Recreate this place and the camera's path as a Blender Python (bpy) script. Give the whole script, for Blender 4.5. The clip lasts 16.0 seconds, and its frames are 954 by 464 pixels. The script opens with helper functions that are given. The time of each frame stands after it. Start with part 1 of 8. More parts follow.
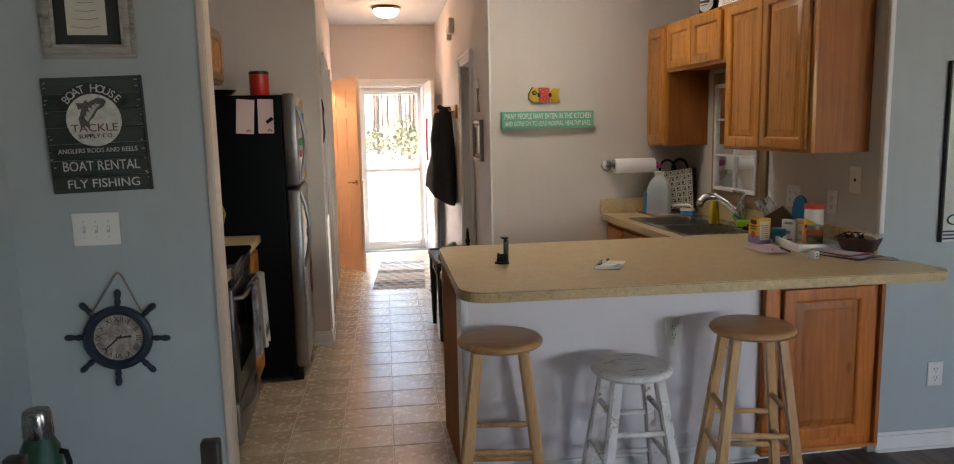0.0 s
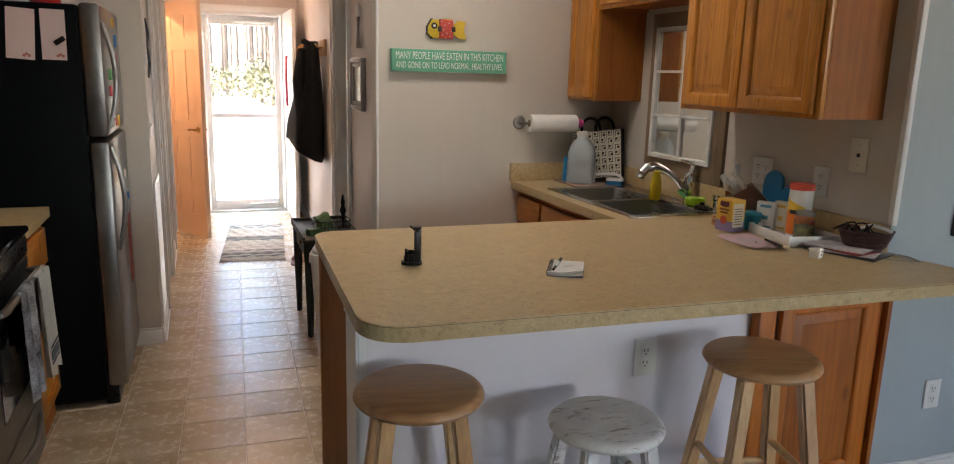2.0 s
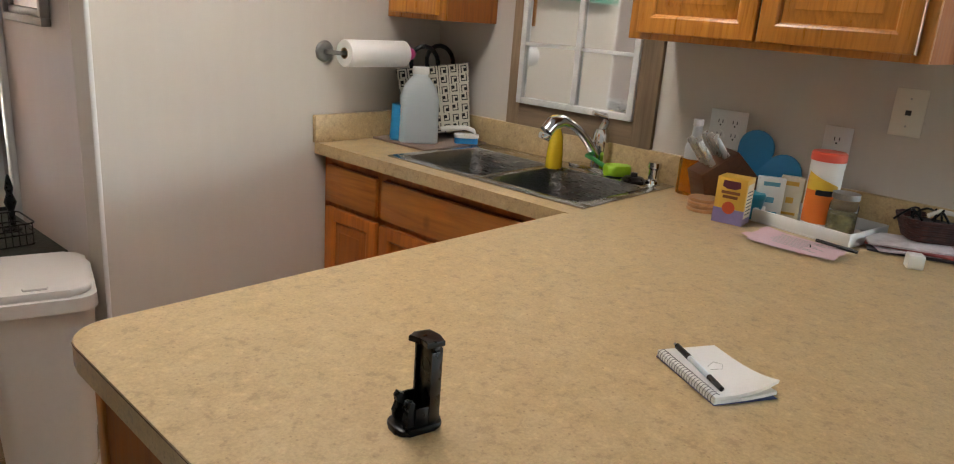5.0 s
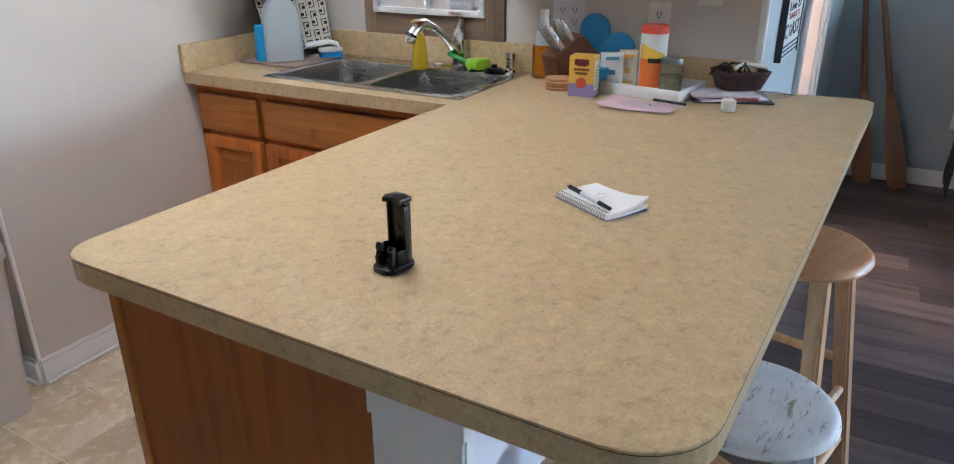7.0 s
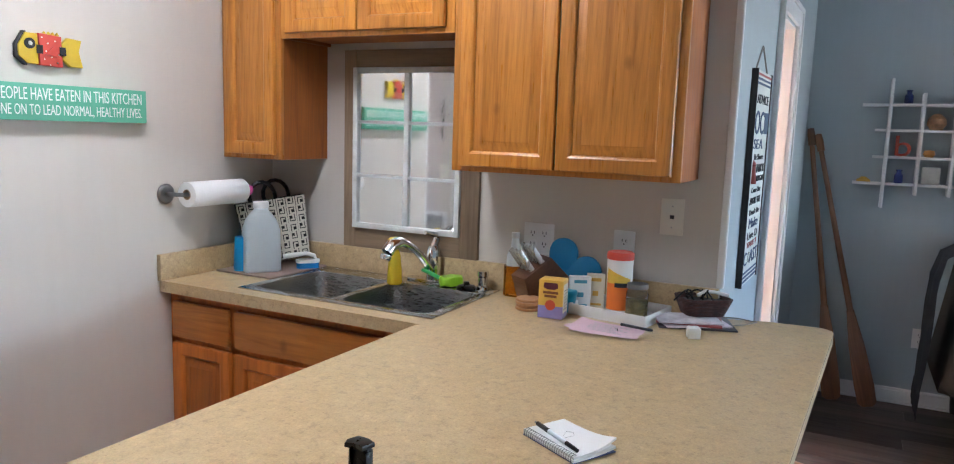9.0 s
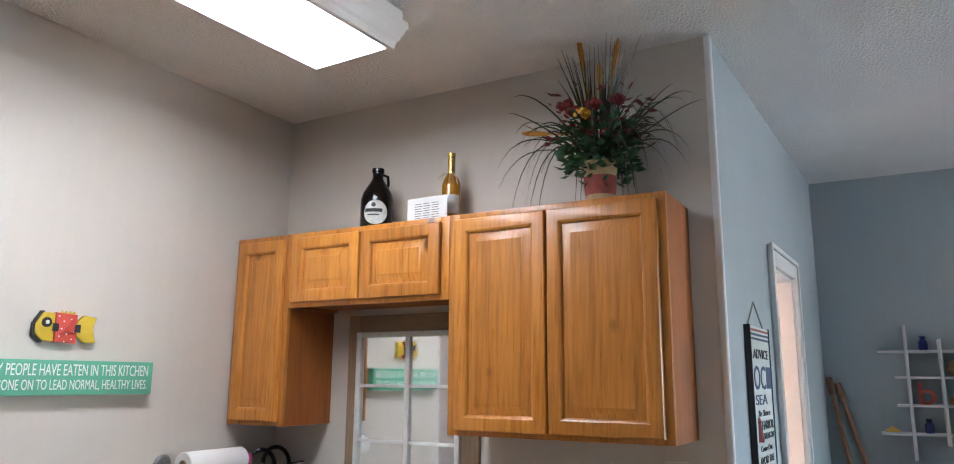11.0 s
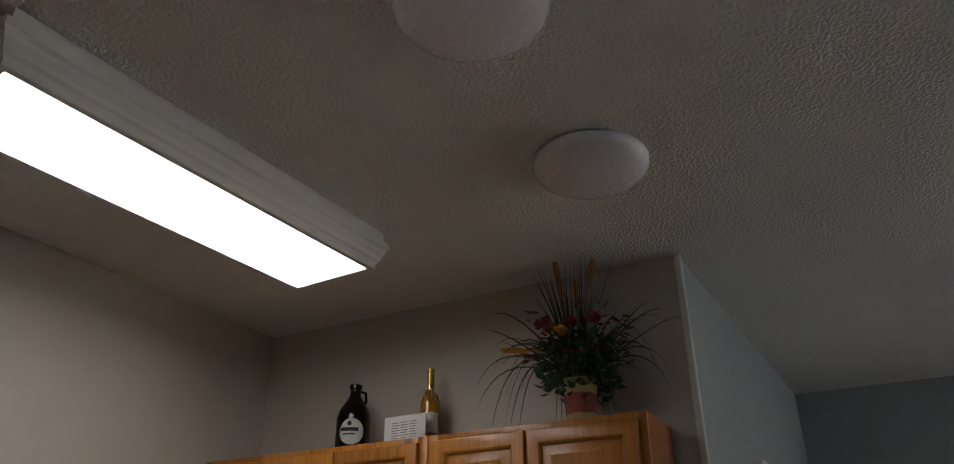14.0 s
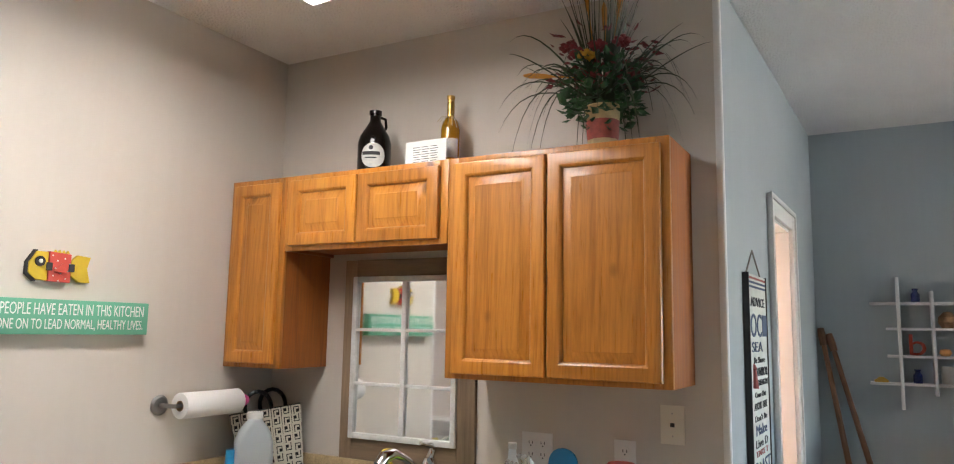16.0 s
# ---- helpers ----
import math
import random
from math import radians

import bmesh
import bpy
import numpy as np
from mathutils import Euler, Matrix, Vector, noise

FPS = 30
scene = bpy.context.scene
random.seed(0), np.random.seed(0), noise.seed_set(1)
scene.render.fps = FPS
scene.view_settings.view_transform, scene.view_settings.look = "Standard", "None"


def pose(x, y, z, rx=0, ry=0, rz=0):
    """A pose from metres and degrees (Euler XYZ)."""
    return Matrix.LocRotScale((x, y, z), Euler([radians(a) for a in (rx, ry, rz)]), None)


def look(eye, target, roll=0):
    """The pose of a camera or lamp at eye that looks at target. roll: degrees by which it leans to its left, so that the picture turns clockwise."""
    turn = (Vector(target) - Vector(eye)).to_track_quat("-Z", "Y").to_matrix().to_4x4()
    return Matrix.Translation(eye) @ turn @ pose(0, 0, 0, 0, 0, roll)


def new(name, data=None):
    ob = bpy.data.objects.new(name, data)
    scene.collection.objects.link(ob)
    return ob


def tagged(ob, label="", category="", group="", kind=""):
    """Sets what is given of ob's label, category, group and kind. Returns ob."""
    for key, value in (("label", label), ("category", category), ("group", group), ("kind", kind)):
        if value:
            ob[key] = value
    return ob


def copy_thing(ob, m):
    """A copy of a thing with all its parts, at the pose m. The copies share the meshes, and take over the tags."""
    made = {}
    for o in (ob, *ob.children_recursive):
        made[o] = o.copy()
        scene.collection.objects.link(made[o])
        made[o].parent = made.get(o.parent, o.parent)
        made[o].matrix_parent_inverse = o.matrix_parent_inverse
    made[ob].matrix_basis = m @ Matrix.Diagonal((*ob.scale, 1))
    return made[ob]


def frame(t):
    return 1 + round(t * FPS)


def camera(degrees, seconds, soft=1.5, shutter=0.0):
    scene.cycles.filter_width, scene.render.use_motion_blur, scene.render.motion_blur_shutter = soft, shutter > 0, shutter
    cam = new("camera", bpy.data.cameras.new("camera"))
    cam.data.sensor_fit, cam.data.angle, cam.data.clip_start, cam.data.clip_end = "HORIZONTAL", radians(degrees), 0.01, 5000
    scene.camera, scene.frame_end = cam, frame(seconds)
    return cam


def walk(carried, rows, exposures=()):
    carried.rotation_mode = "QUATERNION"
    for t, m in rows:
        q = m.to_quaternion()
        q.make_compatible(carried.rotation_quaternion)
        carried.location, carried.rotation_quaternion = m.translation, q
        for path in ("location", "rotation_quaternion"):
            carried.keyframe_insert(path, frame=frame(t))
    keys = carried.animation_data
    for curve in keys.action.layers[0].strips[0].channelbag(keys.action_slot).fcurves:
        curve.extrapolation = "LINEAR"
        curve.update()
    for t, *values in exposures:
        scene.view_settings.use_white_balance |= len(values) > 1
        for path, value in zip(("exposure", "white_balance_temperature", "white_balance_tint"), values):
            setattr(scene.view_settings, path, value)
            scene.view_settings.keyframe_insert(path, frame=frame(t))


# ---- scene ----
cam = camera(65.8, 16.0, soft=1.1)
PATH = [
    (0, (-0.108, 3.484, 1.519), (0.215, 5.437, 1.236), -1.2),
    (0.5, (-0.107, 3.62, 1.488), (0.299, 5.549, 1.154), -0.8),
    (1, (-0.039, 3.893, 1.501), (0.397, 5.814, 1.155), -0.1),
    (1.5, (-0.044, 4.156, 1.492), (0.424, 6.071, 1.15), 1.6),
    (2, (-0.064, 4.517, 1.49), (0.625, 6.347, 1.073), 1.5),
    (2.5, (-0.035, 4.84, 1.465), (0.733, 6.634, 1.026), 2.6),
    (3, (0.021, 5.191, 1.455), (0.772, 6.985, 0.987), 1.7),
    (3.5, (-0.013, 5.486, 1.435), (0.913, 7.187, 0.936), 1.6),
    (4, (-0.016, 5.761, 1.426), (1.081, 7.342, 0.878), 1.2),
    (4.5, (0.02, 5.972, 1.419), (1.199, 7.475, 0.827), 1.3),
    (5, (-0.045, 6.065, 1.415), (1.394, 7.33, 0.842), 4.3),
    (5.2, (-0.118, 6.083, 1.424), (1.404, 7.259, 0.879), 2.9),
    (7.3, (-0.354, 6.008, 1.427), (1.267, 6.854, 0.617), 0.2),
    (7.5, (-0.353, 6.004, 1.426), (1.258, 6.845, 0.592), 0.0),
    (8, (-0.36, 6.005, 1.443), (1.304, 6.862, 0.738), 0.4),
    (8.5, (-0.358, 6.002, 1.478), (1.37, 6.878, 0.981), 0.9),
    (9, (-0.346, 6.012, 1.51), (1.425, 6.899, 1.237), 1.8),
    (9.2, (-0.353, 6.006, 1.508), (1.425, 6.9, 1.313), 2.1),
    (11.3, (-0.317, 5.873, 1.582), (1.382, 6.828, 2.03), 0.2),
    (11.5, (-0.325, 5.873, 1.594), (1.372, 6.816, 2.077), 0.2),
    (12, (-0.333, 5.866, 1.593), (1.332, 6.765, 2.241), 0.4),
    (12.5, (-0.322, 5.861, 1.605), (1.295, 6.735, 2.395), 0.3),
    (13, (-0.317, 5.868, 1.61), (1.263, 6.72, 2.49), -0.0),
    (13.5, (-0.319, 5.852, 1.605), (1.234, 6.694, 2.543), 0.0),
    (14, (-0.324, 5.843, 1.607), (1.245, 6.692, 2.511), -0.2),
    (14.5, (-0.314, 5.854, 1.583), (1.312, 6.737, 2.343), -0.0),
    (15, (-0.299, 5.876, 1.567), (1.39, 6.771, 2.155), 0.5),
    (15.5, (-0.298, 5.886, 1.571), (1.424, 6.815, 1.985), 0.9),
    (16, (-0.302, 5.916, 1.535), (1.435, 6.871, 1.799), 1.0),
]
EXPOSURES = [(0, 3.75, 7000, 16), (1.5, 3.75, 7000, 16), (2.5, 4.05, 6850, 14), (3.5, 3.80, 6600, 11), (4.5, 4.17, 6700, 11), (5, 4.6, 6500, 12), (7.5, 4.95, 5350, 11), (9.2, 4.9, 5400, 12), (11.5, 4.68, 5600, 12), (12, 4.6, 5700, 12), (12.5, 3.9, 6000, 12), (13.5, 2.65, 6300, 12), (14.5, 2.75, 6500, 12), (15, 3.75, 6700, 12), (15.5, 4.5, 6400, 12), (16, 4.8, 6300, 13)]
walk(cam, [(t, look(eye, target, roll)) for t, eye, target, roll in PATH], EXPOSURES)

# ---- world, sun and lamps ----
world = bpy.data.worlds.new("sky")
scene.world = world
world.use_nodes = True
wn = world.node_tree
sky = wn.nodes.new("ShaderNodeTexSky")
sky.sky_type = "NISHITA"
sky.sun_disc = False
sky.sun_elevation, sky.sun_rotation = radians(52), radians(248)
wn.links.new(sky.outputs[0], wn.nodes["Background"].inputs[0])
wn.nodes["Background"].inputs[1].default_value = 0.15


def lamp(name, kind, m, energy, colour, **settings):
    data = bpy.data.lights.new(name, kind)
    data.energy, data.color = energy, colour
    for key, value in settings.items():
        setattr(data, key, value)
    ob = new(name, data)
    ob.matrix_basis = m
    return ob


lamp("sun", "SUN", look((-10, 10, 14), (0, 14, 0)), 5.0, (1.0, 0.95, 0.87), angle=radians(0.5))
# daylight in the living room's two windows, which lie behind the camera
lamp("window_daylight_east", "AREA", look((4.46, 2.6, 1.55), (2.2, 3.2, -0.9)), 0.10, (0.84, 0.93, 1.0), shape="RECTANGLE", size=1.7, size_y=1.3)
lamp("window_daylight_south", "AREA", look((3.6, -0.95, 1.55), (2.6, 1.0, -0.9)), 5.0, (0.84, 0.93, 1.0), shape="RECTANGLE", size=1.7, size_y=1.3, spread=radians(110))
# an unseen warm bulb, added to light the half-open hall door
lamp("closet_bulb", "POINT", pose(-0.80, 11.36, 2.28), 2.4, (1.0, 0.66, 0.40), shadow_soft_size=0.04)
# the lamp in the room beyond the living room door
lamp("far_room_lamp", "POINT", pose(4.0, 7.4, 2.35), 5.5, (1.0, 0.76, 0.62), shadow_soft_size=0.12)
# open sky above the yard, let in through the storm door
lamp("door_daylight", "AREA", look((0.38, 13.75, 2.95), (0.38, 11.6, 0.0)), 20.0, (0.72, 0.86, 1.0), shape="RECTANGLE", size=1.4, size_y=1.0)

# ---- materials ----
def nodes_of(name):
    m = bpy.data.materials.new(name)
    m.use_nodes = True
    nt = m.node_tree
    return m, nt, nt.nodes["Principled BSDF"]


def coords(nt, scale=(1, 1, 1), source="Object"):
    tc = nt.nodes.new("ShaderNodeTexCoord")
    mp = nt.nodes.new("ShaderNodeMapping")
    mp.inputs["Scale"].default_value = scale
    nt.links.new(tc.outputs[source], mp.inputs[0])
    return mp.outputs[0]


def noise_tex(nt, vec, scale, detail=4, rough=0.55, distortion=0.0):
    n = nt.nodes.new("ShaderNodeTexNoise")
    n.inputs["Scale"].default_value = scale
    n.inputs["Detail"].default_value = detail
    n.inputs["Roughness"].default_value = rough
    n.inputs["Distortion"].default_value = distortion
    nt.links.new(vec, n.inputs["Vector"])
    return n.outputs["Fac"]


def ramp(nt, fac, stops):
    r = nt.nodes.new("ShaderNodeValToRGB")
    el = r.color_ramp.elements
    while len(el) < len(stops):
        el.new(0.5)
    for e, (p, c) in zip(el, stops):
        e.position, e.color = p, (*c, 1) if len(c) == 3 else c
    nt.links.new(fac, r.inputs[0])
    return r.outputs[0]


def mix(nt, a, b, fac, blend="MIX"):
    x = nt.nodes.new("ShaderNodeMix")
    x.data_type, x.blend_type = "RGBA", blend
    for sock, v in ((x.inputs[0], fac), (x.inputs[6], a), (x.inputs[7], b)):
        if hasattr(v, "is_output"):
            nt.links.new(v, sock)
        else:
            sock.default_value = v if isinstance(v, (int, float)) else (*v, 1)
    return x.outputs[2]


def bump(nt, bsdf, height, strength, distance=0.01):
    b = nt.nodes.new("ShaderNodeBump")
    b.inputs["Strength"].default_value, b.inputs["Distance"].default_value = strength, distance
    nt.links.new(height, b.inputs["Height"])
    nt.links.new(b.outputs[0], bsdf.inputs["Normal"])


def shade(c, k):
    return tuple(min(1, v * k) for v in c)


def surface(name, c, rough=0.5, metal=0.0, var=0.12, scale=3.0, fine=60.0, relief=0.08, dist=0.004, spec=0.5, coat=0.0):
    """Paint, plastic, cloth or metal with wide and fine variation."""
    m, nt, b = nodes_of(name)
    v = coords(nt)
    wide, small = noise_tex(nt, v, scale, 3), noise_tex(nt, v, fine, 4)
    col = ramp(nt, wide, [(0.3, shade(c, 1 - var)), (0.7, shade(c, 1 + var * 0.6))])
    col = mix(nt, col, ramp(nt, small, [(0.35, (0.5 - var / 3,) * 3), (0.65, (0.5 + var / 3,) * 3)]), 0.6, "OVERLAY")
    nt.links.new(col, b.inputs["Base Color"])
    nt.links.new(ramp(nt, small, [(0.3, (max(0.02, rough - 0.07),) * 3), (0.7, (min(1, rough + 0.07),) * 3)]), b.inputs["Roughness"])
    b.inputs["Metallic"].default_value = metal
    b.inputs["Specular IOR Level"].default_value = spec
    b.inputs["Coat Weight"].default_value = coat
    if relief:
        bump(nt, b, small, relief, dist)
    return m


def wood(name, light, dark, grain=(40, 40, 2.2), rough=0.38, knots=0.0, per_piece=0.12, coat=0.15, fine=0.55, rings=0.0, boards=0.0):
    m, nt, b = nodes_of(name)
    v = coords(nt, grain)
    info = nt.nodes.new("ShaderNodeObjectInfo")
    off = nt.nodes.new("ShaderNodeVectorMath")
    off.operation = "ADD"
    mul = nt.nodes.new("ShaderNodeMath")
    mul.operation, mul.inputs[1].default_value = "MULTIPLY", 37.0
    nt.links.new(info.outputs["Random"], mul.inputs[0])
    nt.links.new(v, off.inputs[0])
    nt.links.new(mul.outputs[0], off.inputs[1])
    v = off.outputs[0]
    g1, g2 = noise_tex(nt, v, 0.55 if not rings else 0.95, 5, 0.6, 1.2), noise_tex(nt, v, 4.0, 3, 0.7)
    wide = noise_tex(nt, coords(nt), 5.0, 2)
    col = ramp(nt, g1, [(0.32, dark), (0.48, tuple((a + 2 * l) / 3 for a, l in zip(dark, light))), (0.68, light)])
    col = mix(nt, col, ramp(nt, g2, [(0.35, (0.36,) * 3), (0.6, (0.55,) * 3)]), fine, "OVERLAY")
    col = mix(nt, col, ramp(nt, wide, [(0.3, (0.42,) * 3), (0.7, (0.56,) * 3)]), 0.6, "OVERLAY")
    if rings:
        # growth rings that run out into long arches
        wv = nt.nodes.new("ShaderNodeTexWave")
        wv.wave_type, wv.bands_direction = "BANDS", "DIAGONAL"
        wv.inputs["Scale"].default_value, wv.inputs["Distortion"].default_value = 1.3, 6.0
        wv.inputs["Detail"].default_value, wv.inputs["Detail Scale"].default_value = 2.0, 0.35
        nt.links.new(v, wv.inputs["Vector"])
        col = mix(nt, col, ramp(nt, wv.outputs["Fac"], [(0.0, (0.33,) * 3), (0.25, (0.5,) * 3), (1.0, (0.55,) * 3)]), rings, "OVERLAY")
    if boards:
        # glued-up boards of slightly different tone
        sep = nt.nodes.new("ShaderNodeSeparateXYZ")
        nt.links.new(coords(nt), sep.inputs[0])
        total = nt.nodes.new("ShaderNodeMath")
        total.operation = "ADD"
        nt.links.new(sep.outputs["X"], total.inputs[0])
        nt.links.new(sep.outputs["Y"], total.inputs[1])
        cell = nt.nodes.new("ShaderNodeMath")
        cell.operation, cell.inputs[1].default_value = "MULTIPLY_ADD", 10.5
        nt.links.new(total.outputs[0], cell.inputs[0])
        nt.links.new(mul.outputs[0], cell.inputs[2])
        step = nt.nodes.new("ShaderNodeMath")
        step.operation = "FLOOR"
        nt.links.new(cell.outputs[0], step.inputs[0])
        wn_ = nt.nodes.new("ShaderNodeTexWhiteNoise")
        wn_.noise_dimensions = "1D"
        nt.links.new(step.outputs[0], wn_.inputs["W"])
        col = mix(nt, col, ramp(nt, wn_.outputs["Value"], [(0.0, (0.5 - boards,) * 3), (1.0, (0.5 + boards,) * 3)]), 1.0, "OVERLAY")
    if knots:
        vo = nt.nodes.new("ShaderNodeTexVoronoi")
        vo.inputs["Scale"].default_value = 3.2
        shift = nt.nodes.new("ShaderNodeVectorMath")
        shift.operation = "ADD"
        nt.links.new(coords(nt, (1.6, 1.6, 1.0)), shift.inputs[0])
        nt.links.new(mul.outputs[0], shift.inputs[1])
        nt.links.new(shift.outputs[0], vo.inputs["Vector"])
        spot = ramp(nt, vo.outputs["Distance"], [(0.05, (1, 1, 1)), (0.125, (0, 0, 0))])
        col = mix(nt, col, shade(dark, 0.35), mix(nt, (0, 0, 0), spot, knots))
    rnd = ramp(nt, info.outputs["Random"], [(0.0, (0.5 - per_piece,) * 3), (1.0, (0.5 + per_piece,) * 3)])
    col = mix(nt, col, rnd, 1.0, "OVERLAY")
    nt.links.new(col, b.inputs["Base Color"])
    nt.links.new(ramp(nt, g2, [(0.3, (rough - 0.08,) * 3), (0.7, (rough + 0.1,) * 3)]), b.inputs["Roughness"])
    b.inputs["Coat Weight"].default_value, b.inputs["Coat Roughness"].default_value = coat, 0.25
    bump(nt, b, g2, 0.12, 0.002)
    return m


def wall_paint(name, c, streak=0.05):
    """Rolled emulsion: faint cloudy patches, roller texture."""
    m, nt, b = nodes_of(name)
    v = coords(nt)
    col = ramp(nt, noise_tex(nt, v, 1.1, 3), [(0.3, shade(c, 1 - streak)), (0.7, shade(c, 1 + streak))])
    col = mix(nt, col, ramp(nt, noise_tex(nt, coords(nt, (30, 30, 1.5)), 1.0, 3), [(0.3, (0.488,) * 3), (0.7, (0.512,) * 3)]), 0.6, "OVERLAY")
    nt.links.new(col, b.inputs["Base Color"])
    b.inputs["Roughness"].default_value = 0.62
    bump(nt, b, noise_tex(nt, v, 260, 3), 0.12, 0.002)
    return m


def worn_paint(name, c, under):
    """Paint scuffed through to the wood along streaks."""
    m, nt, b = nodes_of(name)
    v = coords(nt)
    col = ramp(nt, noise_tex(nt, v, 14, 4), [(0.3, shade(c, 0.86)), (0.7, shade(c, 1.08))])
    streak = noise_tex(nt, coords(nt, (9, 34, 9)), 1.6, 6, 0.75, 0.6)
    col = mix(nt, col, under, ramp(nt, streak, [(0.555, (0, 0, 0)), (0.64, (0.85,) * 3)]))
    nt.links.new(col, b.inputs["Base Color"])
    b.inputs["Roughness"].default_value = 0.55
    bump(nt, b, streak, 0.2, 0.002)
    return m


def glow(name, c, strength):
    m, nt, b = nodes_of(name)
    b.inputs["Base Color"].default_value = (*c, 1)
    b.inputs["Emission Color"].default_value = (*c, 1)
    b.inputs["Emission Strength"].default_value = strength
    return m


def glass(name, c=(1, 1, 1), rough=0.0, ior=1.45, weight=1.0):
    m, nt, b = nodes_of(name)
    b.inputs["Base Color"].default_value = (*c, 1)
    b.inputs["Transmission Weight"].default_value = weight
    b.inputs["Roughness"].default_value, b.inputs["IOR"].default_value = rough, ior
    return m


def laminate(name):
    m, nt, b = nodes_of(name)
    v = coords(nt)
    c = ramp(nt, noise_tex(nt, v, 13, 6, 0.72), [(0.30, (0.488, 0.350, 0.174)), (0.5, (0.528, 0.386, 0.200)), (0.70, (0.56, 0.424, 0.232))])
    fleck = noise_tex(nt, coords(nt), 44, 5, 0.7)
    c = mix(nt, c, ramp(nt, fleck, [(0.36, (0.26,) * 3), (0.45, (0.48,) * 3), (0.56, (0.5,) * 3), (0.66, (0.66,) * 3)]), 0.50, "OVERLAY")
    c = mix(nt, c, ramp(nt, noise_tex(nt, v, 190, 4, 0.7), [(0.38, (0.30,) * 3), (0.5, (0.5,) * 3), (0.62, (0.64,) * 3)]), 0.26, "OVERLAY")
    vo = nt.nodes.new("ShaderNodeTexVoronoi")
    vo.inputs["Scale"].default_value = 60
    nt.links.new(v, vo.inputs["Vector"])
    c = mix(nt, c, (0.26, 0.16, 0.08), ramp(nt, vo.outputs["Distance"], [(0.06, (0.6,) * 3), (0.15, (0, 0, 0))]))
    nt.links.new(c, b.inputs["Base Color"])
    nt.links.new(ramp(nt, fleck, [(0.3, (0.30,) * 3), (0.7, (0.42,) * 3)]), b.inputs["Roughness"])
    bump(nt, b, fleck, 0.05, 0.001)
    return m


def vinyl(name):
    m, nt, b = nodes_of(name)
    info = nt.nodes.new("ShaderNodeObjectInfo")
    geo = nt.nodes.new("ShaderNodeNewGeometry")
    v = coords(nt)
    c = ramp(nt, noise_tex(nt, v, 3.6, 5, 0.55, 0.15), [(0.28, (0.40, 0.300, 0.185)), (0.5, (0.49, 0.390, 0.265)), (0.74, (0.58, 0.485, 0.355))])
    c = mix(nt, c, ramp(nt, noise_tex(nt, v, 40, 4, 0.6), [(0.35, (0.45,) * 3), (0.65, (0.54,) * 3)]), 0.5, "OVERLAY")
    add = nt.nodes.new("ShaderNodeMath")
    add.operation = "ADD"
    nt.links.new(info.outputs["Random"], add.inputs[0])
    nt.links.new(geo.outputs["Random Per Island"], add.inputs[1])
    half = nt.nodes.new("ShaderNodeMath")
    half.operation = "FRACT"
    nt.links.new(add.outputs[0], half.inputs[0])
    c = mix(nt, c, ramp(nt, half.outputs[0], [(0.0, (0.42,) * 3), (1.0, (0.56,) * 3)]), 0.9, "OVERLAY")
    nt.links.new(c, b.inputs["Base Color"])
    nt.links.new(ramp(nt, noise_tex(nt, v, 25, 3), [(0.3, (0.17,) * 3), (0.7, (0.32,) * 3)]), b.inputs["Roughness"])
    bump(nt, b, noise_tex(nt, v, 30, 3), 0.04, 0.002)
    return m


def popcorn(name):
    m, nt, b = nodes_of(name)
    v = coords(nt)
    c = ramp(nt, noise_tex(nt, v, 2.0, 3), [(0.3, (0.80, 0.79, 0.765)), (0.7, (0.86, 0.85, 0.825))])
    nt.links.new(c, b.inputs["Base Color"])
    b.inputs["Roughness"].default_value = 0.9
    vo = nt.nodes.new("ShaderNodeTexVoronoi")
    vo.feature = "SMOOTH_F1"
    vo.inputs["Scale"].default_value = 115
    nt.links.new(v, vo.inputs["Vector"])
    big = noise_tex(nt, v, 80, 3, 0.6)
    h = mix(nt, ramp(nt, vo.outputs["Distance"], [(0.1, (1, 1, 1)), (0.55, (0, 0, 0))]), ramp(nt, big, [(0.45, (0, 0, 0)), (0.65, (1, 1, 1))]), 1.0, "MULTIPLY")
    soft = noise_tex(nt, v, 95, 2, 0.45)
    bump(nt, b, mix(nt, ramp(nt, soft, [(0.40, (0, 0, 0)), (0.66, (1, 1, 1))]), h, 0.25), 0.8, 0.008)
    return m


def brushed(name, c=(0.27, 0.265, 0.26), rough=0.33, axis=(3, 50, 3)):
    m, nt, b = nodes_of(name)
    n = noise_tex(nt, coords(nt, axis), 6, 4, 0.7)
    nt.links.new(ramp(nt, n, [(0.3, shade(c, 0.85)), (0.7, shade(c, 1.1))]), b.inputs["Base Color"])
    nt.links.new(ramp(nt, n, [(0.3, (rough - 0.06,) * 3), (0.7, (rough + 0.1,) * 3)]), b.inputs["Roughness"])
    b.inputs["Metallic"].default_value = 1.0
    bump(nt, b, n, 0.015, 0.001)
    return m


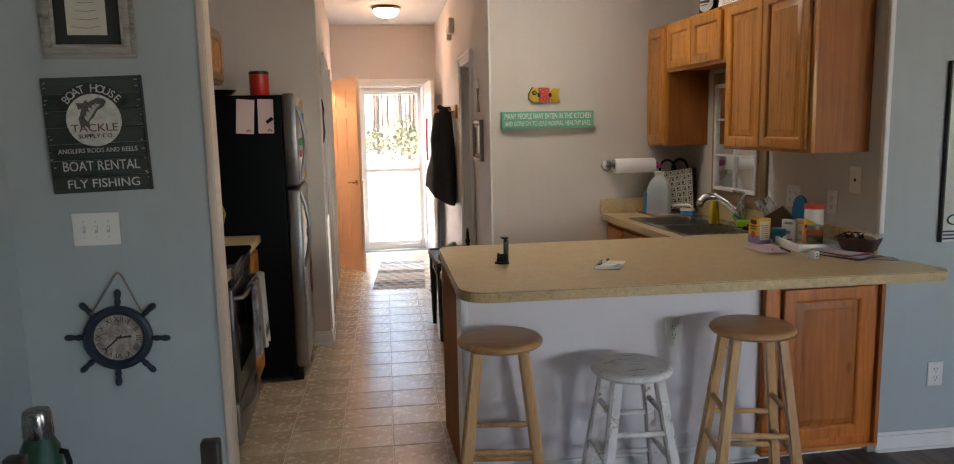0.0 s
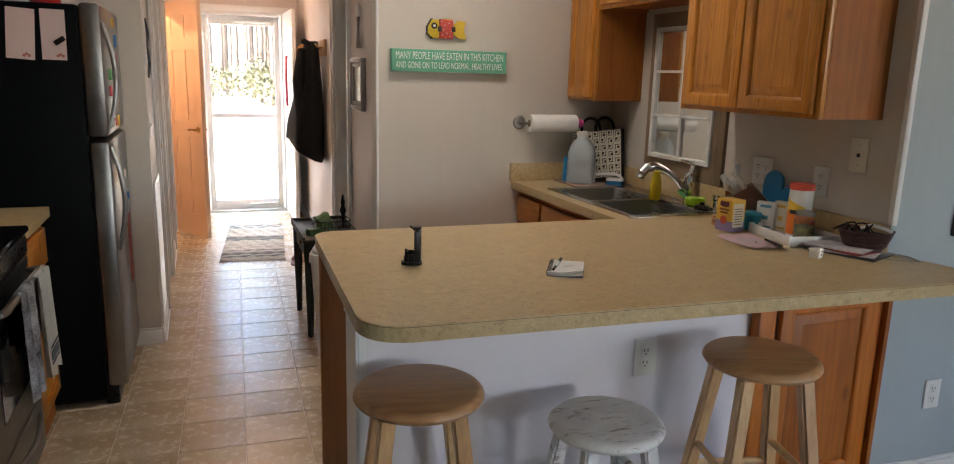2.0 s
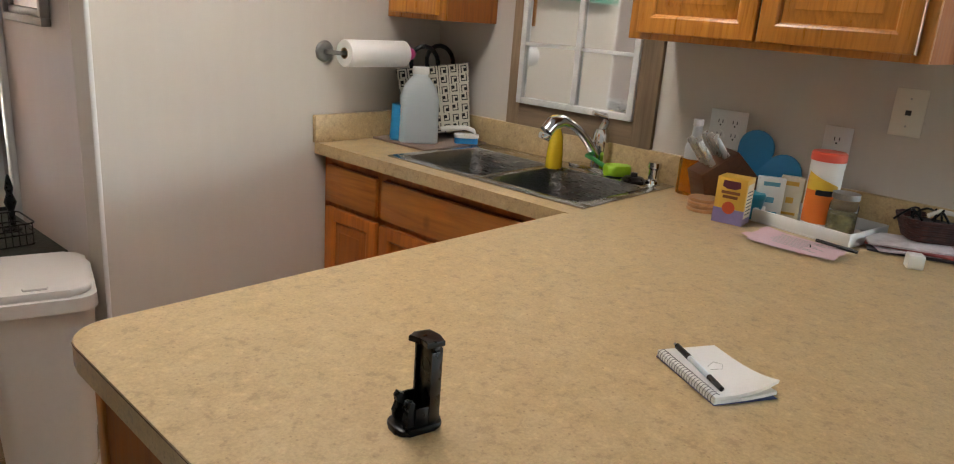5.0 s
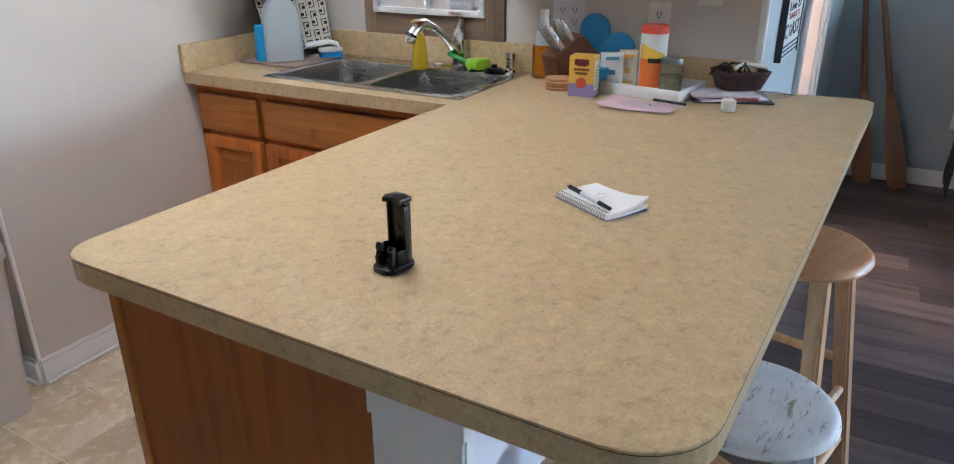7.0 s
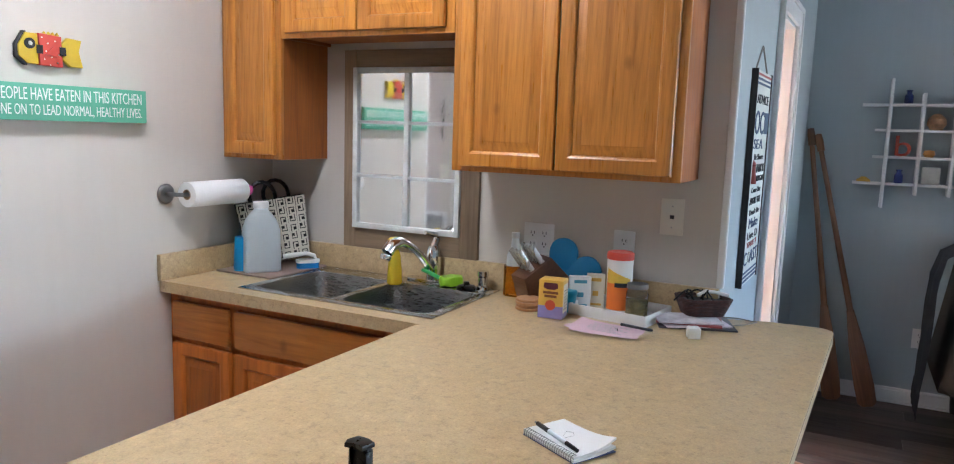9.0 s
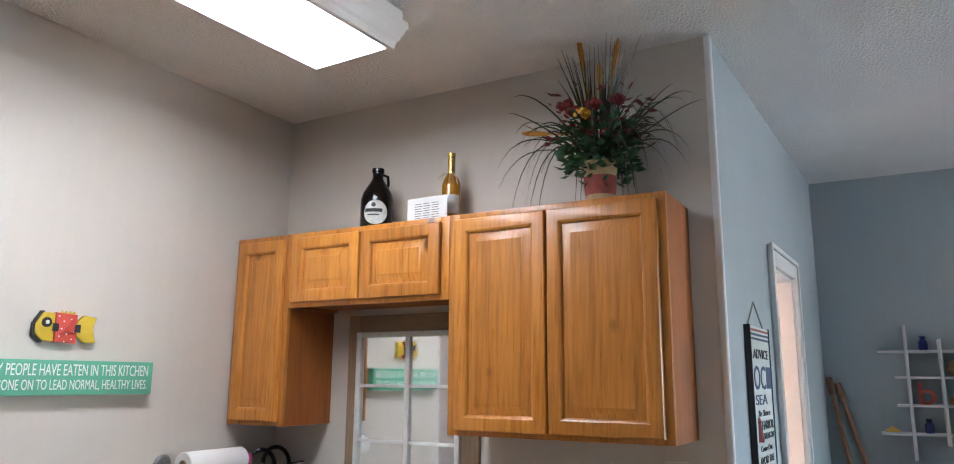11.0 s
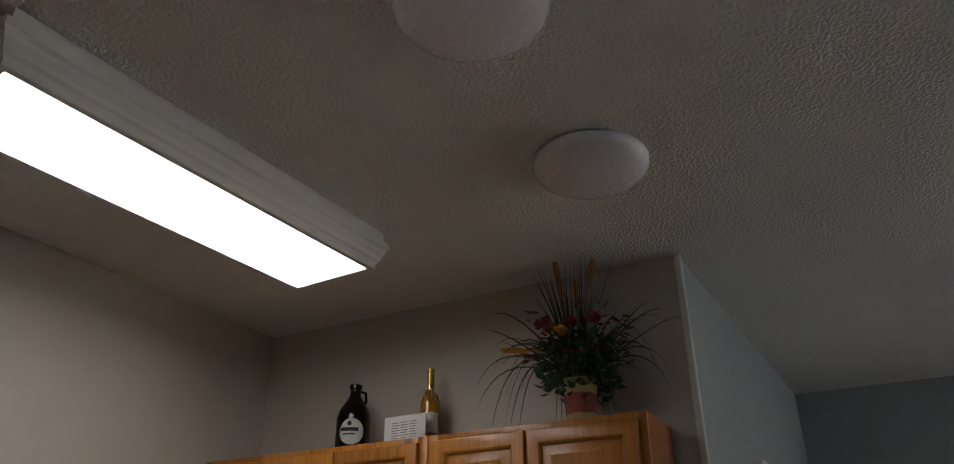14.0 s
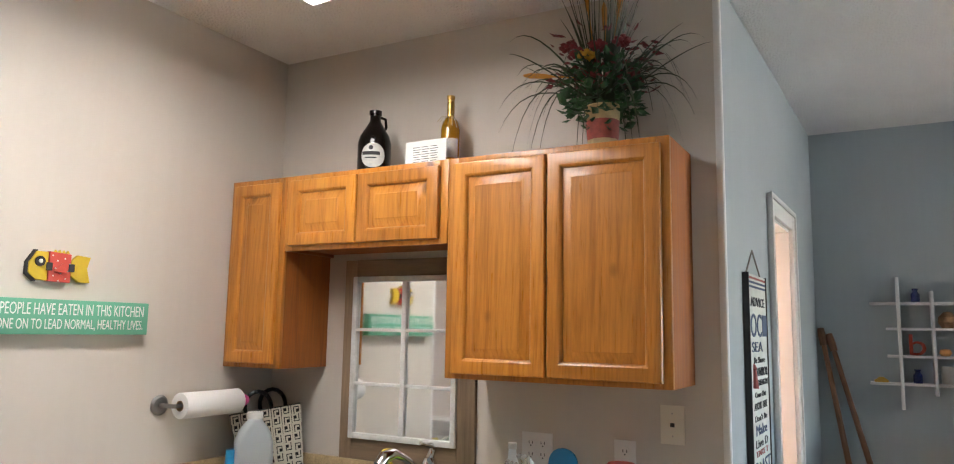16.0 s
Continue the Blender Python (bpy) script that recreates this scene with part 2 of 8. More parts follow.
KITCHEN_WALL = wall_paint("kitchen_wall_paint", (0.60, 0.55, 0.485))
LIVING_WALL = wall_paint("living_wall_paint", (0.375, 0.42, 0.435))
HALL_WALL = wall_paint("hall_wall_paint", (0.62, 0.555, 0.52))
PEN_WALL = wall_paint("half_wall_paint", (0.76, 0.72, 0.75))
# the far room's pinkish light is put into this wall colour
PINK_ROOM = wall_paint("far_room_pink_lit", (0.72, 0.58, 0.52))
CREAM_TRIM = surface("cream_trim_paint", (0.60, 0.49, 0.40), 0.45, var=0.06, relief=0.04)
CEILING = popcorn("textured_ceiling")
TRIM = surface("white_trim_paint", (0.78, 0.77, 0.75), 0.35, var=0.04, relief=0.03)
OAK = wood("oak_upright", (0.60, 0.245, 0.036), (0.42, 0.145, 0.016), (26, 26, 1.5), rough=0.33, knots=1.0, fine=0.42, rings=0.22, coat=0.25, boards=0.035)
RED_OAK = wood("red_toned_oak", (0.52, 0.155, 0.018), (0.35, 0.088, 0.008), (15, 15, 1.1), rough=0.50, coat=0.03, knots=0.5, fine=0.45, rings=0.22, boards=0.05)
OAK_Y = wood("oak_lengthwise", (0.48, 0.182, 0.028), (0.32, 0.098, 0.012), (15, 1.1, 15), knots=0.6, fine=0.36, rings=0.2)
OAK_X = wood("oak_crosswise", (0.50, 0.180, 0.032), (0.32, 0.095, 0.012), (1.1, 15, 15), knots=0.5, fine=0.42, rings=0.4)
# same oak, darkened: the shade on sides and undersides is in the colour
OAK_SIDE = wood("oak_side_shaded", (0.36, 0.116, 0.017), (0.25, 0.070, 0.009), (30, 30, 1.4), rough=0.6, per_piece=0.05, coat=0.0)
OAK_INNER = surface("cabinet_inside", (0.30, 0.17, 0.08), 0.6)
BIRCH = wood("pale_stool_wood", (0.64, 0.39, 0.19), (0.50, 0.27, 0.11), (30, 30, 2.5))
BIRCH_TOP = wood("honey_stool_seat", (0.50, 0.262, 0.115), (0.37, 0.175, 0.066), (2.5, 20, 20), rough=0.36, coat=0.12, fine=0.45, rings=0.2)
LAMINATE = laminate("tan_laminate")
VINYL = vinyl("vinyl_tile")
GROUT = surface("pale_grout", (0.60, 0.53, 0.42), 0.5)
PLANK = wood("dark_floor_plank", (0.130, 0.095, 0.080), (0.042, 0.030, 0.027), (24, 1.3, 24), rough=0.46, per_piece=0.26, coat=0.0)
STEEL = brushed("stainless_steel")
SINK_STEEL = brushed("sink_steel", (0.27, 0.27, 0.265), 0.27, (40, 4, 40))
CHROME = surface("chrome", (0.72, 0.72, 0.72), 0.08, 1.0, var=0.03, relief=0)
BLACK = surface("black_plastic", (0.003, 0.003, 0.0034), 0.3, relief=0.04, spec=0.3)
FRIDGE_BLACK = surface("textured_black_enamel", (0.0025, 0.0035, 0.0045), 0.5, fine=300, relief=0.15, dist=0.001, spec=0.08)
BLACK_GLASS = surface("black_ceramic_glass", (0.006, 0.006, 0.007), 0.06, relief=0)
WHITE = surface("white_plastic", (0.76, 0.75, 0.72), 0.35, var=0.05, relief=0.02)
MIRROR = surface("mirror", (0.86, 0.88, 0.88), 0.015, 1.0, var=0.0, relief=0)
TUBE = glow("fluorescent_diffuser", (1.0, 0.965, 0.90), 0.92)
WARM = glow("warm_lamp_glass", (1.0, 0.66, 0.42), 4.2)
DOME = surface("opal_dome", (0.86, 0.85, 0.90), 0.25, var=0.03, relief=0, coat=0.4)
CLEAR = glass("clear_pane")

# ---- building helpers ----
def box(bm, x0, x1, y0, y1, z0, z1, bevel=0.0, m=None):
    vs = [bm.verts.new((x, y, z)) for x in (x0, x1) for y in (y0, y1) for z in (z0, z1)]
    fs = [bm.faces.new([vs[i] for i in f]) for f in ((0, 1, 3, 2), (4, 6, 7, 5), (0, 4, 5, 1), (2, 3, 7, 6), (0, 2, 6, 4), (1, 5, 7, 3))]
    if bevel:
        es = list({e for f in fs for e in f.edges})
        r = bmesh.ops.bevel(bm, geom=es, offset=bevel, segments=2, affect="EDGES", profile=0.5)
        vs = list({v for v in r["verts"]} | {v for v in vs if v.is_valid})
    if m is not None:
        bmesh.ops.transform(bm, matrix=m, verts=vs)
    return bm


def one(*boxes, bevel=0.0):
    bm = bmesh.new()
    for b in boxes:
        box(bm, *b, bevel=bevel)
    return bm


def lathe(profile, n=32, centre=(0, 0, 0), bm=None, m=None):
    """Turns (radius, height) pairs about the upright axis."""
    bm = bm or bmesh.new()
    rings, made = [], []
    for r, z in profile:
        if r < 1e-5:
            ring = [bm.verts.new((centre[0], centre[1], centre[2] + z))]
        else:
            ring = [bm.verts.new((centre[0] + r * math.cos(2 * math.pi * i / n), centre[1] + r * math.sin(2 * math.pi * i / n), centre[2] + z)) for i in range(n)]
        rings.append(ring)
        made += ring
    for a, b in zip(rings, rings[1:]):
        if len(a) == 1 and len(b) == 1:
            continue
        for i in range(n):
            j = (i + 1) % n
            q = [a[0], b[j], b[i]] if len(a) == 1 else [a[i], a[j], b[0]] if len(b) == 1 else [a[i], a[j], b[j], b[i]]
            bm.faces.new(q)
    if m is not None:
        bmesh.ops.transform(bm, matrix=m, verts=made)
    return bm


def rod(p, q, r0, r1=None, n=12, bm=None, caps=True):
    """A round bar from p to q."""
    bm = bm or bmesh.new()
    p, q = Vector(p), Vector(q)
    m = Matrix.Translation(p) @ (q - p).to_track_quat("Z", "Y").to_matrix().to_4x4()
    d, r1 = (q - p).length, r0 if r1 is None else r1
    prof = [(r0, 0), (r1, d)]
    if caps:
        prof = [(0, 0)] + prof + [(0, d)]
    return lathe(prof, n, bm=bm, m=m)


def tube(points, r, n=8, bm=None, radii=None):
    """A bent round bar through the points."""
    bm = bm or bmesh.new()
    pts = [Vector(p) for p in points]
    rings = []
    for i, p in enumerate(pts):
        d = (pts[min(i + 1, len(pts) - 1)] - pts[max(i - 1, 0)]).normalized()
        q = d.to_track_quat("Z", "Y")
        rr = radii[i] if radii else r
        rings.append([bm.verts.new(p + q @ Vector((rr * math.cos(2 * math.pi * k / n), rr * math.sin(2 * math.pi * k / n), 0))) for k in range(n)])
    for a, b in zip(rings, rings[1:]):
        shift = min(range(n), key=lambda s: sum((a[k].co - b[(k + s) % n].co).length for k in range(0, n, 2)))
        for k in range(n):
            bm.faces.new([a[k], a[(k + 1) % n], b[(k + 1 + shift) % n], b[(k + shift) % n]])
    bm.faces.new(list(reversed(rings[0])))
    bm.faces.new(rings[-1])
    return bm


def bend(a, b, c, n=8):
    """Points on a curve from a past b to c."""
    a, b, c = Vector(a), Vector(b), Vector(c)
    return [(1 - t) ** 2 * a + 2 * t * (1 - t) * b + t * t * c for t in (i / n for i in range(n + 1))]


def slab(outline, z0, z1, bevel=0.0, bm=None, m=None, segments=2):
    """An outline in the plan, raised from z0 to z1."""
    bm = bm or bmesh.new()
    lo = [bm.verts.new((x, y, z0)) for x, y in outline]
    hi = [bm.verts.new((x, y, z1)) for x, y in outline]
    n = len(lo)
    fs = [bm.faces.new(list(reversed(lo))), bm.faces.new(hi)]
    fs += [bm.faces.new([lo[i], lo[(i + 1) % n], hi[(i + 1) % n], hi[i]]) for i in range(n)]
    vs = lo + hi
    if bevel:
        es = list(fs[0].edges) + list(fs[1].edges)
        r = bmesh.ops.bevel(bm, geom=es, offset=bevel, segments=segments, affect="EDGES", profile=0.5)
        vs = list(set(r["verts"]) | {v for v in vs if v.is_valid})
    if m is not None:
        bmesh.ops.transform(bm, matrix=m, verts=[v for v in vs if v.is_valid])
    return bm


def rounded(x0, x1, y0, y1, r, n=6):
    """The outline of a rectangle with round corners; r is one radius or four, from the low corner round."""
    rs = r if isinstance(r, tuple) else (r,) * 4
    out = []
    for (cx, cy, sx, sy), rad, a0 in zip(((x0, y0, 1, 1), (x1, y0, -1, 1), (x1, y1, -1, -1), (x0, y1, 1, -1)), rs, (180, 270, 0, 90)):
        if rad < 1e-5:
            out.append((cx, cy))
            continue
        for i in range(n + 1):
            a = radians(a0 + 90 * i / n)
            out.append((cx + sx * rad + rad * math.cos(a), cy + sy * rad + rad * math.sin(a)))
    return out


def mesh_of(bm, name, material, smooth=None):
    bmesh.ops.recalc_face_normals(bm, faces=bm.faces)
    me = bpy.data.meshes.new(name)
    bm.to_mesh(me)
    bm.free()
    me.materials.append(material)
    if smooth is not None:
        me.shade_smooth()
        me.set_sharp_from_angle(angle=radians(smooth))
    return me


def thing(name, label, category, base=(0, 0, 0), rz=0.0, group="", kind="", m=None):
    """An Empty at the thing's base. Its parts are given in its own axes."""
    ob = new(name)
    ob.empty_display_size = 0.05
    ob.matrix_basis = m if m is not None else pose(*base, 0, 0, rz)
    return tagged(ob, label, category, group, kind)


def part(name, bm, material, parent, label="", smooth=35):
    ob = new(name, bm if isinstance(bm, bpy.types.Mesh) else mesh_of(bm, name, material, smooth))
    ob.parent = parent
    return tagged(ob, label)


def solid(name, bm, material, label, category, group="", kind="", smooth=35, m=None):
    ob = new(name, mesh_of(bm, name, material, smooth))
    if m is not None:
        ob.matrix_basis = m
    return tagged(ob, label, category, group, kind)


def structure(name, bm, material, label, category, smooth=None):
    return solid(name, bm, material, label, category, kind="structure", smooth=smooth)


def lettering(text, height, material, parent, m, name="lettering", width=None, depth=0.0015, align="CENTER", shear=0.0):
    """Raised words in the built-in font; m places their middle, face along +z of m."""
    cu = bpy.data.curves.new(name, "FONT")
    cu.body, cu.size, cu.extrude, cu.align_x, cu.align_y, cu.shear = text, height * 1.4, depth, align, "CENTER", shear
    cu.resolution_u = 3
    tmp = bpy.data.objects.new(name, cu)
    me = bpy.data.meshes.new_from_object(tmp)
    bpy.data.objects.remove(tmp)
    if len(me.vertices):
        xs = [v.co.x for v in me.vertices]
        ys = [v.co.y for v in me.vertices]
        k = width / (max(xs) - min(xs)) if width else 1.0
        cy = (max(ys) + min(ys)) / 2
        ky = height / (max(ys) - min(ys))
        me.transform(Matrix.Diagonal((k, ky, 1, 1)) @ Matrix.Translation((0, -cy, 0)))
    me.materials.clear()
    me.materials.append(material)
    ob = new(name, me)
    ob.parent = parent
    ob.matrix_basis = m
    return ob


def wall_strip(name, p0, p1, z0, z1, thick, openings, material, label, into=1):
    """A wall from p0 to p1 in the plan; its seen face runs through both, the body lies to the left (into=1) or right of that way."""
    p0, p1 = Vector((*p0, 0)), Vector((*p1, 0))
    d = (p1 - p0).normalized()
    n = Vector((-d.y, d.x, 0)) * into
    m = Matrix.Translation(p0) @ Matrix(((d.x, n.x, 0, 0), (d.y, n.y, 0, 0), (0, 0, 1, 0), (0, 0, 0, 1)))
    length = (p1 - p0).length
    bm = bmesh.new()
    s = 0.0
    for a, b, za, zb in sorted(openings):
        if a > s:
            box(bm, s, a, 0, thick, z0, z1)
        if za > z0:
            box(bm, a, b, 0, thick, z0, za)
        if zb < z1:
            box(bm, a, b, 0, thick, zb, z1)
        s = b
    if s < length:
        box(bm, s, length, 0, thick, z0, z1)
    bmesh.ops.transform(bm, matrix=m, verts=bm.verts)
    return structure(name, bm, material, label, "wall"), m


H = 2.746
# ---- rooms ----
wall_strip("wall_kitchen_east", (2.165, 6.362), (2.165, 8.41), 0, H, 0.09, [], KITCHEN_WALL, "warm grey painted kitchen wall behind sink and wall cabinets", -1)
wall_strip("wall_kitchen_north", (0.79, 8.29), (2.165, 8.29), 0, H, 0.12, [], KITCHEN_WALL, "warm grey painted kitchen wall with fish plaque", 1)
wall_strip("wall_kitchen_west", (-1.35, 6.77), (-1.35, 8.72), 0, H, 0.12, [], KITCHEN_WALL, "warm grey painted wall behind the stove", 1)
wall_strip("wall_fridge_north", (-1.47, 8.72), (-0.317, 8.72), 0, H, 0.10, [], KITCHEN_WALL, "warm grey painted wall beside the refrigerator", 1)
HALL_R, hall_r = wall_strip("wall_hall_east", (0.79, 8.412), (0.93, 12.6), 0, H, 0.12, [(0.75, 1.40, 0, 2.03)], HALL_WALL, "pinkish hall wall with a doorway", -1)
HALL_L, hall_l = wall_strip("wall_hall_west", (-0.317, 8.822), (-0.317, 12.6), 0, H, 0.12, [(0.55, 1.30, 0, 2.03), (2.20, 2.90, 0, 2.03)], HALL_WALL, "pinkish hall wall with a closed door", 1)
wall_strip("wall_hall_north", (-0.44, 12.6), (1.06, 12.6), 0, H, 0.14, [(0.41, 1.23, 0.0, 2.05)], HALL_WALL, "pinkish wall round the entrance door", 1)
wall_strip("wall_living_west_return", (-1.45, 6.65), (-0.685, 6.65), 0, H, 0.12, [], LIVING_WALL, "grey-blue painted wall with signs and a clock", 1)
LIV_N, liv_n = wall_strip("wall_living_north", (2.165, 6.362), (4.52, 6.264), 0, H, 0.12, [(0.915, 1.42, 0, 2.05)], LIVING_WALL, "pale blue-grey living room wall with a doorway", 1)
wall_strip("wall_living_east", (4.50, 6.38), (4.50, -1.0), 0, H, 0.12, [(2.93, 4.63, 0.9, 2.2)], LIVING_WALL, "grey living room wall with shelf and window", 1)
wall_strip("wall_living_south", (-1.57, -1.0), (4.72, -1.0), 0, H, 0.12, [(4.32, 6.02, 0.9, 2.2)], LIVING_WALL, "grey living room wall with window", -1)
wall_strip("wall_living_west", (-1.45, -1.0), (-1.45, 6.77), 0, H, 0.12, [], LIVING_WALL, "grey-blue living room wall", 1)
# rooms beyond the openings
wall_strip("wall_far_room", (2.3, 8.30), (5.2, 8.30), 0, H, 0.1, [], PINK_ROOM, "pink-lit wall of the room beyond", 1)
wall_strip("wall_far_room_east", (5.2, 8.4), (5.2, 6.25), 0, H, 0.1, [], PINK_ROOM, "pink-lit side wall of the room beyond", 1)
wall_strip("wall_side_room", (2.0, 8.41), (2.0, 11.0), 0, H, 0.1, [], HALL_WALL, "plain wall of the side room", -1)
wall_strip("wall_side_room_north", (0.95, 11.0), (2.1, 11.0), 0, H, 0.1, [], HALL_WALL, "plain wall of the side room", 1)
# unseen closet box, added to house the bulb that lights the hall door
wall_strip("wall_closet_south", (-1.4, 10.95), (-0.438, 10.95), 0, H, 0.06, [], HALL_WALL, "plain closet side wall", -1)
wall_strip("wall_closet_north", (-1.4, 11.80), (-0.438, 11.80), 0, H, 0.06, [], HALL_WALL, "plain closet side wall", 1)
wall_strip("wall_closet_west", (-1.4, 10.88), (-1.4, 11.87), 0, H, 0.06, [], HALL_WALL, "plain closet back wall", 1)
structure("ceiling", one((-1.6, 5.3, -1.15, 12.75, H, H + 0.08)), CEILING, "off-white popcorn-textured ceiling", "ceiling")
structure("floor_subfloor", one((-1.6, 5.3, -1.15, 12.9, -0.12, -0.0016)), GROUT, "pale joint bed under the floor tiles", "floor")

# ---- kitchen: cabinets, counters, sink ----
def panel_door(u0, u1, v0, v1, m, thick=0.019, rail=0.052):
    """A mitred door frame; u across, v up, its back on the plane w=0, its face towards +w of m."""
    bm = bmesh.new()
    rings = []
    for k, w in ((0, 0), (0, thick - 0.005), (0.002, thick - 0.0015), (0.006, thick), (rail - 0.010, thick), (rail - 0.004, thick - 0.003), (rail, thick - 0.009), (rail, 0)):
        rings.append([bm.verts.new((u, v, w)) for u, v in ((u0 + k, v0 + k), (u1 - k, v0 + k), (u1 - k, v1 - k), (u0 + k, v1 - k))])
    for r, s in zip(rings, rings[1:] + rings[:1]):
        for i in range(4):
            bm.faces.new([r[i], r[(i + 1) % 4], s[(i + 1) % 4], s[i]])
    bmesh.ops.transform(bm, matrix=m, verts=bm.verts)
    return bm


def raised_panel(u0, u1, v0, v1, m, thick=0.019, rail=0.052):
    bm = bmesh.new()
    rings = []
    for k, w in ((rail - 0.004, 0.001), (rail - 0.004, 0.006), (rail + 0.004, 0.007), (rail + 0.030, thick - 0.004), (rail + 0.033, thick - 0.002)):
        rings.append([bm.verts.new((u, v, w)) for u, v in ((u0 + k, v0 + k), (u1 - k, v0 + k), (u1 - k, v1 - k), (u0 + k, v1 - k))])
    for r, s in zip(rings, rings[1:]):
        for i in range(4):
            bm.faces.new([r[i], r[(i + 1) % 4], s[(i + 1) % 4], s[i]])
    bm.faces.new(rings[-1])
    bm.faces.new(list(reversed(rings[0])))
    bmesh.ops.transform(bm, matrix=m, verts=bm.verts)
    return bm


def cabinet_door(parent, u0, u1, v0, v1, m, rail=0.052, label="", oak=OAK):
    d = part("door", panel_door(u0, u1, v0, v1, m, rail=rail), oak, parent, label, smooth=25)
    part("panel", raised_panel(u0, u1, v0, v1, m, rail=rail), oak, d, smooth=25)
    return d


def axes(origin, u, v, w):
    return Matrix(((u[0], v[0], w[0], origin[0]), (u[1], v[1], w[1], origin[1]), (u[2], v[2], w[2], origin[2]), (0, 0, 0, 1)))


# a door plane facing -x at x: u runs along y, v up
def facing_west(x):
    return axes((x, 0, 0), (0, 1, 0), (0, 0, 1), (-1, 0, 0))


def facing_south(y):
    return axes((0, y, 0), (1, 0, 0), (0, 0, 1), (0, -1, 0))


def facing_east(x):
    return axes((x, 0, 0), (0, 1, 0), (0, 0, 1), (1, 0, 0))


def wall_cabinet(label, y0, y1, z0, z1, doors, m_face, back, rails=True):
    """A wall cabinet against the wall x=back; m_face holds its front plane's x."""
    front = m_face
    t = thing("wall_cabinet", label, "cabinet", group="kitchen wall cabinets")
    s = 1 if front < back else -1
    xa, xb = sorted((front + 0.018 * s, back - 0.001 * s))
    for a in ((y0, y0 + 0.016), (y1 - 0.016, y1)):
        part("side_panel", one((xa, xb, *a, z0, z1)), OAK_SIDE, t, "oak veneer side with its shade in the colour")
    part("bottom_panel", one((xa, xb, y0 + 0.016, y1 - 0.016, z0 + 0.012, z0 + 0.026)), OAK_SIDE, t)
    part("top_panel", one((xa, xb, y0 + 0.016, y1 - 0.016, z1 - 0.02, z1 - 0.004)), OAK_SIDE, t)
    xa, xb = sorted((front, front + 0.018 * s))
    part("face_frame", one((xa, xb, y0, y0 + 0.038, z0, z1), (xa, xb, y1 - 0.038, y1, z0, z1), (xa, xb, y0 + 0.038, y1 - 0.038, z0, z0 + 0.036), (xa, xb, y0 + 0.038, y1 - 0.038, z1 - 0.036, z1), bevel=0.0015), OAK, t)
    for a, b in doors:
        cabinet_door(t, a, b, z0 + 0.018, z1 - 0.022, facing_west(front - 0.001) if s > 0 else facing_east(front + 0.001), label="raised-panel oak door")
    return t


wall_cabinet("two-door honey oak wall cabinet with a plant on top", 6.458, 7.232, 1.372, 2.132, [(6.484, 6.851), (6.859, 7.200)], 1.880, 2.165)
wall_cabinet("short two-door honey oak cabinet over the mirror", 7.234, 7.986, 1.832, 2.132, [(7.266, 7.621), (7.629, 7.956)], 1.880, 2.165)
wall_cabinet("narrow honey oak wall cabinet in the corner", 7.988, 8.288, 1.372, 2.132, [(8.012, 8.262)], 1.880, 2.165)
wall_cabinet("honey oak wall cabinet over the stove side", 6.80, 7.52, 1.372, 2.134, [(6.83, 7.155), (7.165, 7.49)], -1.02, -1.35)
wall_cabinet("short honey oak cabinet over the refrigerator", 7.56, 8.42, 1.81, 2.134, [(7.59, 7.985), (7.995, 8.39)], -0.90, -1.35)

CT = 0.914
# peninsula and sink run: one continuous L-shaped worktop with a hole for the sink
SX0, SX1, SY0, SY1 = 1.645, 2.075, 7.172, 7.932


def worktop(seam=False):
    bm = bmesh.new()
    n = 8
    pen = []
    for cx, cy, rad, a0 in ((0.266, 6.098, 0.110, 180),):
        pen += [(cx + rad + rad * math.cos(radians(a0 + 90 * i / n)), cy + rad + rad * math.sin(radians(a0 + 90 * i / n))) for i in range(n + 1)]
    pen += [(2.228 - 0.05 + 0.05 * math.cos(radians(270 + 90 * i / 4)), 6.012 + 0.05 + 0.05 * math.sin(radians(270 + 90 * i / 4))) for i in range(5)]
    pen += [(2.216, 6.20), (2.172, 6.348), (2.165, 6.36), (2.165, 7.14), (1.552, 7.14), (1.545, 7.160)]
    pen += [(0.300 + 0.07 + 0.07 * math.cos(radians(90 + 90 * i / 5)), 7.188 - 0.07 + 0.07 * math.sin(radians(90 + 90 * i / 5))) for i in range(6)]
    if seam:
        # the dark line where the top sheet meets the edge strip
        slab([(1.25 + (x - 1.25) * 1.0007, 6.6 + (y - 6.6) * 1.0011) for x, y in pen if (x, y) != (2.165, 6.36)], CT - 0.0048, CT - 0.0038, 0, bm)
        return bm
    slab(pen, CT - 0.042, CT, 0.003, bm)
    for a in ((1.552, SX0, 7.14, 8.29), (SX1, 2.165, 7.14, 8.29), (SX0, SX1, 7.14, SY0), (SX0, SX1, SY1, 8.29)):
        box(bm, *a, CT - 0.042, CT)
    return bm


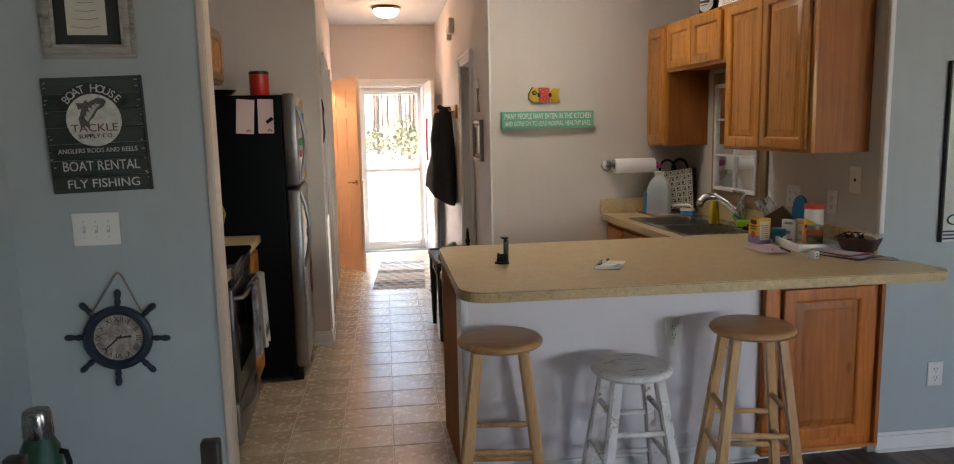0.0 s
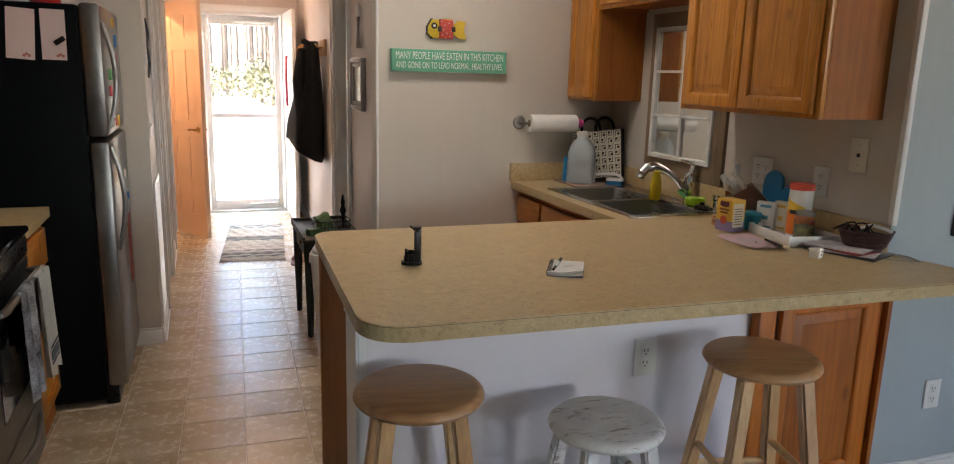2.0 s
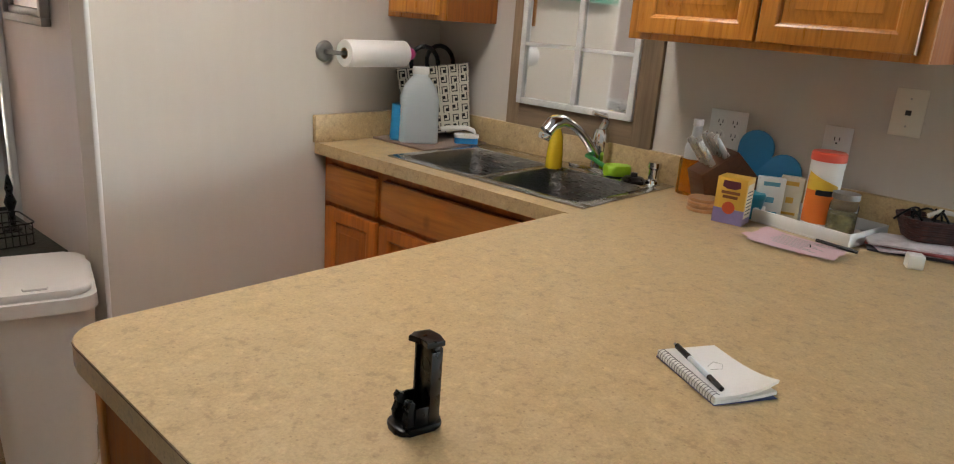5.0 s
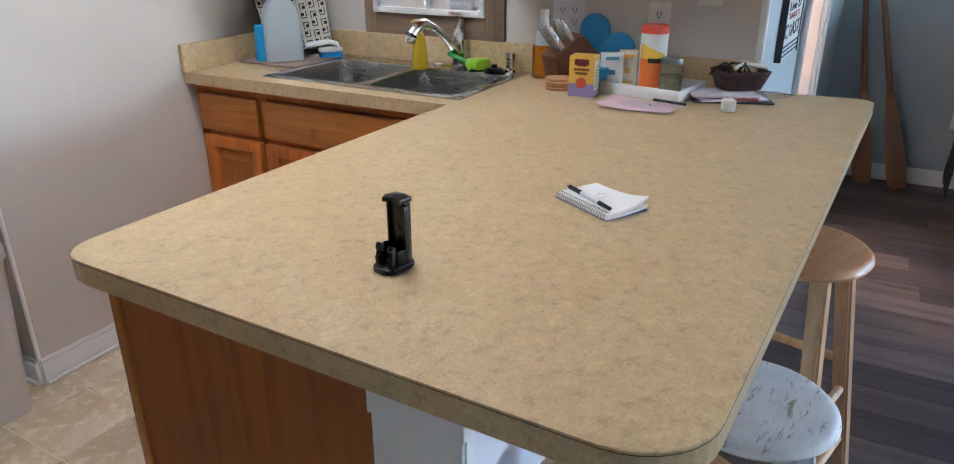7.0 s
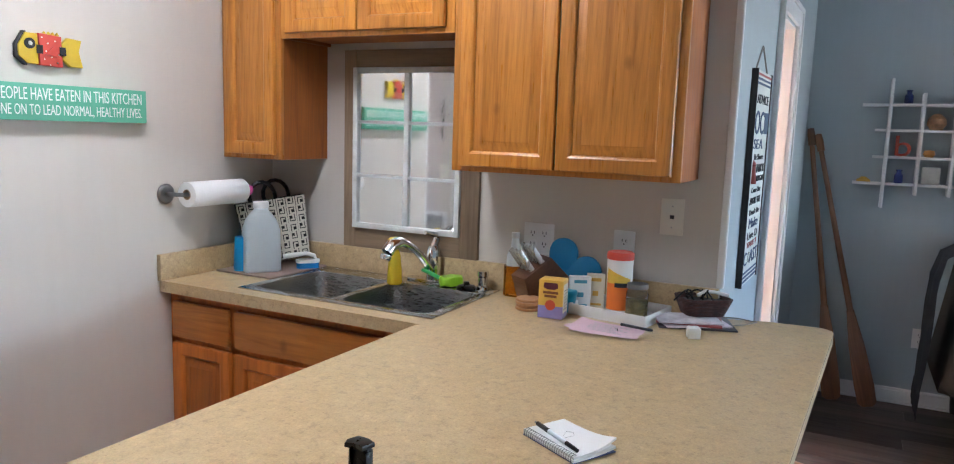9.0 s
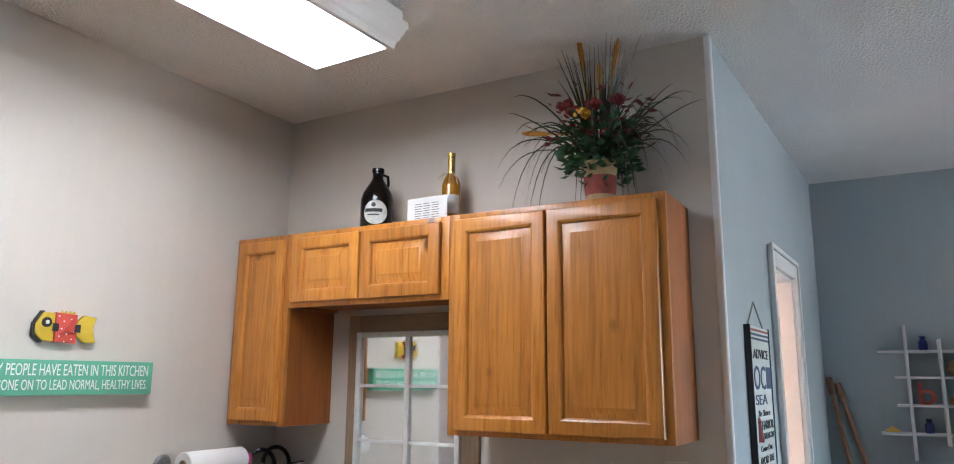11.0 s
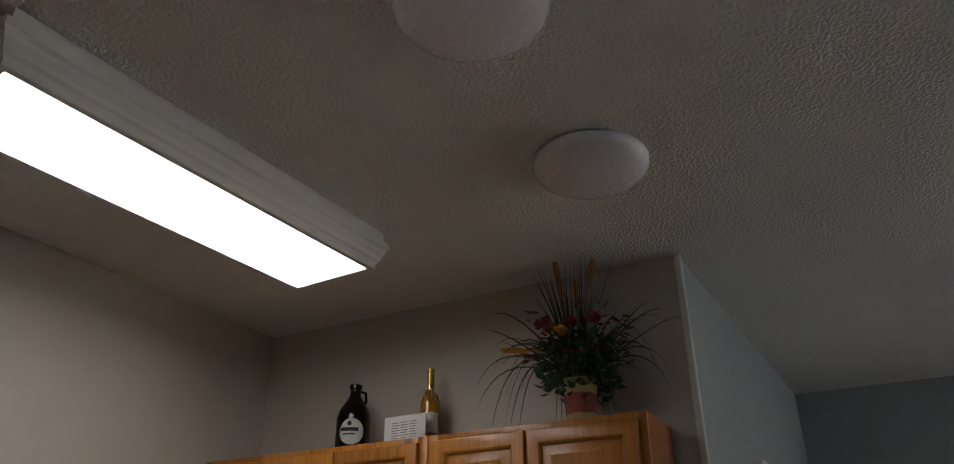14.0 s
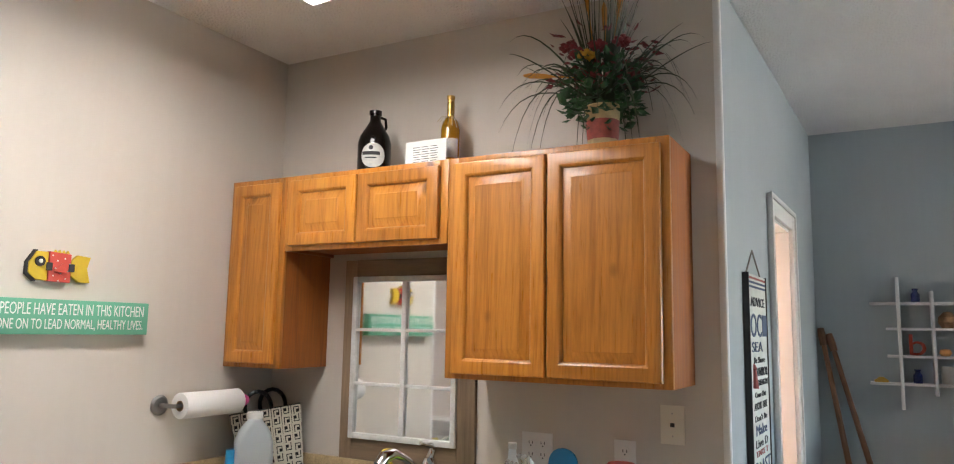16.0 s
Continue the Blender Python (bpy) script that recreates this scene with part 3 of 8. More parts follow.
counter = thing("worktop", "tan speckled laminate L-shaped worktop and breakfast bar", "counter", (1.2, 6.6, CT - 0.042))
counter.matrix_basis = Matrix()
part("top", worktop(), LAMINATE, counter, smooth=None)
part("edge_seam", worktop(True), surface("laminate_core", (0.10, 0.055, 0.028), 0.6), counter, "thin dark line along the edge", smooth=None)
part("backsplash", one((2.145, 2.165, 6.364, 8.27, CT, CT + 0.10), bevel=0.002), LAMINATE, counter, "low laminate upstand")
part("backsplash", one((1.541, 2.165, 8.27, 8.2895, CT, CT + 0.10), bevel=0.002), LAMINATE, counter, "low laminate upstand")

# sink
sink = thing("kitchen_sink", "double-bowl stainless steel sink set in the worktop", "sink")


def rim():
    bm = bmesh.new()
    z0, z1 = CT + 0.0005, CT + 0.0055
    x0, x1, y0, y1 = SX0 - 0.03, SX1 + 0.055, SY0 - 0.028, SY1 + 0.028
    for a in ((x0, SX0 + 0.012, y0, y1), (SX1 - 0.05, x1, y0, y1), (SX0 + 0.012, SX1 - 0.05, y0, SY0 + 0.012), (SX0 + 0.012, SX1 - 0.05, SY1 - 0.012, y1), (SX0 + 0.012, SX1 - 0.05, 7.543, 7.573)):
        box(bm, *a, z0, z1, 0.002)
    return bm


def bowl(x0, x1, y0, y1, depth):
    bm = bmesh.new()
    rings = []
    for k, z, r in ((0, CT + 0.004, 0.05), (0.004, CT - 0.01, 0.055), (0.014, CT - depth + 0.04, 0.06), (0.03, CT - depth + 0.008, 0.07), (0.06, CT - depth, 0.08)):
        rings.append([bm.verts.new((x, y, z)) for x, y in rounded(x0 + k, x1 - k, y0 + k, y1 - k, r, 5)])
    for a, b in zip(rings, rings[1:]):
        n = len(a)
        for i in range(n):
            bm.faces.new([a[i], a[(i + 1) % n], b[(i + 1) % n], b[i]])
    bm.faces.new(rings[-1])
    # flat collar between the round bowl and the square rim
    edge = [bm.verts.new((x, y, CT + 0.004)) for x, y in ((x0 - 0.005, y0 - 0.005), (x1 + 0.005, y0 - 0.005), (x1 + 0.005, y1 + 0.005), (x0 - 0.005, y1 + 0.005))]
    q = len(rings[0]) // 4
    for c in range(4):
        seg = rings[0][c * q:(c + 1) * q]
        for a, b in zip(seg, seg[1:]):
            bm.faces.new([edge[c], b, a])
        bm.faces.new([edge[c], edge[(c + 1) % 4], rings[0][((c + 1) * q) % len(rings[0])], seg[-1]])
    return bm


# rim steel is brighter than the bowls: its highlight is put into the colour
part("rim", rim(), brushed("sink_rim_highlight", (0.62, 0.62, 0.61), 0.2, (40, 4, 40)), sink)
part("bowl", bowl(SX0 + 0.012, SX1 - 0.05, 7.573, SY1 - 0.012, 0.19), SINK_STEEL, sink)
part("bowl", bowl(SX0 + 0.012, SX1 - 0.05, SY0 + 0.012, 7.543, 0.19), SINK_STEEL, sink)
for yy in (7.36, 7.755):
    part("drain", lathe([(0, 0.004), (0.02, 0.004), (0.03, 0.006), (0.042, 0.006), (0.045, 0.001)], 24, (1.835, yy, CT - 0.19)), CHROME, sink)

# base cabinets under the sink, facing west
base = thing("base_cabinet", "honey oak sink base cabinet with drawer fronts", "cabinet", group="kitchen base cabinets")
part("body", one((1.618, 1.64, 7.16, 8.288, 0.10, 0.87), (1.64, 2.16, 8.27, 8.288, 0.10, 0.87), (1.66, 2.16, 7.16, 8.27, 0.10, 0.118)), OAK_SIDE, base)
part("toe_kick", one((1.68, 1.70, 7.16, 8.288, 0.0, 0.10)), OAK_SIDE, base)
# frame and doors use the deeper RED_OAK: their shade is put into the colour
part("face_frame", one((1.60, 1.618, 7.16, 8.288, 0.84, 0.872), (1.60, 1.618, 7.16, 8.288, 0.665, 0.70), (1.60, 1.618, 8.25, 8.288, 0.10, 0.84), (1.60, 1.618, 7.94, 7.985, 0.10, 0.84), (1.60, 1.618, 7.16, 7.20, 0.10, 0.84), (1.60, 1.618, 7.16, 8.288, 0.10, 0.14)), RED_OAK, base)
part("drawer_front", one((1.581, 1.599, 7.975, 8.262, 0.695, 0.835), bevel=0.006), OAK_Y, base)
part("drawer_front", one((1.581, 1.599, 7.20, 7.948, 0.695, 0.835), bevel=0.006), OAK_Y, base)
cabinet_door(base, 7.975, 8.262, 0.13, 0.675, facing_west(1.599), oak=RED_OAK)
cabinet_door(base, 7.58, 7.948, 0.13, 0.675, facing_west(1.599), oak=RED_OAK)
cabinet_door(base, 7.20, 7.572, 0.13, 0.675, facing_west(1.599), oak=RED_OAK)

# peninsula base
pen = thing("peninsula_cabinet", "oak-veneered peninsula cabinet under the breakfast bar", "cabinet", group="kitchen base cabinets")
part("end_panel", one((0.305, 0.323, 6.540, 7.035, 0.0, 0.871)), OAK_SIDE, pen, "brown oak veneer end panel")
part("face_edge", one((0.301, 0.323, 7.0355, 7.060, 0.0, 0.871), bevel=0.002), OAK, pen)
part("back_panel", one((0.325, 1.60, 7.040, 7.058, 0.10, 0.871)), OAK, pen)
part("toe_kick", one((0.325, 1.60, 7.03, 7.048, 0.0, 0.10)), OAK_SIDE, pen)
structure("wall_half", one((0.308, 1.63, 6.40, 6.538, 0, 0.871), (1.63, 2.165, 6.40, 6.538, 0, 0.871)), PEN_WALL, "low lilac-white half wall under the bar", "wall")
structure("trim_half_wall", one((0.300, 0.3075, 6.395, 6.536, 0.0, 0.82), (0.295, 0.3075, 6.39, 6.5385, 0.822, 0.871), (0.3075, 0.328, 6.392, 6.3995, 0.09, 0.871), bevel=0.001), TRIM, "white trim on the half wall's end", "trim")
cab = thing("cupboard", "honey oak cupboard front set in the half wall", "cabinet", group="kitchen base cabinets")
part("face_frame", one((1.632, 1.700, 6.355, 6.398, 0.055, 0.871), (2.135, 2.19, 6.355, 6.398, 0.055, 0.871), (1.700, 2.135, 6.355, 6.398, 0.80, 0.871), (1.700, 2.135, 6.355, 6.398, 0.055, 0.09), bevel=0.002), RED_OAK, cab)
part("side_panel", one((2.172, 2.19, 6.332, 6.3545, 0.055, 0.871)), RED_OAK, cab)
part("base_rail", one((1.622, 2.20, 6.342, 6.40, 0.035, 0.0545), bevel=0.004), OAK_X, cab)
cabinet_door(cab, 1.708, 2.128, 0.095, 0.79, facing_south(6.354), rail=0.06, oak=RED_OAK)

# ---- stools ----
def stool(label, height, seat_r, top, legs, foot, rungs):
    t = thing("bar_stool", label, "stool", group="stools at the breakfast bar")
    th = 0.034
    part("seat", lathe([(0, height - th), (seat_r - 0.02, height - th), (seat_r - 0.006, height - th + 0.006), (seat_r, height - th * 0.55), (seat_r - 0.002, height - 0.010), (seat_r - 0.010, height - 0.002), (seat_r - 0.02, height), (0, height - 0.002)], 48), top, t)
    tops = [(sx * seat_r * 0.52, sy * seat_r * 0.52, height - th) for sx, sy in ((-1, -1), (1, -1), (1, 1), (-1, 1))]
    feet = [(sx * foot, sy * foot, 0.0) for sx, sy in ((-1, -1), (1, -1), (1, 1), (-1, 1))]
    for p, q in zip(feet, tops):
        bm = bmesh.new()
        a = Vector(p), Vector(q)
        w = 0.020
        rings = [[bm.verts.new((c.x + sx * w, c.y + sy * w, c.z)) for sx, sy in ((-1, -1), (1, -1), (1, 1), (-1, 1))] for c in a]
        for i in range(4):
            bm.faces.new([rings[0][i], rings[0][(i + 1) % 4], rings[1][(i + 1) % 4], rings[1][i]])
        bm.faces.new(list(reversed(rings[0])))
        bm.faces.new(rings[1])
        bmesh.ops.bevel(bm, geom=list(bm.edges), offset=0.006, segments=2, affect="EDGES")
        part("leg", bm, legs, t)
    for i, j, zs in ((0, 1, rungs[0]), (1, 2, rungs[1]), (2, 3, rungs[0]), (3, 0, rungs[1])):
        for z in zs:
            k = z / (height - th)
            p = Vector(feet[i]).lerp(Vector(tops[i]), k)
            q = Vector(feet[j]).lerp(Vector(tops[j]), k)
            part("rung", rod(p, q, 0.0115, n=12), legs, t)
    return t


st = stool("tall round wooden stool with honey seat and pale legs", 0.722, 0.165, BIRCH_TOP, BIRCH, 0.165, ((0.155, 0.31), (0.225, 0.39)))
st.matrix_basis = pose(0.418, 6.180, 0, 0, 0, -9)
c2 = copy_thing(st, pose(1.426, 6.110, 0, 0, 0, -14))
WHITEWASH = worn_paint("worn_white_paint", (0.74, 0.715, 0.70), (0.26, 0.18, 0.13))
st2 = stool("low round stool with worn whitewashed paint", 0.592, 0.157, WHITEWASH, WHITEWASH, 0.160, ((0.17, 0.35), (0.24, 0.42)))
st2.matrix_basis = pose(0.925, 6.115, 0, 0, 0, -4)

# ---- ceiling lights ----
fl = thing("ceiling_light", "long fluorescent ceiling light in a white moulded wooden frame, lit", "light", m=pose(0.890, 7.424, H, 0, 0, -3.0))


def moulding(a, b):
    """A stepped crown frame that steps inwards as it goes down."""
    bm = bmesh.new()
    steps = [(0.032, 0.012), (0.032, -0.032), (0.018, -0.038), (0.018, -0.060), (0.024, -0.068), (0.027, -0.080), (0.034, -0.092), (0.037, -0.104), (0.044, -0.112), (0.048, -0.122), (0.048, -0.136), (0.066, -0.136), (0.066, -0.120)]
    rings = [[bm.verts.new((sx * (a - k), sy * (b - k), z)) for sx, sy in ((-1, -1), (1, -1), (1, 1), (-1, 1))] for k, z in steps]
    for r, q in zip(rings, rings[1:]):
        for i in range(4):
            bm.faces.new([r[i], r[(i + 1) % 4], q[(i + 1) % 4], q[i]])
    return bm


part("frame", moulding(0.664, 0.223), TRIM, fl, smooth=None)
part("diffuser", one((-0.592, 0.592, -0.169, 0.169, -0.130, -0.124)), TUBE, fl, "glowing white diffuser")


def dome_light(x, y, r=0.165, h=0.085):
    t = thing("dome_light", "round white opal dome ceiling light, unlit", "light", group="dome ceiling lights")
    part("base", lathe([(0, 0), (r * 0.93, 0), (r * 0.95, -0.012), (r * 0.95, -0.02), (0, -0.02)], 40), WHITE, t)
    part("shade", lathe([(r, -0.014)] + [(r * math.cos(a), -0.02 - (h - 0.02) * math.sin(a)) for a in (radians(i * 9) for i in range(11))], 48), DOME, t)
    t.matrix_basis = pose(x, y, H)
    return t


dome_light(1.405, 6.41)
dome_light(0.692, 6.406)

# ---- mirror in window frame ----
mir = thing("window_mirror", "old window sash mirror in a weathered wood surround", "mirror")
WEATHERED = wood("weathered_wood", (0.34, 0.24, 0.15), (0.20, 0.135, 0.08), (24, 24, 1.5), rough=0.7, coat=0.0)
WEATHERED_Y = wood("weathered_wood_level", (0.34, 0.24, 0.15), (0.20, 0.135, 0.08), (24, 1.5, 24), rough=0.7, coat=0.0)
y0, y1, z0, z1 = 7.258, 7.885, 1.0145, 1.815
for a, mt in (((y0, y0 + 0.078, z0, z1), WEATHERED), ((y1 - 0.058, y1, z0, z1), WEATHERED), ((y0 + 0.078, y1 - 0.058, z0, z0 + 0.082), WEATHERED_Y), ((y0 + 0.078, y1 - 0.058, z1 - 0.075, z1), WEATHERED_Y)):
    part("surround_board", one((2.144, 2.1645, *a), bevel=0.002), mt, mir)
SASH = surface("chipped_white_sash", (0.70, 0.70, 0.68), 0.5, var=0.14, scale=20, fine=120, relief=0.2)
a0, a1, b0, b1 = 7.333, 7.832, 1.098, 1.745
bars = [(a0, a0 + 0.022, b0, b1), (a1 - 0.022, a1, b0, b1), (a0 + 0.022, a1 - 0.022, b0, b0 + 0.022), (a0 + 0.022, a1 - 0.022, b1 - 0.022, b1)]
for k, b in enumerate(bars):
    part("sash_rail", one((2.128, 2.1435, *b), bevel=0.002), SASH, mir)
part("muntin", one((2.130, 2.1425, 7.566, 7.588, b0 + 0.0225, b1 - 0.0225), bevel=0.002), SASH, mir)
for k in (1, 2):
    zc = b0 + (b1 - b0) * k / 3
    for ya, yb in ((a0 + 0.0225, 7.5655), (7.5885, a1 - 0.0225)):
        part("muntin", one((2.131, 2.1425, ya, yb, zc - 0.006, zc + 0.006), bevel=0.001), SASH, mir)
part("mirror_glass", one((2.1428, 2.1436, a0 + 0.004, a1 - 0.004, b0 + 0.004, b1 - 0.004)), MIRROR, mir, smooth=None)

# ---- refrigerator ----
fr = thing("refrigerator", "black refrigerator with stainless steel doors and magnets", "refrigerator")
part("body", one((-1.25, -0.509, 7.955, 8.675, 0.025, 1.725), bevel=0.008), FRIDGE_BLACK, fr)
fd1 = part("door", one((-0.502, -0.424, 7.955, 8.675, 1.195, 1.735), bevel=0.016), STEEL, fr, "stainless freezer door")
fd2 = part("door", one((-0.502, -0.424, 7.955, 8.675, 0.085, 1.175), bevel=0.016), STEEL, fr, "stainless refrigerator door")
part("gasket", one((-0.5085, -0.5025, 7.965, 8.665, 0.09, 1.72)), BLACK, fr)
part("grille", one((-0.517, -0.462, 7.96, 8.67, 0.004, 0.08), bevel=0.004), BLACK, fr)
part("hinge_cap", one((-0.62, -0.48, 8.57, 8.65, 1.736, 1.752), bevel=0.005), BLACK, fr)
for fd, za, zb in ((fd1, 1.23, 1.66), (fd2, 0.70, 1.15)):
    pts = bend((-0.425, 8.005, za), (-0.347, 8.005, (za + zb) / 2), (-0.425, 8.005, zb), 12)
    part("handle", tube(pts, 0.011, 10), STEEL, fd)

# ---- stove ----
sv = thing("stove", "stainless electric range with black glass cooktop and towels", "stove")
part("body", one((-1.33, -0.70, 6.865, 7.50, 0.06, 0.895), bevel=0.003), BLACK, sv)
part("cooktop", one((-1.33, -0.660, 6.86, 7.505, 0.896, 0.922), bevel=0.008), BLACK_GLASS, sv)
part("front_rail", one((-0.699, -0.668, 6.87, 7.495, 0.82, 0.894), bevel=0.008), BLACK, sv)
oven = part("oven_door", one((-0.699, -0.672, 6.87, 7.495, 0.285, 0.812), bevel=0.006), brushed("dark_steel", (0.14, 0.14, 0.14), 0.3), sv)
part("oven_window", one((-0.6715, -0.669, 6.97, 7.395, 0.40, 0.68)), BLACK_GLASS, oven)
dw = part("drawer", one((-0.699, -0.672, 6.87, 7.495, 0.075, 0.275), bevel=0.006), STEEL, sv)
part("oven_handle", tube([(-0.672, 6.91, 0.765), (-0.635, 6.915, 0.77), (-0.628, 6.94, 0.77), (-0.628, 7.43, 0.77), (-0.635, 7.455, 0.77), (-0.672, 7.46, 0.765)], 0.012, 10), STEEL, oven)
part("drawer_handle", tube(bend((-0.672, 6.92, 0.225), (-0.615, 7.18, 0.215), (-0.672, 7.45, 0.225), 10), 0.010, 8), STEEL, dw)
part("plinth", one((-1.30, -0.72, 6.875, 7.49, 0.001, 0.059)), BLACK, sv)
part("backguard", one((-1.33, -1.27, 6.865, 7.50, 0.923, 1.10), bevel=0.006), BLACK, sv)

for ya, yb, lab in ((6.772, 6.855, "narrow oak base cabinet beside the stove"), (7.51, 7.935, "oak base cabinet between stove and refrigerator")):
    t = thing("base_cabinet", lab, "cabinet", group="kitchen base cabinets")
    part("body", one((-1.34, -0.715, ya, yb, 0.0, 0.87)), OAK_SIDE, t)
    part("face_frame", one((-0.714, -0.700, ya, yb, 0.10, 0.87)), OAK, t)
    if yb - ya > 0.2:
        cabinet_door(t, ya + 0.03, yb - 0.03, 0.13, 0.66, facing_east(-0.699))
        part("drawer_front", one((-0.699, -0.682, ya + 0.03, yb - 0.03, 0.69, 0.835), bevel=0.005), OAK_Y, t)
    solid("worktop_piece", one((-1.345, -0.665, ya, yb, 0.872, CT), bevel=0.003), LAMINATE, "short tan laminate worktop beside the stove", "counter", "stove side worktops")

# ---- hall: doors, trim, entrance ----
def six_panel(w, h, thick=0.035):
    """A moulded six-panel door leaf: hinge edge at u=0, both faces panelled."""
    bm = bmesh.new()
    box(bm, 0, w, -thick / 2 + 0.006, thick / 2 - 0.006, 0, h)
    st, mid = 0.11 * w / 0.8, w / 2
    cols = ((st, mid - st * 0.45), (mid + st * 0.45, w - st))
    rows = ((0.20, 0.88), (1.02, 1.62), (1.73, h - 0.12))
    for side in (1, -1):
        f = side * thick / 2
        i = side * (thick / 2 - 0.006)
        us = [0, cols[0][0], cols[0][1], cols[1][0], cols[1][1], w]
        zs = [0] + [z for r in rows for z in r] + [h]
        for a in range(5):
            for b in range(7):
                hole = a in (1, 3) and b in (1, 3, 5)
                u0, u1, z0, z1 = us[a], us[a + 1], zs[b], zs[b + 1]
                if not hole:
                    box(bm, u0, u1, min(f, i), max(f, i), z0, z1)
                else:
                    k = 0.035
                    o = [bm.verts.new(c) for c in ((u0, i, z0), (u1, i, z0), (u1, i, z1), (u0, i, z1))]
                    n = [bm.verts.new(c) for c in ((u0 + k, f - side * 0.001, z0 + k), (u1 - k, f - side * 0.001, z0 + k), (u1 - k, f - side * 0.001, z1 - k), (u0 + k, f - side * 0.001, z1 - k))]
                    for q in range(4):
                        bm.faces.new([o[q], o[(q + 1) % 4], n[(q + 1) % 4], n[q]])
                    bm.faces.new(n)
    return bm


BRASS = surface("aged_brass", (0.55, 0.36, 0.14), 0.25, 1.0, var=0.08, relief=0.02)
# cream paint pushed to orange: warm lamplight is mixed into the colour
DOOR_PAINT = surface("cream_door_warm_lit", (0.74, 0.52, 0.36), 0.38, var=0.04, relief=0.03)


def leaf(name, w, h, m, label, lever=True, material=None):
    t = thing(name, label, "door", m=m, kind="structure")
    part("leaf", six_panel(w, h), material or TRIM, t, smooth=20)
    if lever:
        for s in (1, -1):
            bm = lathe([(0, 0), (0.026, 0), (0.026, 0.006), (0.010, 0.010), (0.010, 0.045), (0, 0.045)], 16, m=pose(w - 0.06, 0.017 * s, 0.95, -90 * s))
            tube([(w - 0.06, 0.055 * s, 0.95), (w - 0.10, 0.058 * s, 0.952), (w - 0.165, 0.055 * s, 0.945)], 0.008, 8, bm)
            part("door_handle", bm, BRASS, t, "brass lever handle")
    for z in (0.25, 1.75):
        part("hinge", one((-0.012, 0.004, -0.014, 0.014, z, z + 0.09), bevel=0.002), BRASS, t)
    return t


# inner wooden leaf standing open into the hall
leaf("door_1", 0.48, 2.03, pose(-0.288, 11.715, 0.012, 0, 0, -58), "cream six-panel door standing half open in the hall", True, DOOR_PAINT)
# white entrance leaf folded back along the east wall
leaf("door_2", 0.80, 2.03, pose(0.79, 12.56, 0.012, 0, 0, -90), "white six-panel entrance door folded open", True)


def casing(name, m, s0, s1, top, w=0.065, t=0.018):
    """Flat door trim on the seen side of a wall whose frame is m."""
    bm = bmesh.new()
    for a in ((s0 - w, s0, -t, -0.0005, 0, top + w), (s1, s1 + w, -t, -0.0005, 0, top + w), (s0, s1, -t, -0.0005, top, top + w)):
        box(bm, *a, bevel=0.004)
    for a in ((s0 - w - 0.006, s0 - w + 0.018, -t - 0.008, -t + 0.001, 0, top + w + 0.006), (s1 + w - 0.018, s1 + w + 0.006, -t - 0.008, -t + 0.001, 0, top + w + 0.006), (s0 - w, s1 + w, -t - 0.008, -t + 0.001, top + w - 0.018, top + w + 0.006)):
        box(bm, *a, bevel=0.003)
    for a in ((s0, s0 + 0.014, 0.0, 0.118, 0, top), (s1 - 0.014, s1, 0.0, 0.118, 0, top), (s0 + 0.014, s1 - 0.014, 0.0, 0.118, top - 0.014, top)):
        box(bm, *a)
    bmesh.ops.transform(bm, matrix=m, verts=bm.verts)
    return structure(name, bm, TRIM, "white painted door casing", "trim", smooth=35)


casing("trim_side_door", hall_r, 0.75, 1.40, 2.03)
casing("trim_closet_door", hall_l, 0.55, 1.30, 2.03)
casing("trim_lit_closet", hall_l, 2.20, 2.90, 2.03)
casing("trim_living_door", liv_n, 0.915, 1.42, 2.05, w=0.085)
leaf("door_3", 0.715, 2.005, hall_l @ pose(0.567, 0.06, 0.008), "white six-panel closet door, closed")


def skirting(name, p0, p1, into=1, cut=()):
    p0, p1 = Vector((*p0, 0)), Vector((*p1, 0))
    d = (p1 - p0).normalized()
    n = Vector((d.y, -d.x, 0)) * into
    m = Matrix.Translation(p0) @ Matrix(((d.x, n.x, 0, 0), (d.y, n.y, 0, 0), (0, 0, 1, 0), (0, 0, 0, 1)))
    bm = bmesh.new()
    s = 0.0
    spans = []
    for a, b in cut:
        spans.append((s, a))
        s = b
    spans.append((s, (p1 - p0).length))
    for a, b in spans:
        box(bm, a, b, 0.0008, 0.013, 0, 0.075, 0.001)
        box(bm, a, b, 0.0008, 0.009, 0.075, 0.092, 0.003)
        box(bm, a, b, 0.013, 0.024, 0, 0.014, 0.004)
    bmesh.ops.transform(bm, matrix=m, verts=bm.verts)
    return structure(name, bm, TRIM, "white painted baseboard", "baseboard", smooth=35)


skirting("baseboard_kitchen_north", (0.79, 8.29), (1.60, 8.29))
skirting("baseboard_hall_east", (0.787, 8.29), (0.93, 12.58), -1, [(0.80, 1.59)])
skirting("baseboard_fridge", (-0.49, 8.72), (-0.317, 8.72))
skirting("baseboard_hall_west", (-0.317, 8.72), (-0.317, 12.58), 1, [(0.58, 1.475), (2.232, 3.07)])
skirting("baseboard_half_wall", (0.333, 6.40), (1.63, 6.40))
skirting("baseboard_living_north", (2.20, 6.3605), (4.50, 6.265), 1, [(0.79, 1.475)])
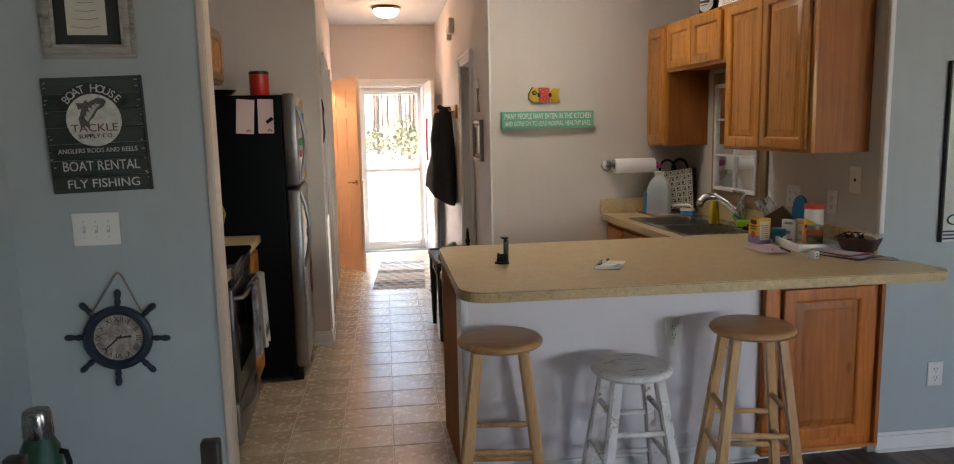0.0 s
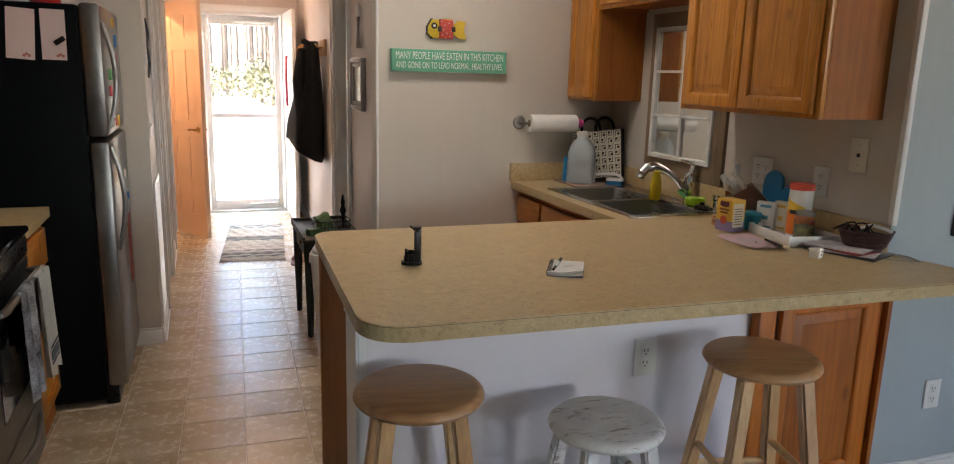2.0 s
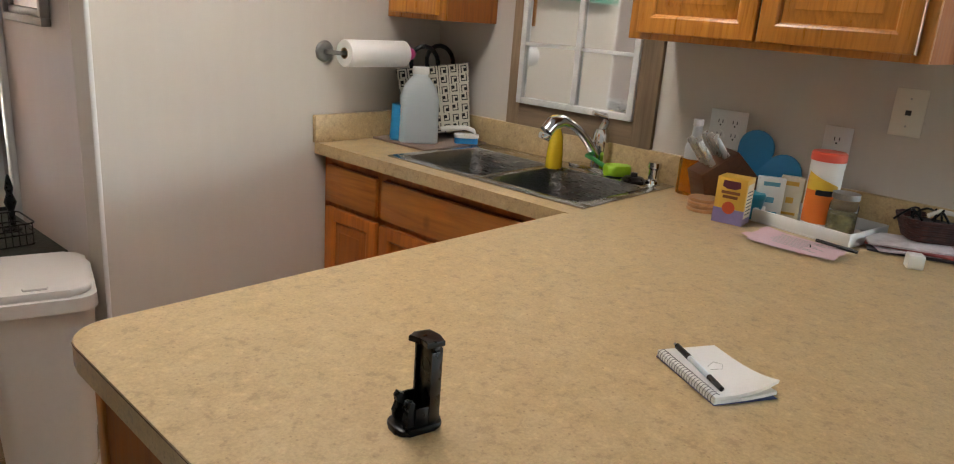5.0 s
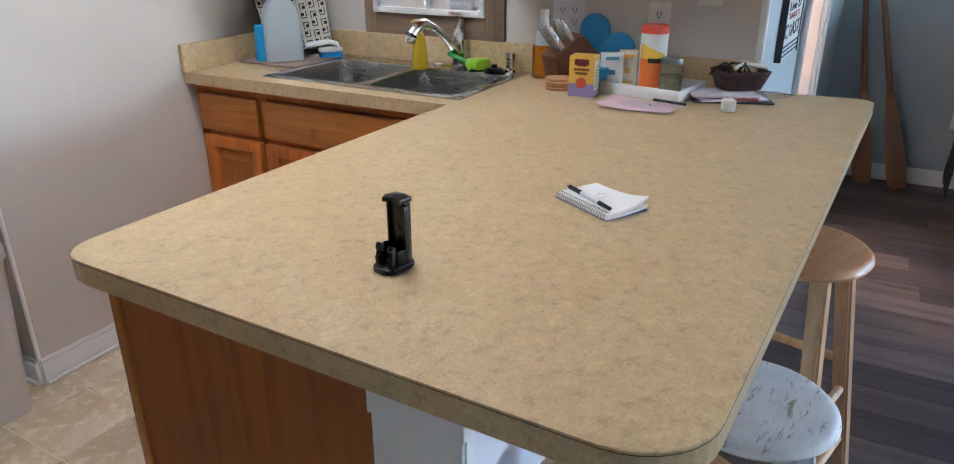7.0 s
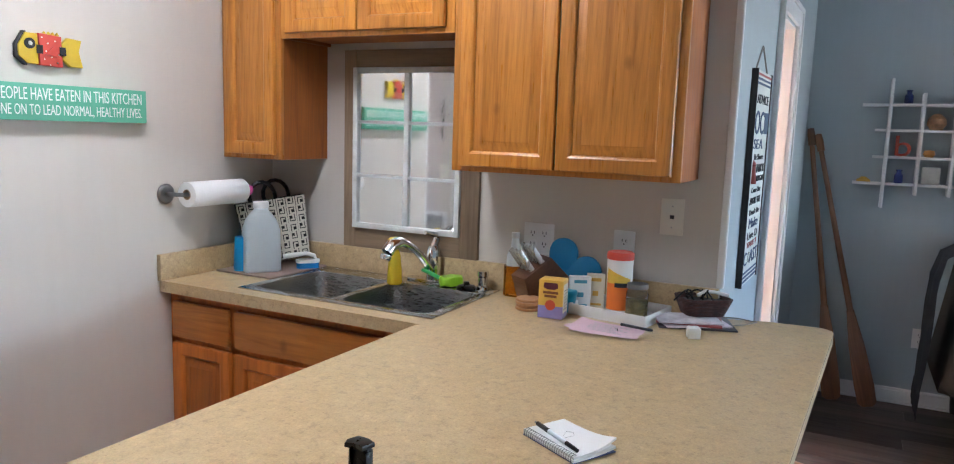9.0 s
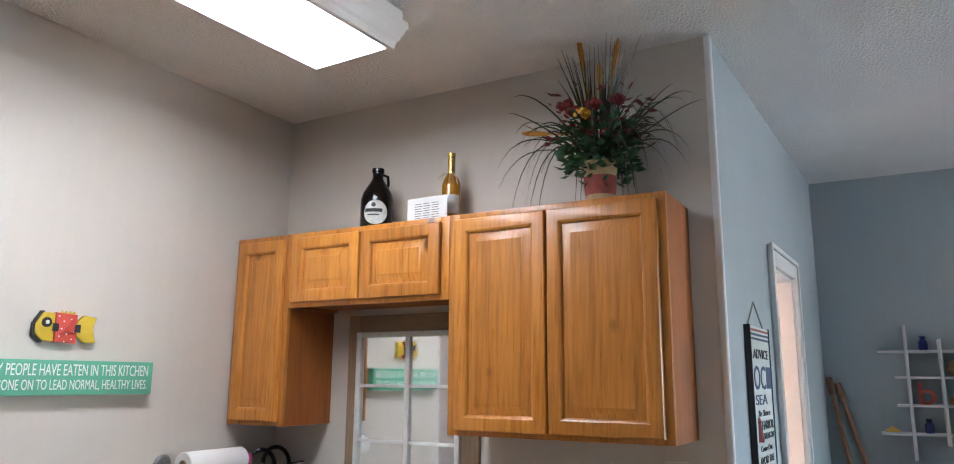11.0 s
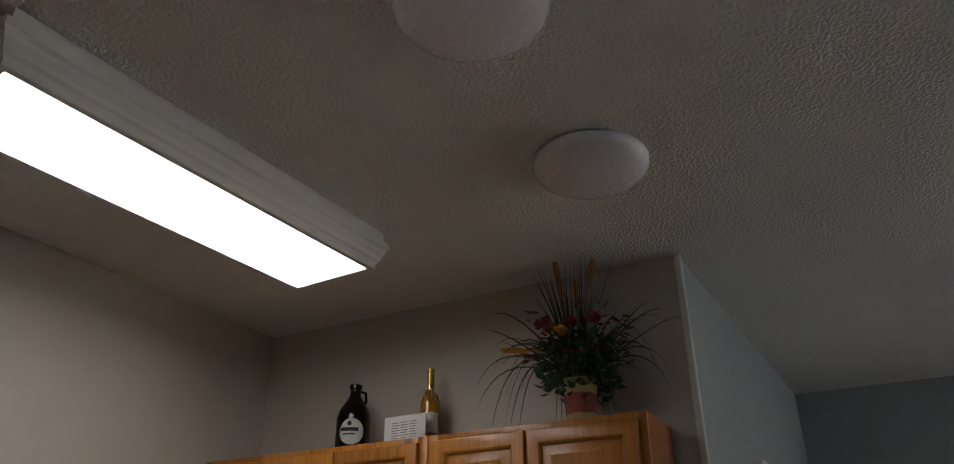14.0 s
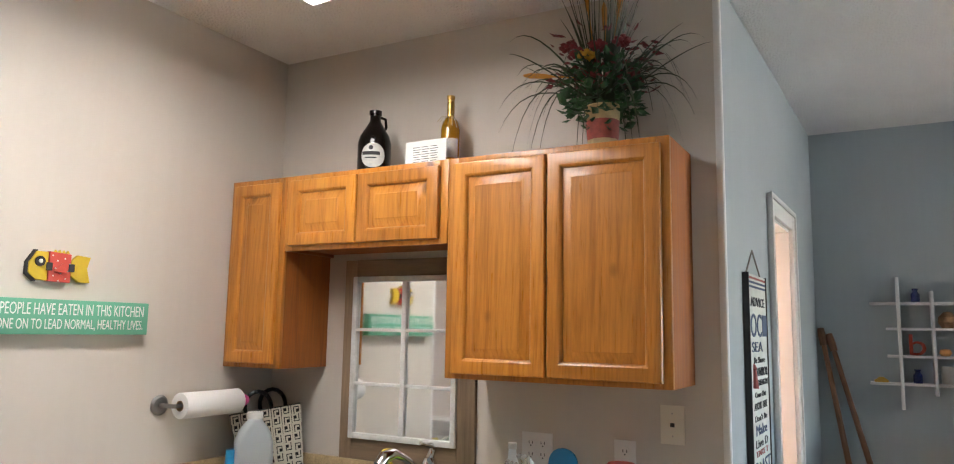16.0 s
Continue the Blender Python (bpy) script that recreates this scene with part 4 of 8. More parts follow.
skirting("baseboard_living_east", (4.50, 6.24), (4.50, -1.0))
skirting("baseboard_living_west_return", (-1.45, 6.65), (-0.70, 6.65))

# rounded white corner beads
structure("trim_corner_east", one((2.160, 2.178, 6.350, 6.3605, 1.016, H - 0.001), (2.156, 2.1635, 6.352, 6.374, 1.016, H - 0.001), bevel=0.003), TRIM, "white corner strip at the wall's end", "trim", smooth=35)
structure("trim_corner_west", one((-0.698, -0.674, 6.640, 6.649, 0, H - 0.001), (-0.684, -0.670, 6.649, 6.775, 0, H - 0.001), bevel=0.003), CREAM_TRIM, "cream corner trim at the wall's end", "trim", smooth=35)
structure("trim_corner_hall", lathe([(0.007, 0.0), (0.007, H - 0.001)], 12, (0.792, 8.292, 0)), TRIM, "rounded corner bead", "trim", smooth=35)

# storm door in the entrance
X0, X1 = -0.03, 0.79
structure("trim_entrance", one((X0, X0 + 0.03, 12.60, 12.74, 0, 2.05), (X1 - 0.03, X1, 12.60, 12.74, 0, 2.05), (X0 + 0.03, X1 - 0.03, 12.60, 12.74, 2.02, 2.05), (X0 - 0.055, X0 - 0.001, 12.582, 12.5995, 0, 2.11), (X1 + 0.001, X1 + 0.055, 12.582, 12.5995, 0, 2.11), (X0 - 0.001, X1 + 0.001, 12.582, 12.5995, 2.051, 2.11), bevel=0.002), TRIM, "white entrance door frame", "trim", smooth=35)
structure("trim_threshold", one((X0, X1, 12.60, 12.76, 0.0, 0.022), bevel=0.006), surface("aluminium_sill", (0.5, 0.5, 0.5), 0.35, 1.0), "metal entrance threshold", "trim", smooth=35)
sd = thing("storm_door", "white aluminium storm door with two glass panes, closed", "door", kind="structure")
part("frame", one((0.002, 0.060, 12.69, 12.72, 0.024, 2.018), (0.695, 0.755, 12.69, 12.72, 0.024, 2.018), (0.060, 0.695, 12.69, 12.72, 0.024, 0.12), (0.060, 0.695, 12.69, 12.72, 0.985, 1.03), (0.060, 0.695, 12.69, 12.72, 1.925, 2.018), bevel=0.003), TRIM, sd)
for za, zb in ((0.12, 0.985), (1.03, 1.925)):
    p = part("pane", one((0.060, 0.695, 12.702, 12.706, za, zb)), CLEAR, sd, smooth=None)
    p.visible_shadow = False
part("closer", rod((0.30, 12.672, 1.96), (0.66, 12.672, 1.96), 0.016, n=12), WHITE, sd)
part("push_bar", rod((0.40, 12.675, 0.07), (0.68, 12.675, 0.075), 0.010, n=10), WHITE, sd)

# ---- living room things ----
def plain(name, c, rough=0.5, metal=0.0, **k):
    return surface(name, c, rough, metal, **k)


SIGN_GREEN = wood("dark_green_board", (0.034, 0.046, 0.036), (0.018, 0.026, 0.020), (3, 40, 60), rough=0.6, coat=0)
SIGN_WHITE = plain("worn_cream_lettering", (0.56, 0.56, 0.52), 0.7, var=0.22, scale=30, fine=160)
INK = plain("black_ink", (0.02, 0.02, 0.022), 0.6, relief=0)
INK_BLUE = plain("navy_ink", (0.03, 0.05, 0.12), 0.6, relief=0)
INK_RED = plain("dark_red_ink", (0.30, 0.05, 0.04), 0.6, relief=0)
WY = 6.65


def on_wall(x, z, out=0.0, y=WY, tilt=0.0):
    """The pose of flat lettering on a wall that faces -y."""
    return pose(x, y - out, z, 90, 0, 0) @ pose(0, 0, 0, 0, 0, tilt)


tackle = thing("wooden_sign", "dark green plank sign with cream boat house lettering", "sign", m=pose(-1.096, WY, 1.292, 0, -1.5, 0))
bx, ex = -0.182, 0.182
for k in range(7):
    za, zb = k * 0.452 / 7, (k + 1) * 0.452 / 7
    part("board", one((bx, ex, -0.022, -0.001, za + 0.0008, zb - 0.0008), bevel=0.0018), SIGN_GREEN, tackle)
disc = lathe([(0, 0), (0.102, 0), (0.102, 0.0008), (0, 0.0008)], 48)
part("disc", disc, SIGN_WHITE, tackle).matrix_basis = pose(-0.002, -0.0225, 0.283, 90)
arc = bmesh.new()
for a in range(24, 156, 6):
    q = [(r * math.cos(radians(t)), r * math.sin(radians(t))) for r, t in ((0.104, a), (0.146, a), (0.146, a + 6), (0.104, a + 6))]
    arc.faces.new([arc.verts.new((x - 0.002, -0.0232, z + 0.283)) for x, z in q])
part("banner", arc, INK, tackle, smooth=None)
for i, ch in enumerate("BOAT HOUSE"):
    a = radians(139 - i * 10.9)
    if ch != " ":
        lettering(ch, 0.030, SIGN_WHITE, tackle, pose(-0.002 + 0.125 * math.cos(a), -0.0235, 0.283 + 0.125 * math.sin(a), 90, 0, 0) @ pose(0, 0, 0, 0, 0, math.degrees(a) - 90))
GRAPHITE = plain("printed_grey", (0.09, 0.085, 0.08), 0.7, relief=0)
PALE = plain("printed_pale_grey", (0.42, 0.42, 0.40), 0.7, relief=0)


def print_shape(pts, material, depth, name):
    bm = bmesh.new()
    bm.faces.new([bm.verts.new((x - 0.002, -depth, z + 0.300)) for x, z in pts])
    bmesh.ops.triangulate(bm, faces=bm.faces)
    return part(name, bm, material, tackle, smooth=None)


print_shape([(-0.050, -0.052), (-0.056, -0.010), (-0.040, 0.030), (-0.010, 0.056), (0.022, 0.070), (0.046, 0.064), (0.052, 0.054), (0.030, 0.044), (0.040, 0.034), (0.016, 0.020), (0.002, -0.004), (-0.016, -0.020), (-0.020, -0.050), (-0.036, -0.036)], GRAPHITE, 0.0240, "fish_print")
print_shape([(-0.034, -0.006), (-0.016, 0.030), (0.010, 0.048), (0.030, 0.044), (0.010, 0.026), (-0.006, 0.002), (-0.024, -0.022)], PALE, 0.0244, "fish_belly")
print_shape([(-0.054, 0.026), (-0.058, 0.052), (-0.034, 0.050), (-0.022, 0.062), (-0.014, 0.052), (-0.038, 0.030)], GRAPHITE, 0.0242, "fish_fin")
for k in range(5):
    print_shape([(-0.046 + 0.012 * k, -0.004 + 0.013 * k), (-0.040 + 0.012 * k, -0.002 + 0.013 * k), (-0.034 + 0.012 * k, -0.016 + 0.013 * k)], INK, 0.0246, "fish_mark")
SCUFF = plain("bare_scuffed_wood", (0.34, 0.33, 0.30), 0.8, var=0.3, scale=40)
rs = random.Random(5)
for k in range(34):
    side = rs.choice((-1, 1))
    x, z = side * rs.uniform(0.165, 0.180), rs.uniform(0.01, 0.445)
    l_, h_ = rs.uniform(0.002, 0.009), rs.uniform(0.001, 0.0035)
    part("scuff", one((max(x - l_, -0.1815), min(x + l_, 0.1815), -0.0227, -0.0221, z - h_, z + h_)), SCUFF, tackle, smooth=None)
part("side_edge", one((0.1822, 0.186, -0.034, -0.001, 0, 0.452)), INK, tackle, "black edge strip")
lettering("TACKLE", 0.030, plain("faded_maroon", (0.16, 0.07, 0.06), 0.7), tackle, on_wall(-0.002, 0.254, 0.0250, 0), width=0.172)
lettering("SUPPLY CO.", 0.016, INK, tackle, on_wall(0.0, 0.222, 0.0250, 0), width=0.130)
lettering("ANGLERS RODS AND REELS", 0.018, SIGN_WHITE, tackle, on_wall(0.0, 0.166, 0.0232, 0), width=0.295)
lettering("BOAT RENTAL", 0.038, SIGN_WHITE, tackle, on_wall(0.005, 0.106, 0.0232, 0), width=0.285)
lettering("FLY FISHING", 0.034, SIGN_WHITE, tackle, on_wall(0.008, 0.036, 0.0232, 0), width=0.268)

DRIFT = wood("whitewashed_frame_wood", (0.46, 0.43, 0.40), (0.24, 0.20, 0.17), (4, 30, 30), rough=0.75, coat=0)
pic = thing("picture_frame", "whitewashed wooden picture frame with a small drawing", "picture", (-1.101, WY, 1.814))
w, h = 0.172, 0.40
for k, (t0, t1, d) in enumerate(((0.0, 0.018, 0.016), (0.018, 0.040, 0.030), (0.040, 0.052, 0.022))):
    part("moulding", one((-w + t0, w - t0, -d, -0.001, t0, t1), (-w + t0, w - t0, -d, -0.001, h - t1, h - t0), (-w + t0, -w + t1, -d, -0.001, t1, h - t1), (w - t1, w - t0, -d, -0.001, t1, h - t1), bevel=0.003), DRIFT, pic)
part("mat_board", one((-w + 0.053, w - 0.053, -0.012, -0.001, 0.053, h - 0.053)), INK, pic, "black mount")
part("drawing", one((-0.075, 0.070, -0.0135, -0.0125, 0.088, h - 0.088)), plain("cream_paper", (0.62, 0.60, 0.50), 0.8), pic, "cream paper with faint pencil lines")
for k in range(5):
    part("pencil_line", tube([(-0.06 + 0.01 * k, -0.0142, 0.12 + 0.03 * k), (0.0, -0.0142, 0.113 + 0.032 * k), (0.05 - 0.006 * k, -0.0142, 0.122 + 0.03 * k)], 0.0008, 4), GRAPHITE, pic)


def plate(name, m, w, h, label, kind, n=1, colour=None):
    """A wall plate with its face along -y of m."""
    t = thing(name, label, "switch" if kind == "toggle" else "outlet", m=m)
    part("plate", one((-w / 2, w / 2, -0.006, -0.0008, -h / 2, h / 2), bevel=0.002), colour or WHITE, t)
    for i in range(n):
        x = (i - (n - 1) / 2) * 0.046
        if kind == "toggle":
            part("surround", one((x - 0.006, x + 0.006, -0.0072, -0.0058, -0.014, 0.014)), GRAPHITE_LIGHT, t)
            part("toggle", one((x - 0.0045, x + 0.0045, -0.016, -0.0073, -0.002, 0.011), bevel=0.002), WHITE, t)
            for z in (-0.032, 0.032):
                part("screw", lathe([(0, 0.0), (0.003, 0.0), (0.002, 0.0012), (0, 0.0012)], 8, m=pose(x, -0.006, z, 90)), GRAPHITE_LIGHT, t)
        elif kind == "socket":
            for z in (-0.020, 0.020):
                part("socket_face", lathe([(0, 0), (0.0165, 0), (0.0165, 0.002), (0, 0.002)], 20, m=pose(x, -0.006, z, 90)), colour or WHITE, t)
                for dx in (-0.0065, 0.0065):
                    part("slot", one((x + dx - 0.0012, x + dx + 0.0012, -0.0086, -0.0079, z - 0.002, z + 0.008)), INK, t)
                part("slot", one((x - 0.0022, x + 0.0022, -0.0086, -0.0079, z - 0.011, z - 0.006)), INK, t)
        else:
            part("jack", one((x - 0.007, x + 0.007, -0.0072, -0.0058, -0.007, 0.006)), INK, t)
            for z in (-0.036, 0.036):
                part("screw", lathe([(0, 0.0), (0.003, 0.0), (0.002, 0.0012), (0, 0.0012)], 8, m=pose(x, -0.006, z, 90)), GRAPHITE_LIGHT, t)
    return t


GRAPHITE_LIGHT = plain("grey_plastic", (0.45, 0.44, 0.42), 0.5)
plate("light_switch", pose(-1.141, WY, 1.141), 0.178, 0.132, "white triple toggle switch plate on the wall", "toggle", 3)

# ship's wheel clock
NAVY = plain("navy_painted_wood", (0.012, 0.022, 0.040), 0.45, fine=90, relief=0.15)
clock = thing("wall_clock", "navy ship's wheel wall clock hanging from a rope", "clock", m=pose(-1.092, WY, 0.689, 0, 4.0, 0))
face_m = pose(0, 0, 0, 90)
part("rim", lathe([(0.096, 0.002), (0.128, 0.002), (0.134, 0.010), (0.132, 0.026), (0.122, 0.034), (0.108, 0.034), (0.100, 0.026), (0.096, 0.014)], 56, m=face_m), NAVY, clock)
part("dial", lathe([(0, 0.012), (0.098, 0.012), (0.098, 0.009), (0, 0.009)], 56, m=face_m), plain("aged_map_dial", (0.36, 0.30, 0.27), 0.7, var=0.5, scale=22, fine=80), clock, "faded map-print dial")
for k in range(8):
    a = radians(45 * k)
    prof = [(0, 0), (0.011, 0), (0.009, 0.008), (0.013, 0.020), (0.009, 0.032), (0.013, 0.052), (0.012, 0.064), (0.006, 0.072), (0, 0.073)]
    part("spoke_handle", lathe(prof, 14, m=pose(0.131 * math.cos(a), -0.018, 0.131 * math.sin(a), 0, 90 - 45 * k, 0)), NAVY, clock)
numerals = ("XII", "I", "II", "III", "IIII", "V", "VI", "VII", "VIII", "IX", "X", "XI")
for k, s in enumerate(numerals):
    a = radians(90 - 30 * k)
    lettering(s, 0.022, INK, clock, pose(0.078 * math.cos(a), -0.0125, 0.078 * math.sin(a), 90, 0, 0) @ pose(0, 0, 0, 0, 0, -30 * k), name="numeral", depth=0.0005)
part("hour_hand", one((-0.0042, 0.0042, -0.0155, -0.0145, -0.01, 0.050)), INK, clock).matrix_basis = pose(0, 0, 0, 0, 82, 0)
part("minute_hand", one((-0.0034, 0.0034, -0.0170, -0.0160, -0.016, 0.075)), INK, clock).matrix_basis = pose(0, 0, 0, 0, 225, 0)
part("hub", lathe([(0, 0.012), (0.006, 0.012), (0.006, 0.018), (0, 0.018)], 12, m=face_m), BRASS, clock)
ROPE = plain("grey_jute_rope", (0.24, 0.21, 0.18), 0.9, fine=300, relief=0.6)
part("rope", tube([(-0.100, -0.020, 0.098), (-0.012, -0.012, 0.262), (0.0, -0.010, 0.272), (0.012, -0.012, 0.262), (0.100, -0.020, 0.098)], 0.0045, 8), ROPE, clock)
part("hook", rod((0, -0.022, 0.268), (0, -0.001, 0.266), 0.003), STEEL, clock)

# dining table corner with flask, chair back; both stand before the sign wall
DARKWOOD = wood("espresso_wood", (0.030, 0.020, 0.016), (0.012, 0.008, 0.007), (30, 30, 2), rough=0.35)
tab = thing("side_table", "dark wooden table under the sign wall", "table", (-1.06, 5.45, 0))
part("tabletop", one((-0.32, 0.20, -0.45, 0.08, 0.480, 0.510), bevel=0.005), DARKWOOD, tab)
for sx, sy in ((-0.28, -0.41), (0.16, -0.41), (-0.28, 0.04), (0.16, 0.04)):
    part("leg", one((sx - 0.022, sx + 0.022, sy - 0.022, sy + 0.022, 0, 0.479), bevel=0.004), DARKWOOD, tab)
FLASK = plain("hammered_green_enamel", (0.020, 0.075, 0.052), 0.35, 0.3, fine=220, relief=0.3)
fk = thing("vacuum_flask", "green vacuum flask with a steel cup lid on the table", "flask", (-0.935, 5.45, 0.511))
part("bottle", lathe([(0, 0), (0.046, 0), (0.049, 0.004), (0.049, 0.190), (0.046, 0.215), (0.036, 0.235), (0.034, 0.245), (0, 0.245)], 32), FLASK, fk)
part("cup_lid", lathe([(0, 0.246), (0.036, 0.246), (0.037, 0.25), (0.034, 0.305), (0.030, 0.314), (0, 0.316)], 32), brushed("dull_steel_cup", (0.24, 0.24, 0.24), 0.25), fk, "steel cup lid")
part("handle", tube([(0.046, 0, 0.200), (0.060, 0, 0.197), (0.066, 0, 0.17), (0.065, 0, 0.06), (0.046, 0, 0.045)], 0.008, 8), BLACK, fk)
ch = thing("dining_chair", "dark-stained wooden chair with a slatted back", "chair", (-0.62, 4.86, 0))
for sx in (-0.20, 0.185):
    part("back_post", one((sx - 0.02, sx + 0.02, 0.18, 0.215, 0, 0.868), bevel=0.006), DARKWOOD, ch)
    part("leg", one((sx - 0.018, sx + 0.018, -0.20, -0.165, 0, 0.43), bevel=0.004), DARKWOOD, ch)
part("seat", one((-0.225, 0.21, -0.21, 0.178, 0.431, 0.462), bevel=0.008), DARKWOOD, ch)
for z in (0.58, 0.68, 0.78):
    part("slat", one((-0.179, 0.164, 0.19, 0.207, z - 0.022, z + 0.022), bevel=0.004), DARKWOOD, ch)

# tall sea-advice sign on the living room wall
sea = thing("hanging_sign", "tall white plank sign with navy coastal lettering hung on a cord", "sign", m=liv_n @ pose(0.285, 0, 0.97))
SW, SH = 0.33, 0.785
part("board", one((0, SW, -0.020, -0.002, 0, SH), bevel=0.002), plain("white_washed_plank", (0.62, 0.62, 0.57), 0.7, var=0.14, scale=9), sea)
part("edge", one((-0.006, -0.0005, -0.024, -0.001, -0.002, SH + 0.002)), DARKWOOD, sea)
part("edge", one((SW + 0.0005, SW + 0.006, -0.024, -0.001, -0.002, SH + 0.002)), DARKWOOD, sea)
part("cord", tube([(0.03, -0.008, SH), (SW / 2, -0.006, SH + 0.095), (SW - 0.03, -0.008, SH)], 0.003, 6), ROPE, sea)
for z in (0.014, 0.030, 0.046, SH - 0.014, SH - 0.030, SH - 0.046):
    part("stripe", one((0.004, SW - 0.004, -0.0212, -0.0202, z - 0.004, z + 0.004)), INK_RED if abs(z - SH / 2) > 0.37 and z > 0.5 else INK_BLUE, sea)


def sea_line(text, z, height, width, ink, x=None):
    lettering(text, height, ink, sea, pose(SW / 2 if x is None else x, -0.0205, z, 90), width=width)


sea_line("ADVICE", 0.685, 0.034, 0.26, INK)
sea_line("OC", 0.600, 0.085, 0.20, INK_BLUE, 0.125)
part("bar", one((0.24, 0.33, -0.0215, -0.0203, 0.56, 0.64)), INK_BLUE, sea)
sea_line("SEA", 0.522, 0.036, 0.20, INK_BLUE, 0.13)
sea_line("Be Shore", 0.475, 0.022, 0.20, INK)
sea_line("HARBOR", 0.432, 0.032, 0.20, INK, 0.21)
sea_line("STRENGTH", 0.393, 0.022, 0.20, INK, 0.21)
part("lighthouse", lathe([(0, 0.0), (0.016, 0.0), (0.009, 0.065), (0.012, 0.068), (0.007, 0.08), (0, 0.088)], 10, (0.055, -0.0204, 0.378), m=None), INK_RED, sea)
sea_line("Come Out", 0.352, 0.020, 0.20, INK)
sea_line("AVOID THE", 0.312, 0.026, 0.24, INK)
sea_line("Don't Be", 0.270, 0.022, 0.22, INK)
sea_line("Make", 0.228, 0.036, 0.20, INK_BLUE)
sea_line("Live D", 0.182, 0.028, 0.22, INK)
sea_line("TAKE T", 0.148, 0.020, 0.22, INK_RED)
sea_line("C  AST", 0.098, 0.050, 0.30, INK_BLUE)
part("wheel_print", lathe([(0.014, 0), (0.020, 0), (0.020, 0.001), (0.014, 0.001)], 20, m=pose(0.120, -0.0203, 0.098, 90)), GRAPHITE, sea)
plate("outlet", liv_n @ pose(0.312, 0, 0.356), 0.075, 0.115, "white double socket low on the living room wall", "socket")

# display shelf on the far wall
SHELF = plain("white_shelf_paint", (0.70, 0.69, 0.67), 0.4, var=0.05)
sh = thing("wall_shelf", "white criss-cross display shelf with small ornaments", "shelf", (4.50, 5.605, 1.147), kind="")
for dy, za, zb in ((0.235, 0.0, 0.72), (0.075, 0.08, 0.64), (-0.085, 0.08, 0.64), (-0.245, 0.0, 0.72)):
    part("upright", one((-0.11, -0.001, dy - 0.008, dy + 0.008, za, zb), bevel=0.003), SHELF, sh)
for z, a, b in ((0.575, -0.44, 0.375), (0.435, -0.38, 0.30), (0.285, -0.38, 0.30), (0.135, -0.44, 0.39)):
    part("shelf_board", one((-0.105, -0.002, a, b, z - 0.007, z + 0.007), bevel=0.002), SHELF, sh)
COBALT = glass("cobalt_glass", (0.03, 0.05, 0.30), 0.1, weight=0.5)
ORANGE = plain("orange_lacquer", (0.42, 0.055, 0.02), 0.35)
for y, z in ((5.755, 1.7295), (5.765, 1.2895)):
    solid("glass_bottle", lathe([(0, 0), (0.020, 0), (0.022, 0.004), (0.022, 0.045), (0.012, 0.056), (0.012, 0.066), (0.016, 0.068), (0.016, 0.075), (0, 0.075)], 20), COBALT, "small cobalt blue glass bottle on the shelf", "bottle", "shelf ornaments", m=pose(4.435, y, z))
b_ = thing("letter_ornament", "orange painted letter b ornament on the shelf", "ornament", (4.44, 5.76, 1.4395))
lettering("b", 0.115, ORANGE, b_, pose(0, 0, 0.0575, 90, 0, -90), width=0.08, depth=0.012)
solid("toy_car", slab([(-0.035, 0), (0.035, 0), (0.035, 0.012), (0.02, 0.016), (0.012, 0.028), (-0.012, 0.028), (-0.022, 0.016), (-0.035, 0.012)], -0.014, 0.014, 0.002, m=pose(0, 0, 0.0, 90, 0, 90)), plain("yellow_toy", (0.60, 0.36, 0.05), 0.4), "small yellow toy car on the shelf", "toy", "shelf ornaments", m=pose(4.43, 5.94, 1.2895))
solid("ornament", lathe([(0, 0), (0.03, 0), (0.048, 0.03), (0.044, 0.06), (0.02, 0.085), (0, 0.09)], 16), plain("brown_shell", (0.28, 0.15, 0.07), 0.6, var=0.4, scale=20), "brown shell ornament on the shelf", "ornament", "shelf ornaments", m=pose(4.435, 5.61, 1.5895))
solid("ornament", lathe([(0, 0), (0.02, 0), (0.03, 0.015), (0.025, 0.035), (0, 0.04)], 14), plain("amber_piece", (0.55, 0.24, 0.05), 0.5), "small amber ornament on the shelf", "ornament", "shelf ornaments", m=pose(4.435, 5.63, 1.4395))
solid("ornament", one((-0.012, 0.012, -0.045, 0.045, 0, 0.095), bevel=0.008), plain("pale_stone_tile", (0.50, 0.48, 0.42), 0.6), "pale square ornament on the shelf", "ornament", "shelf ornaments", m=pose(4.45, 5.61, 1.2895))

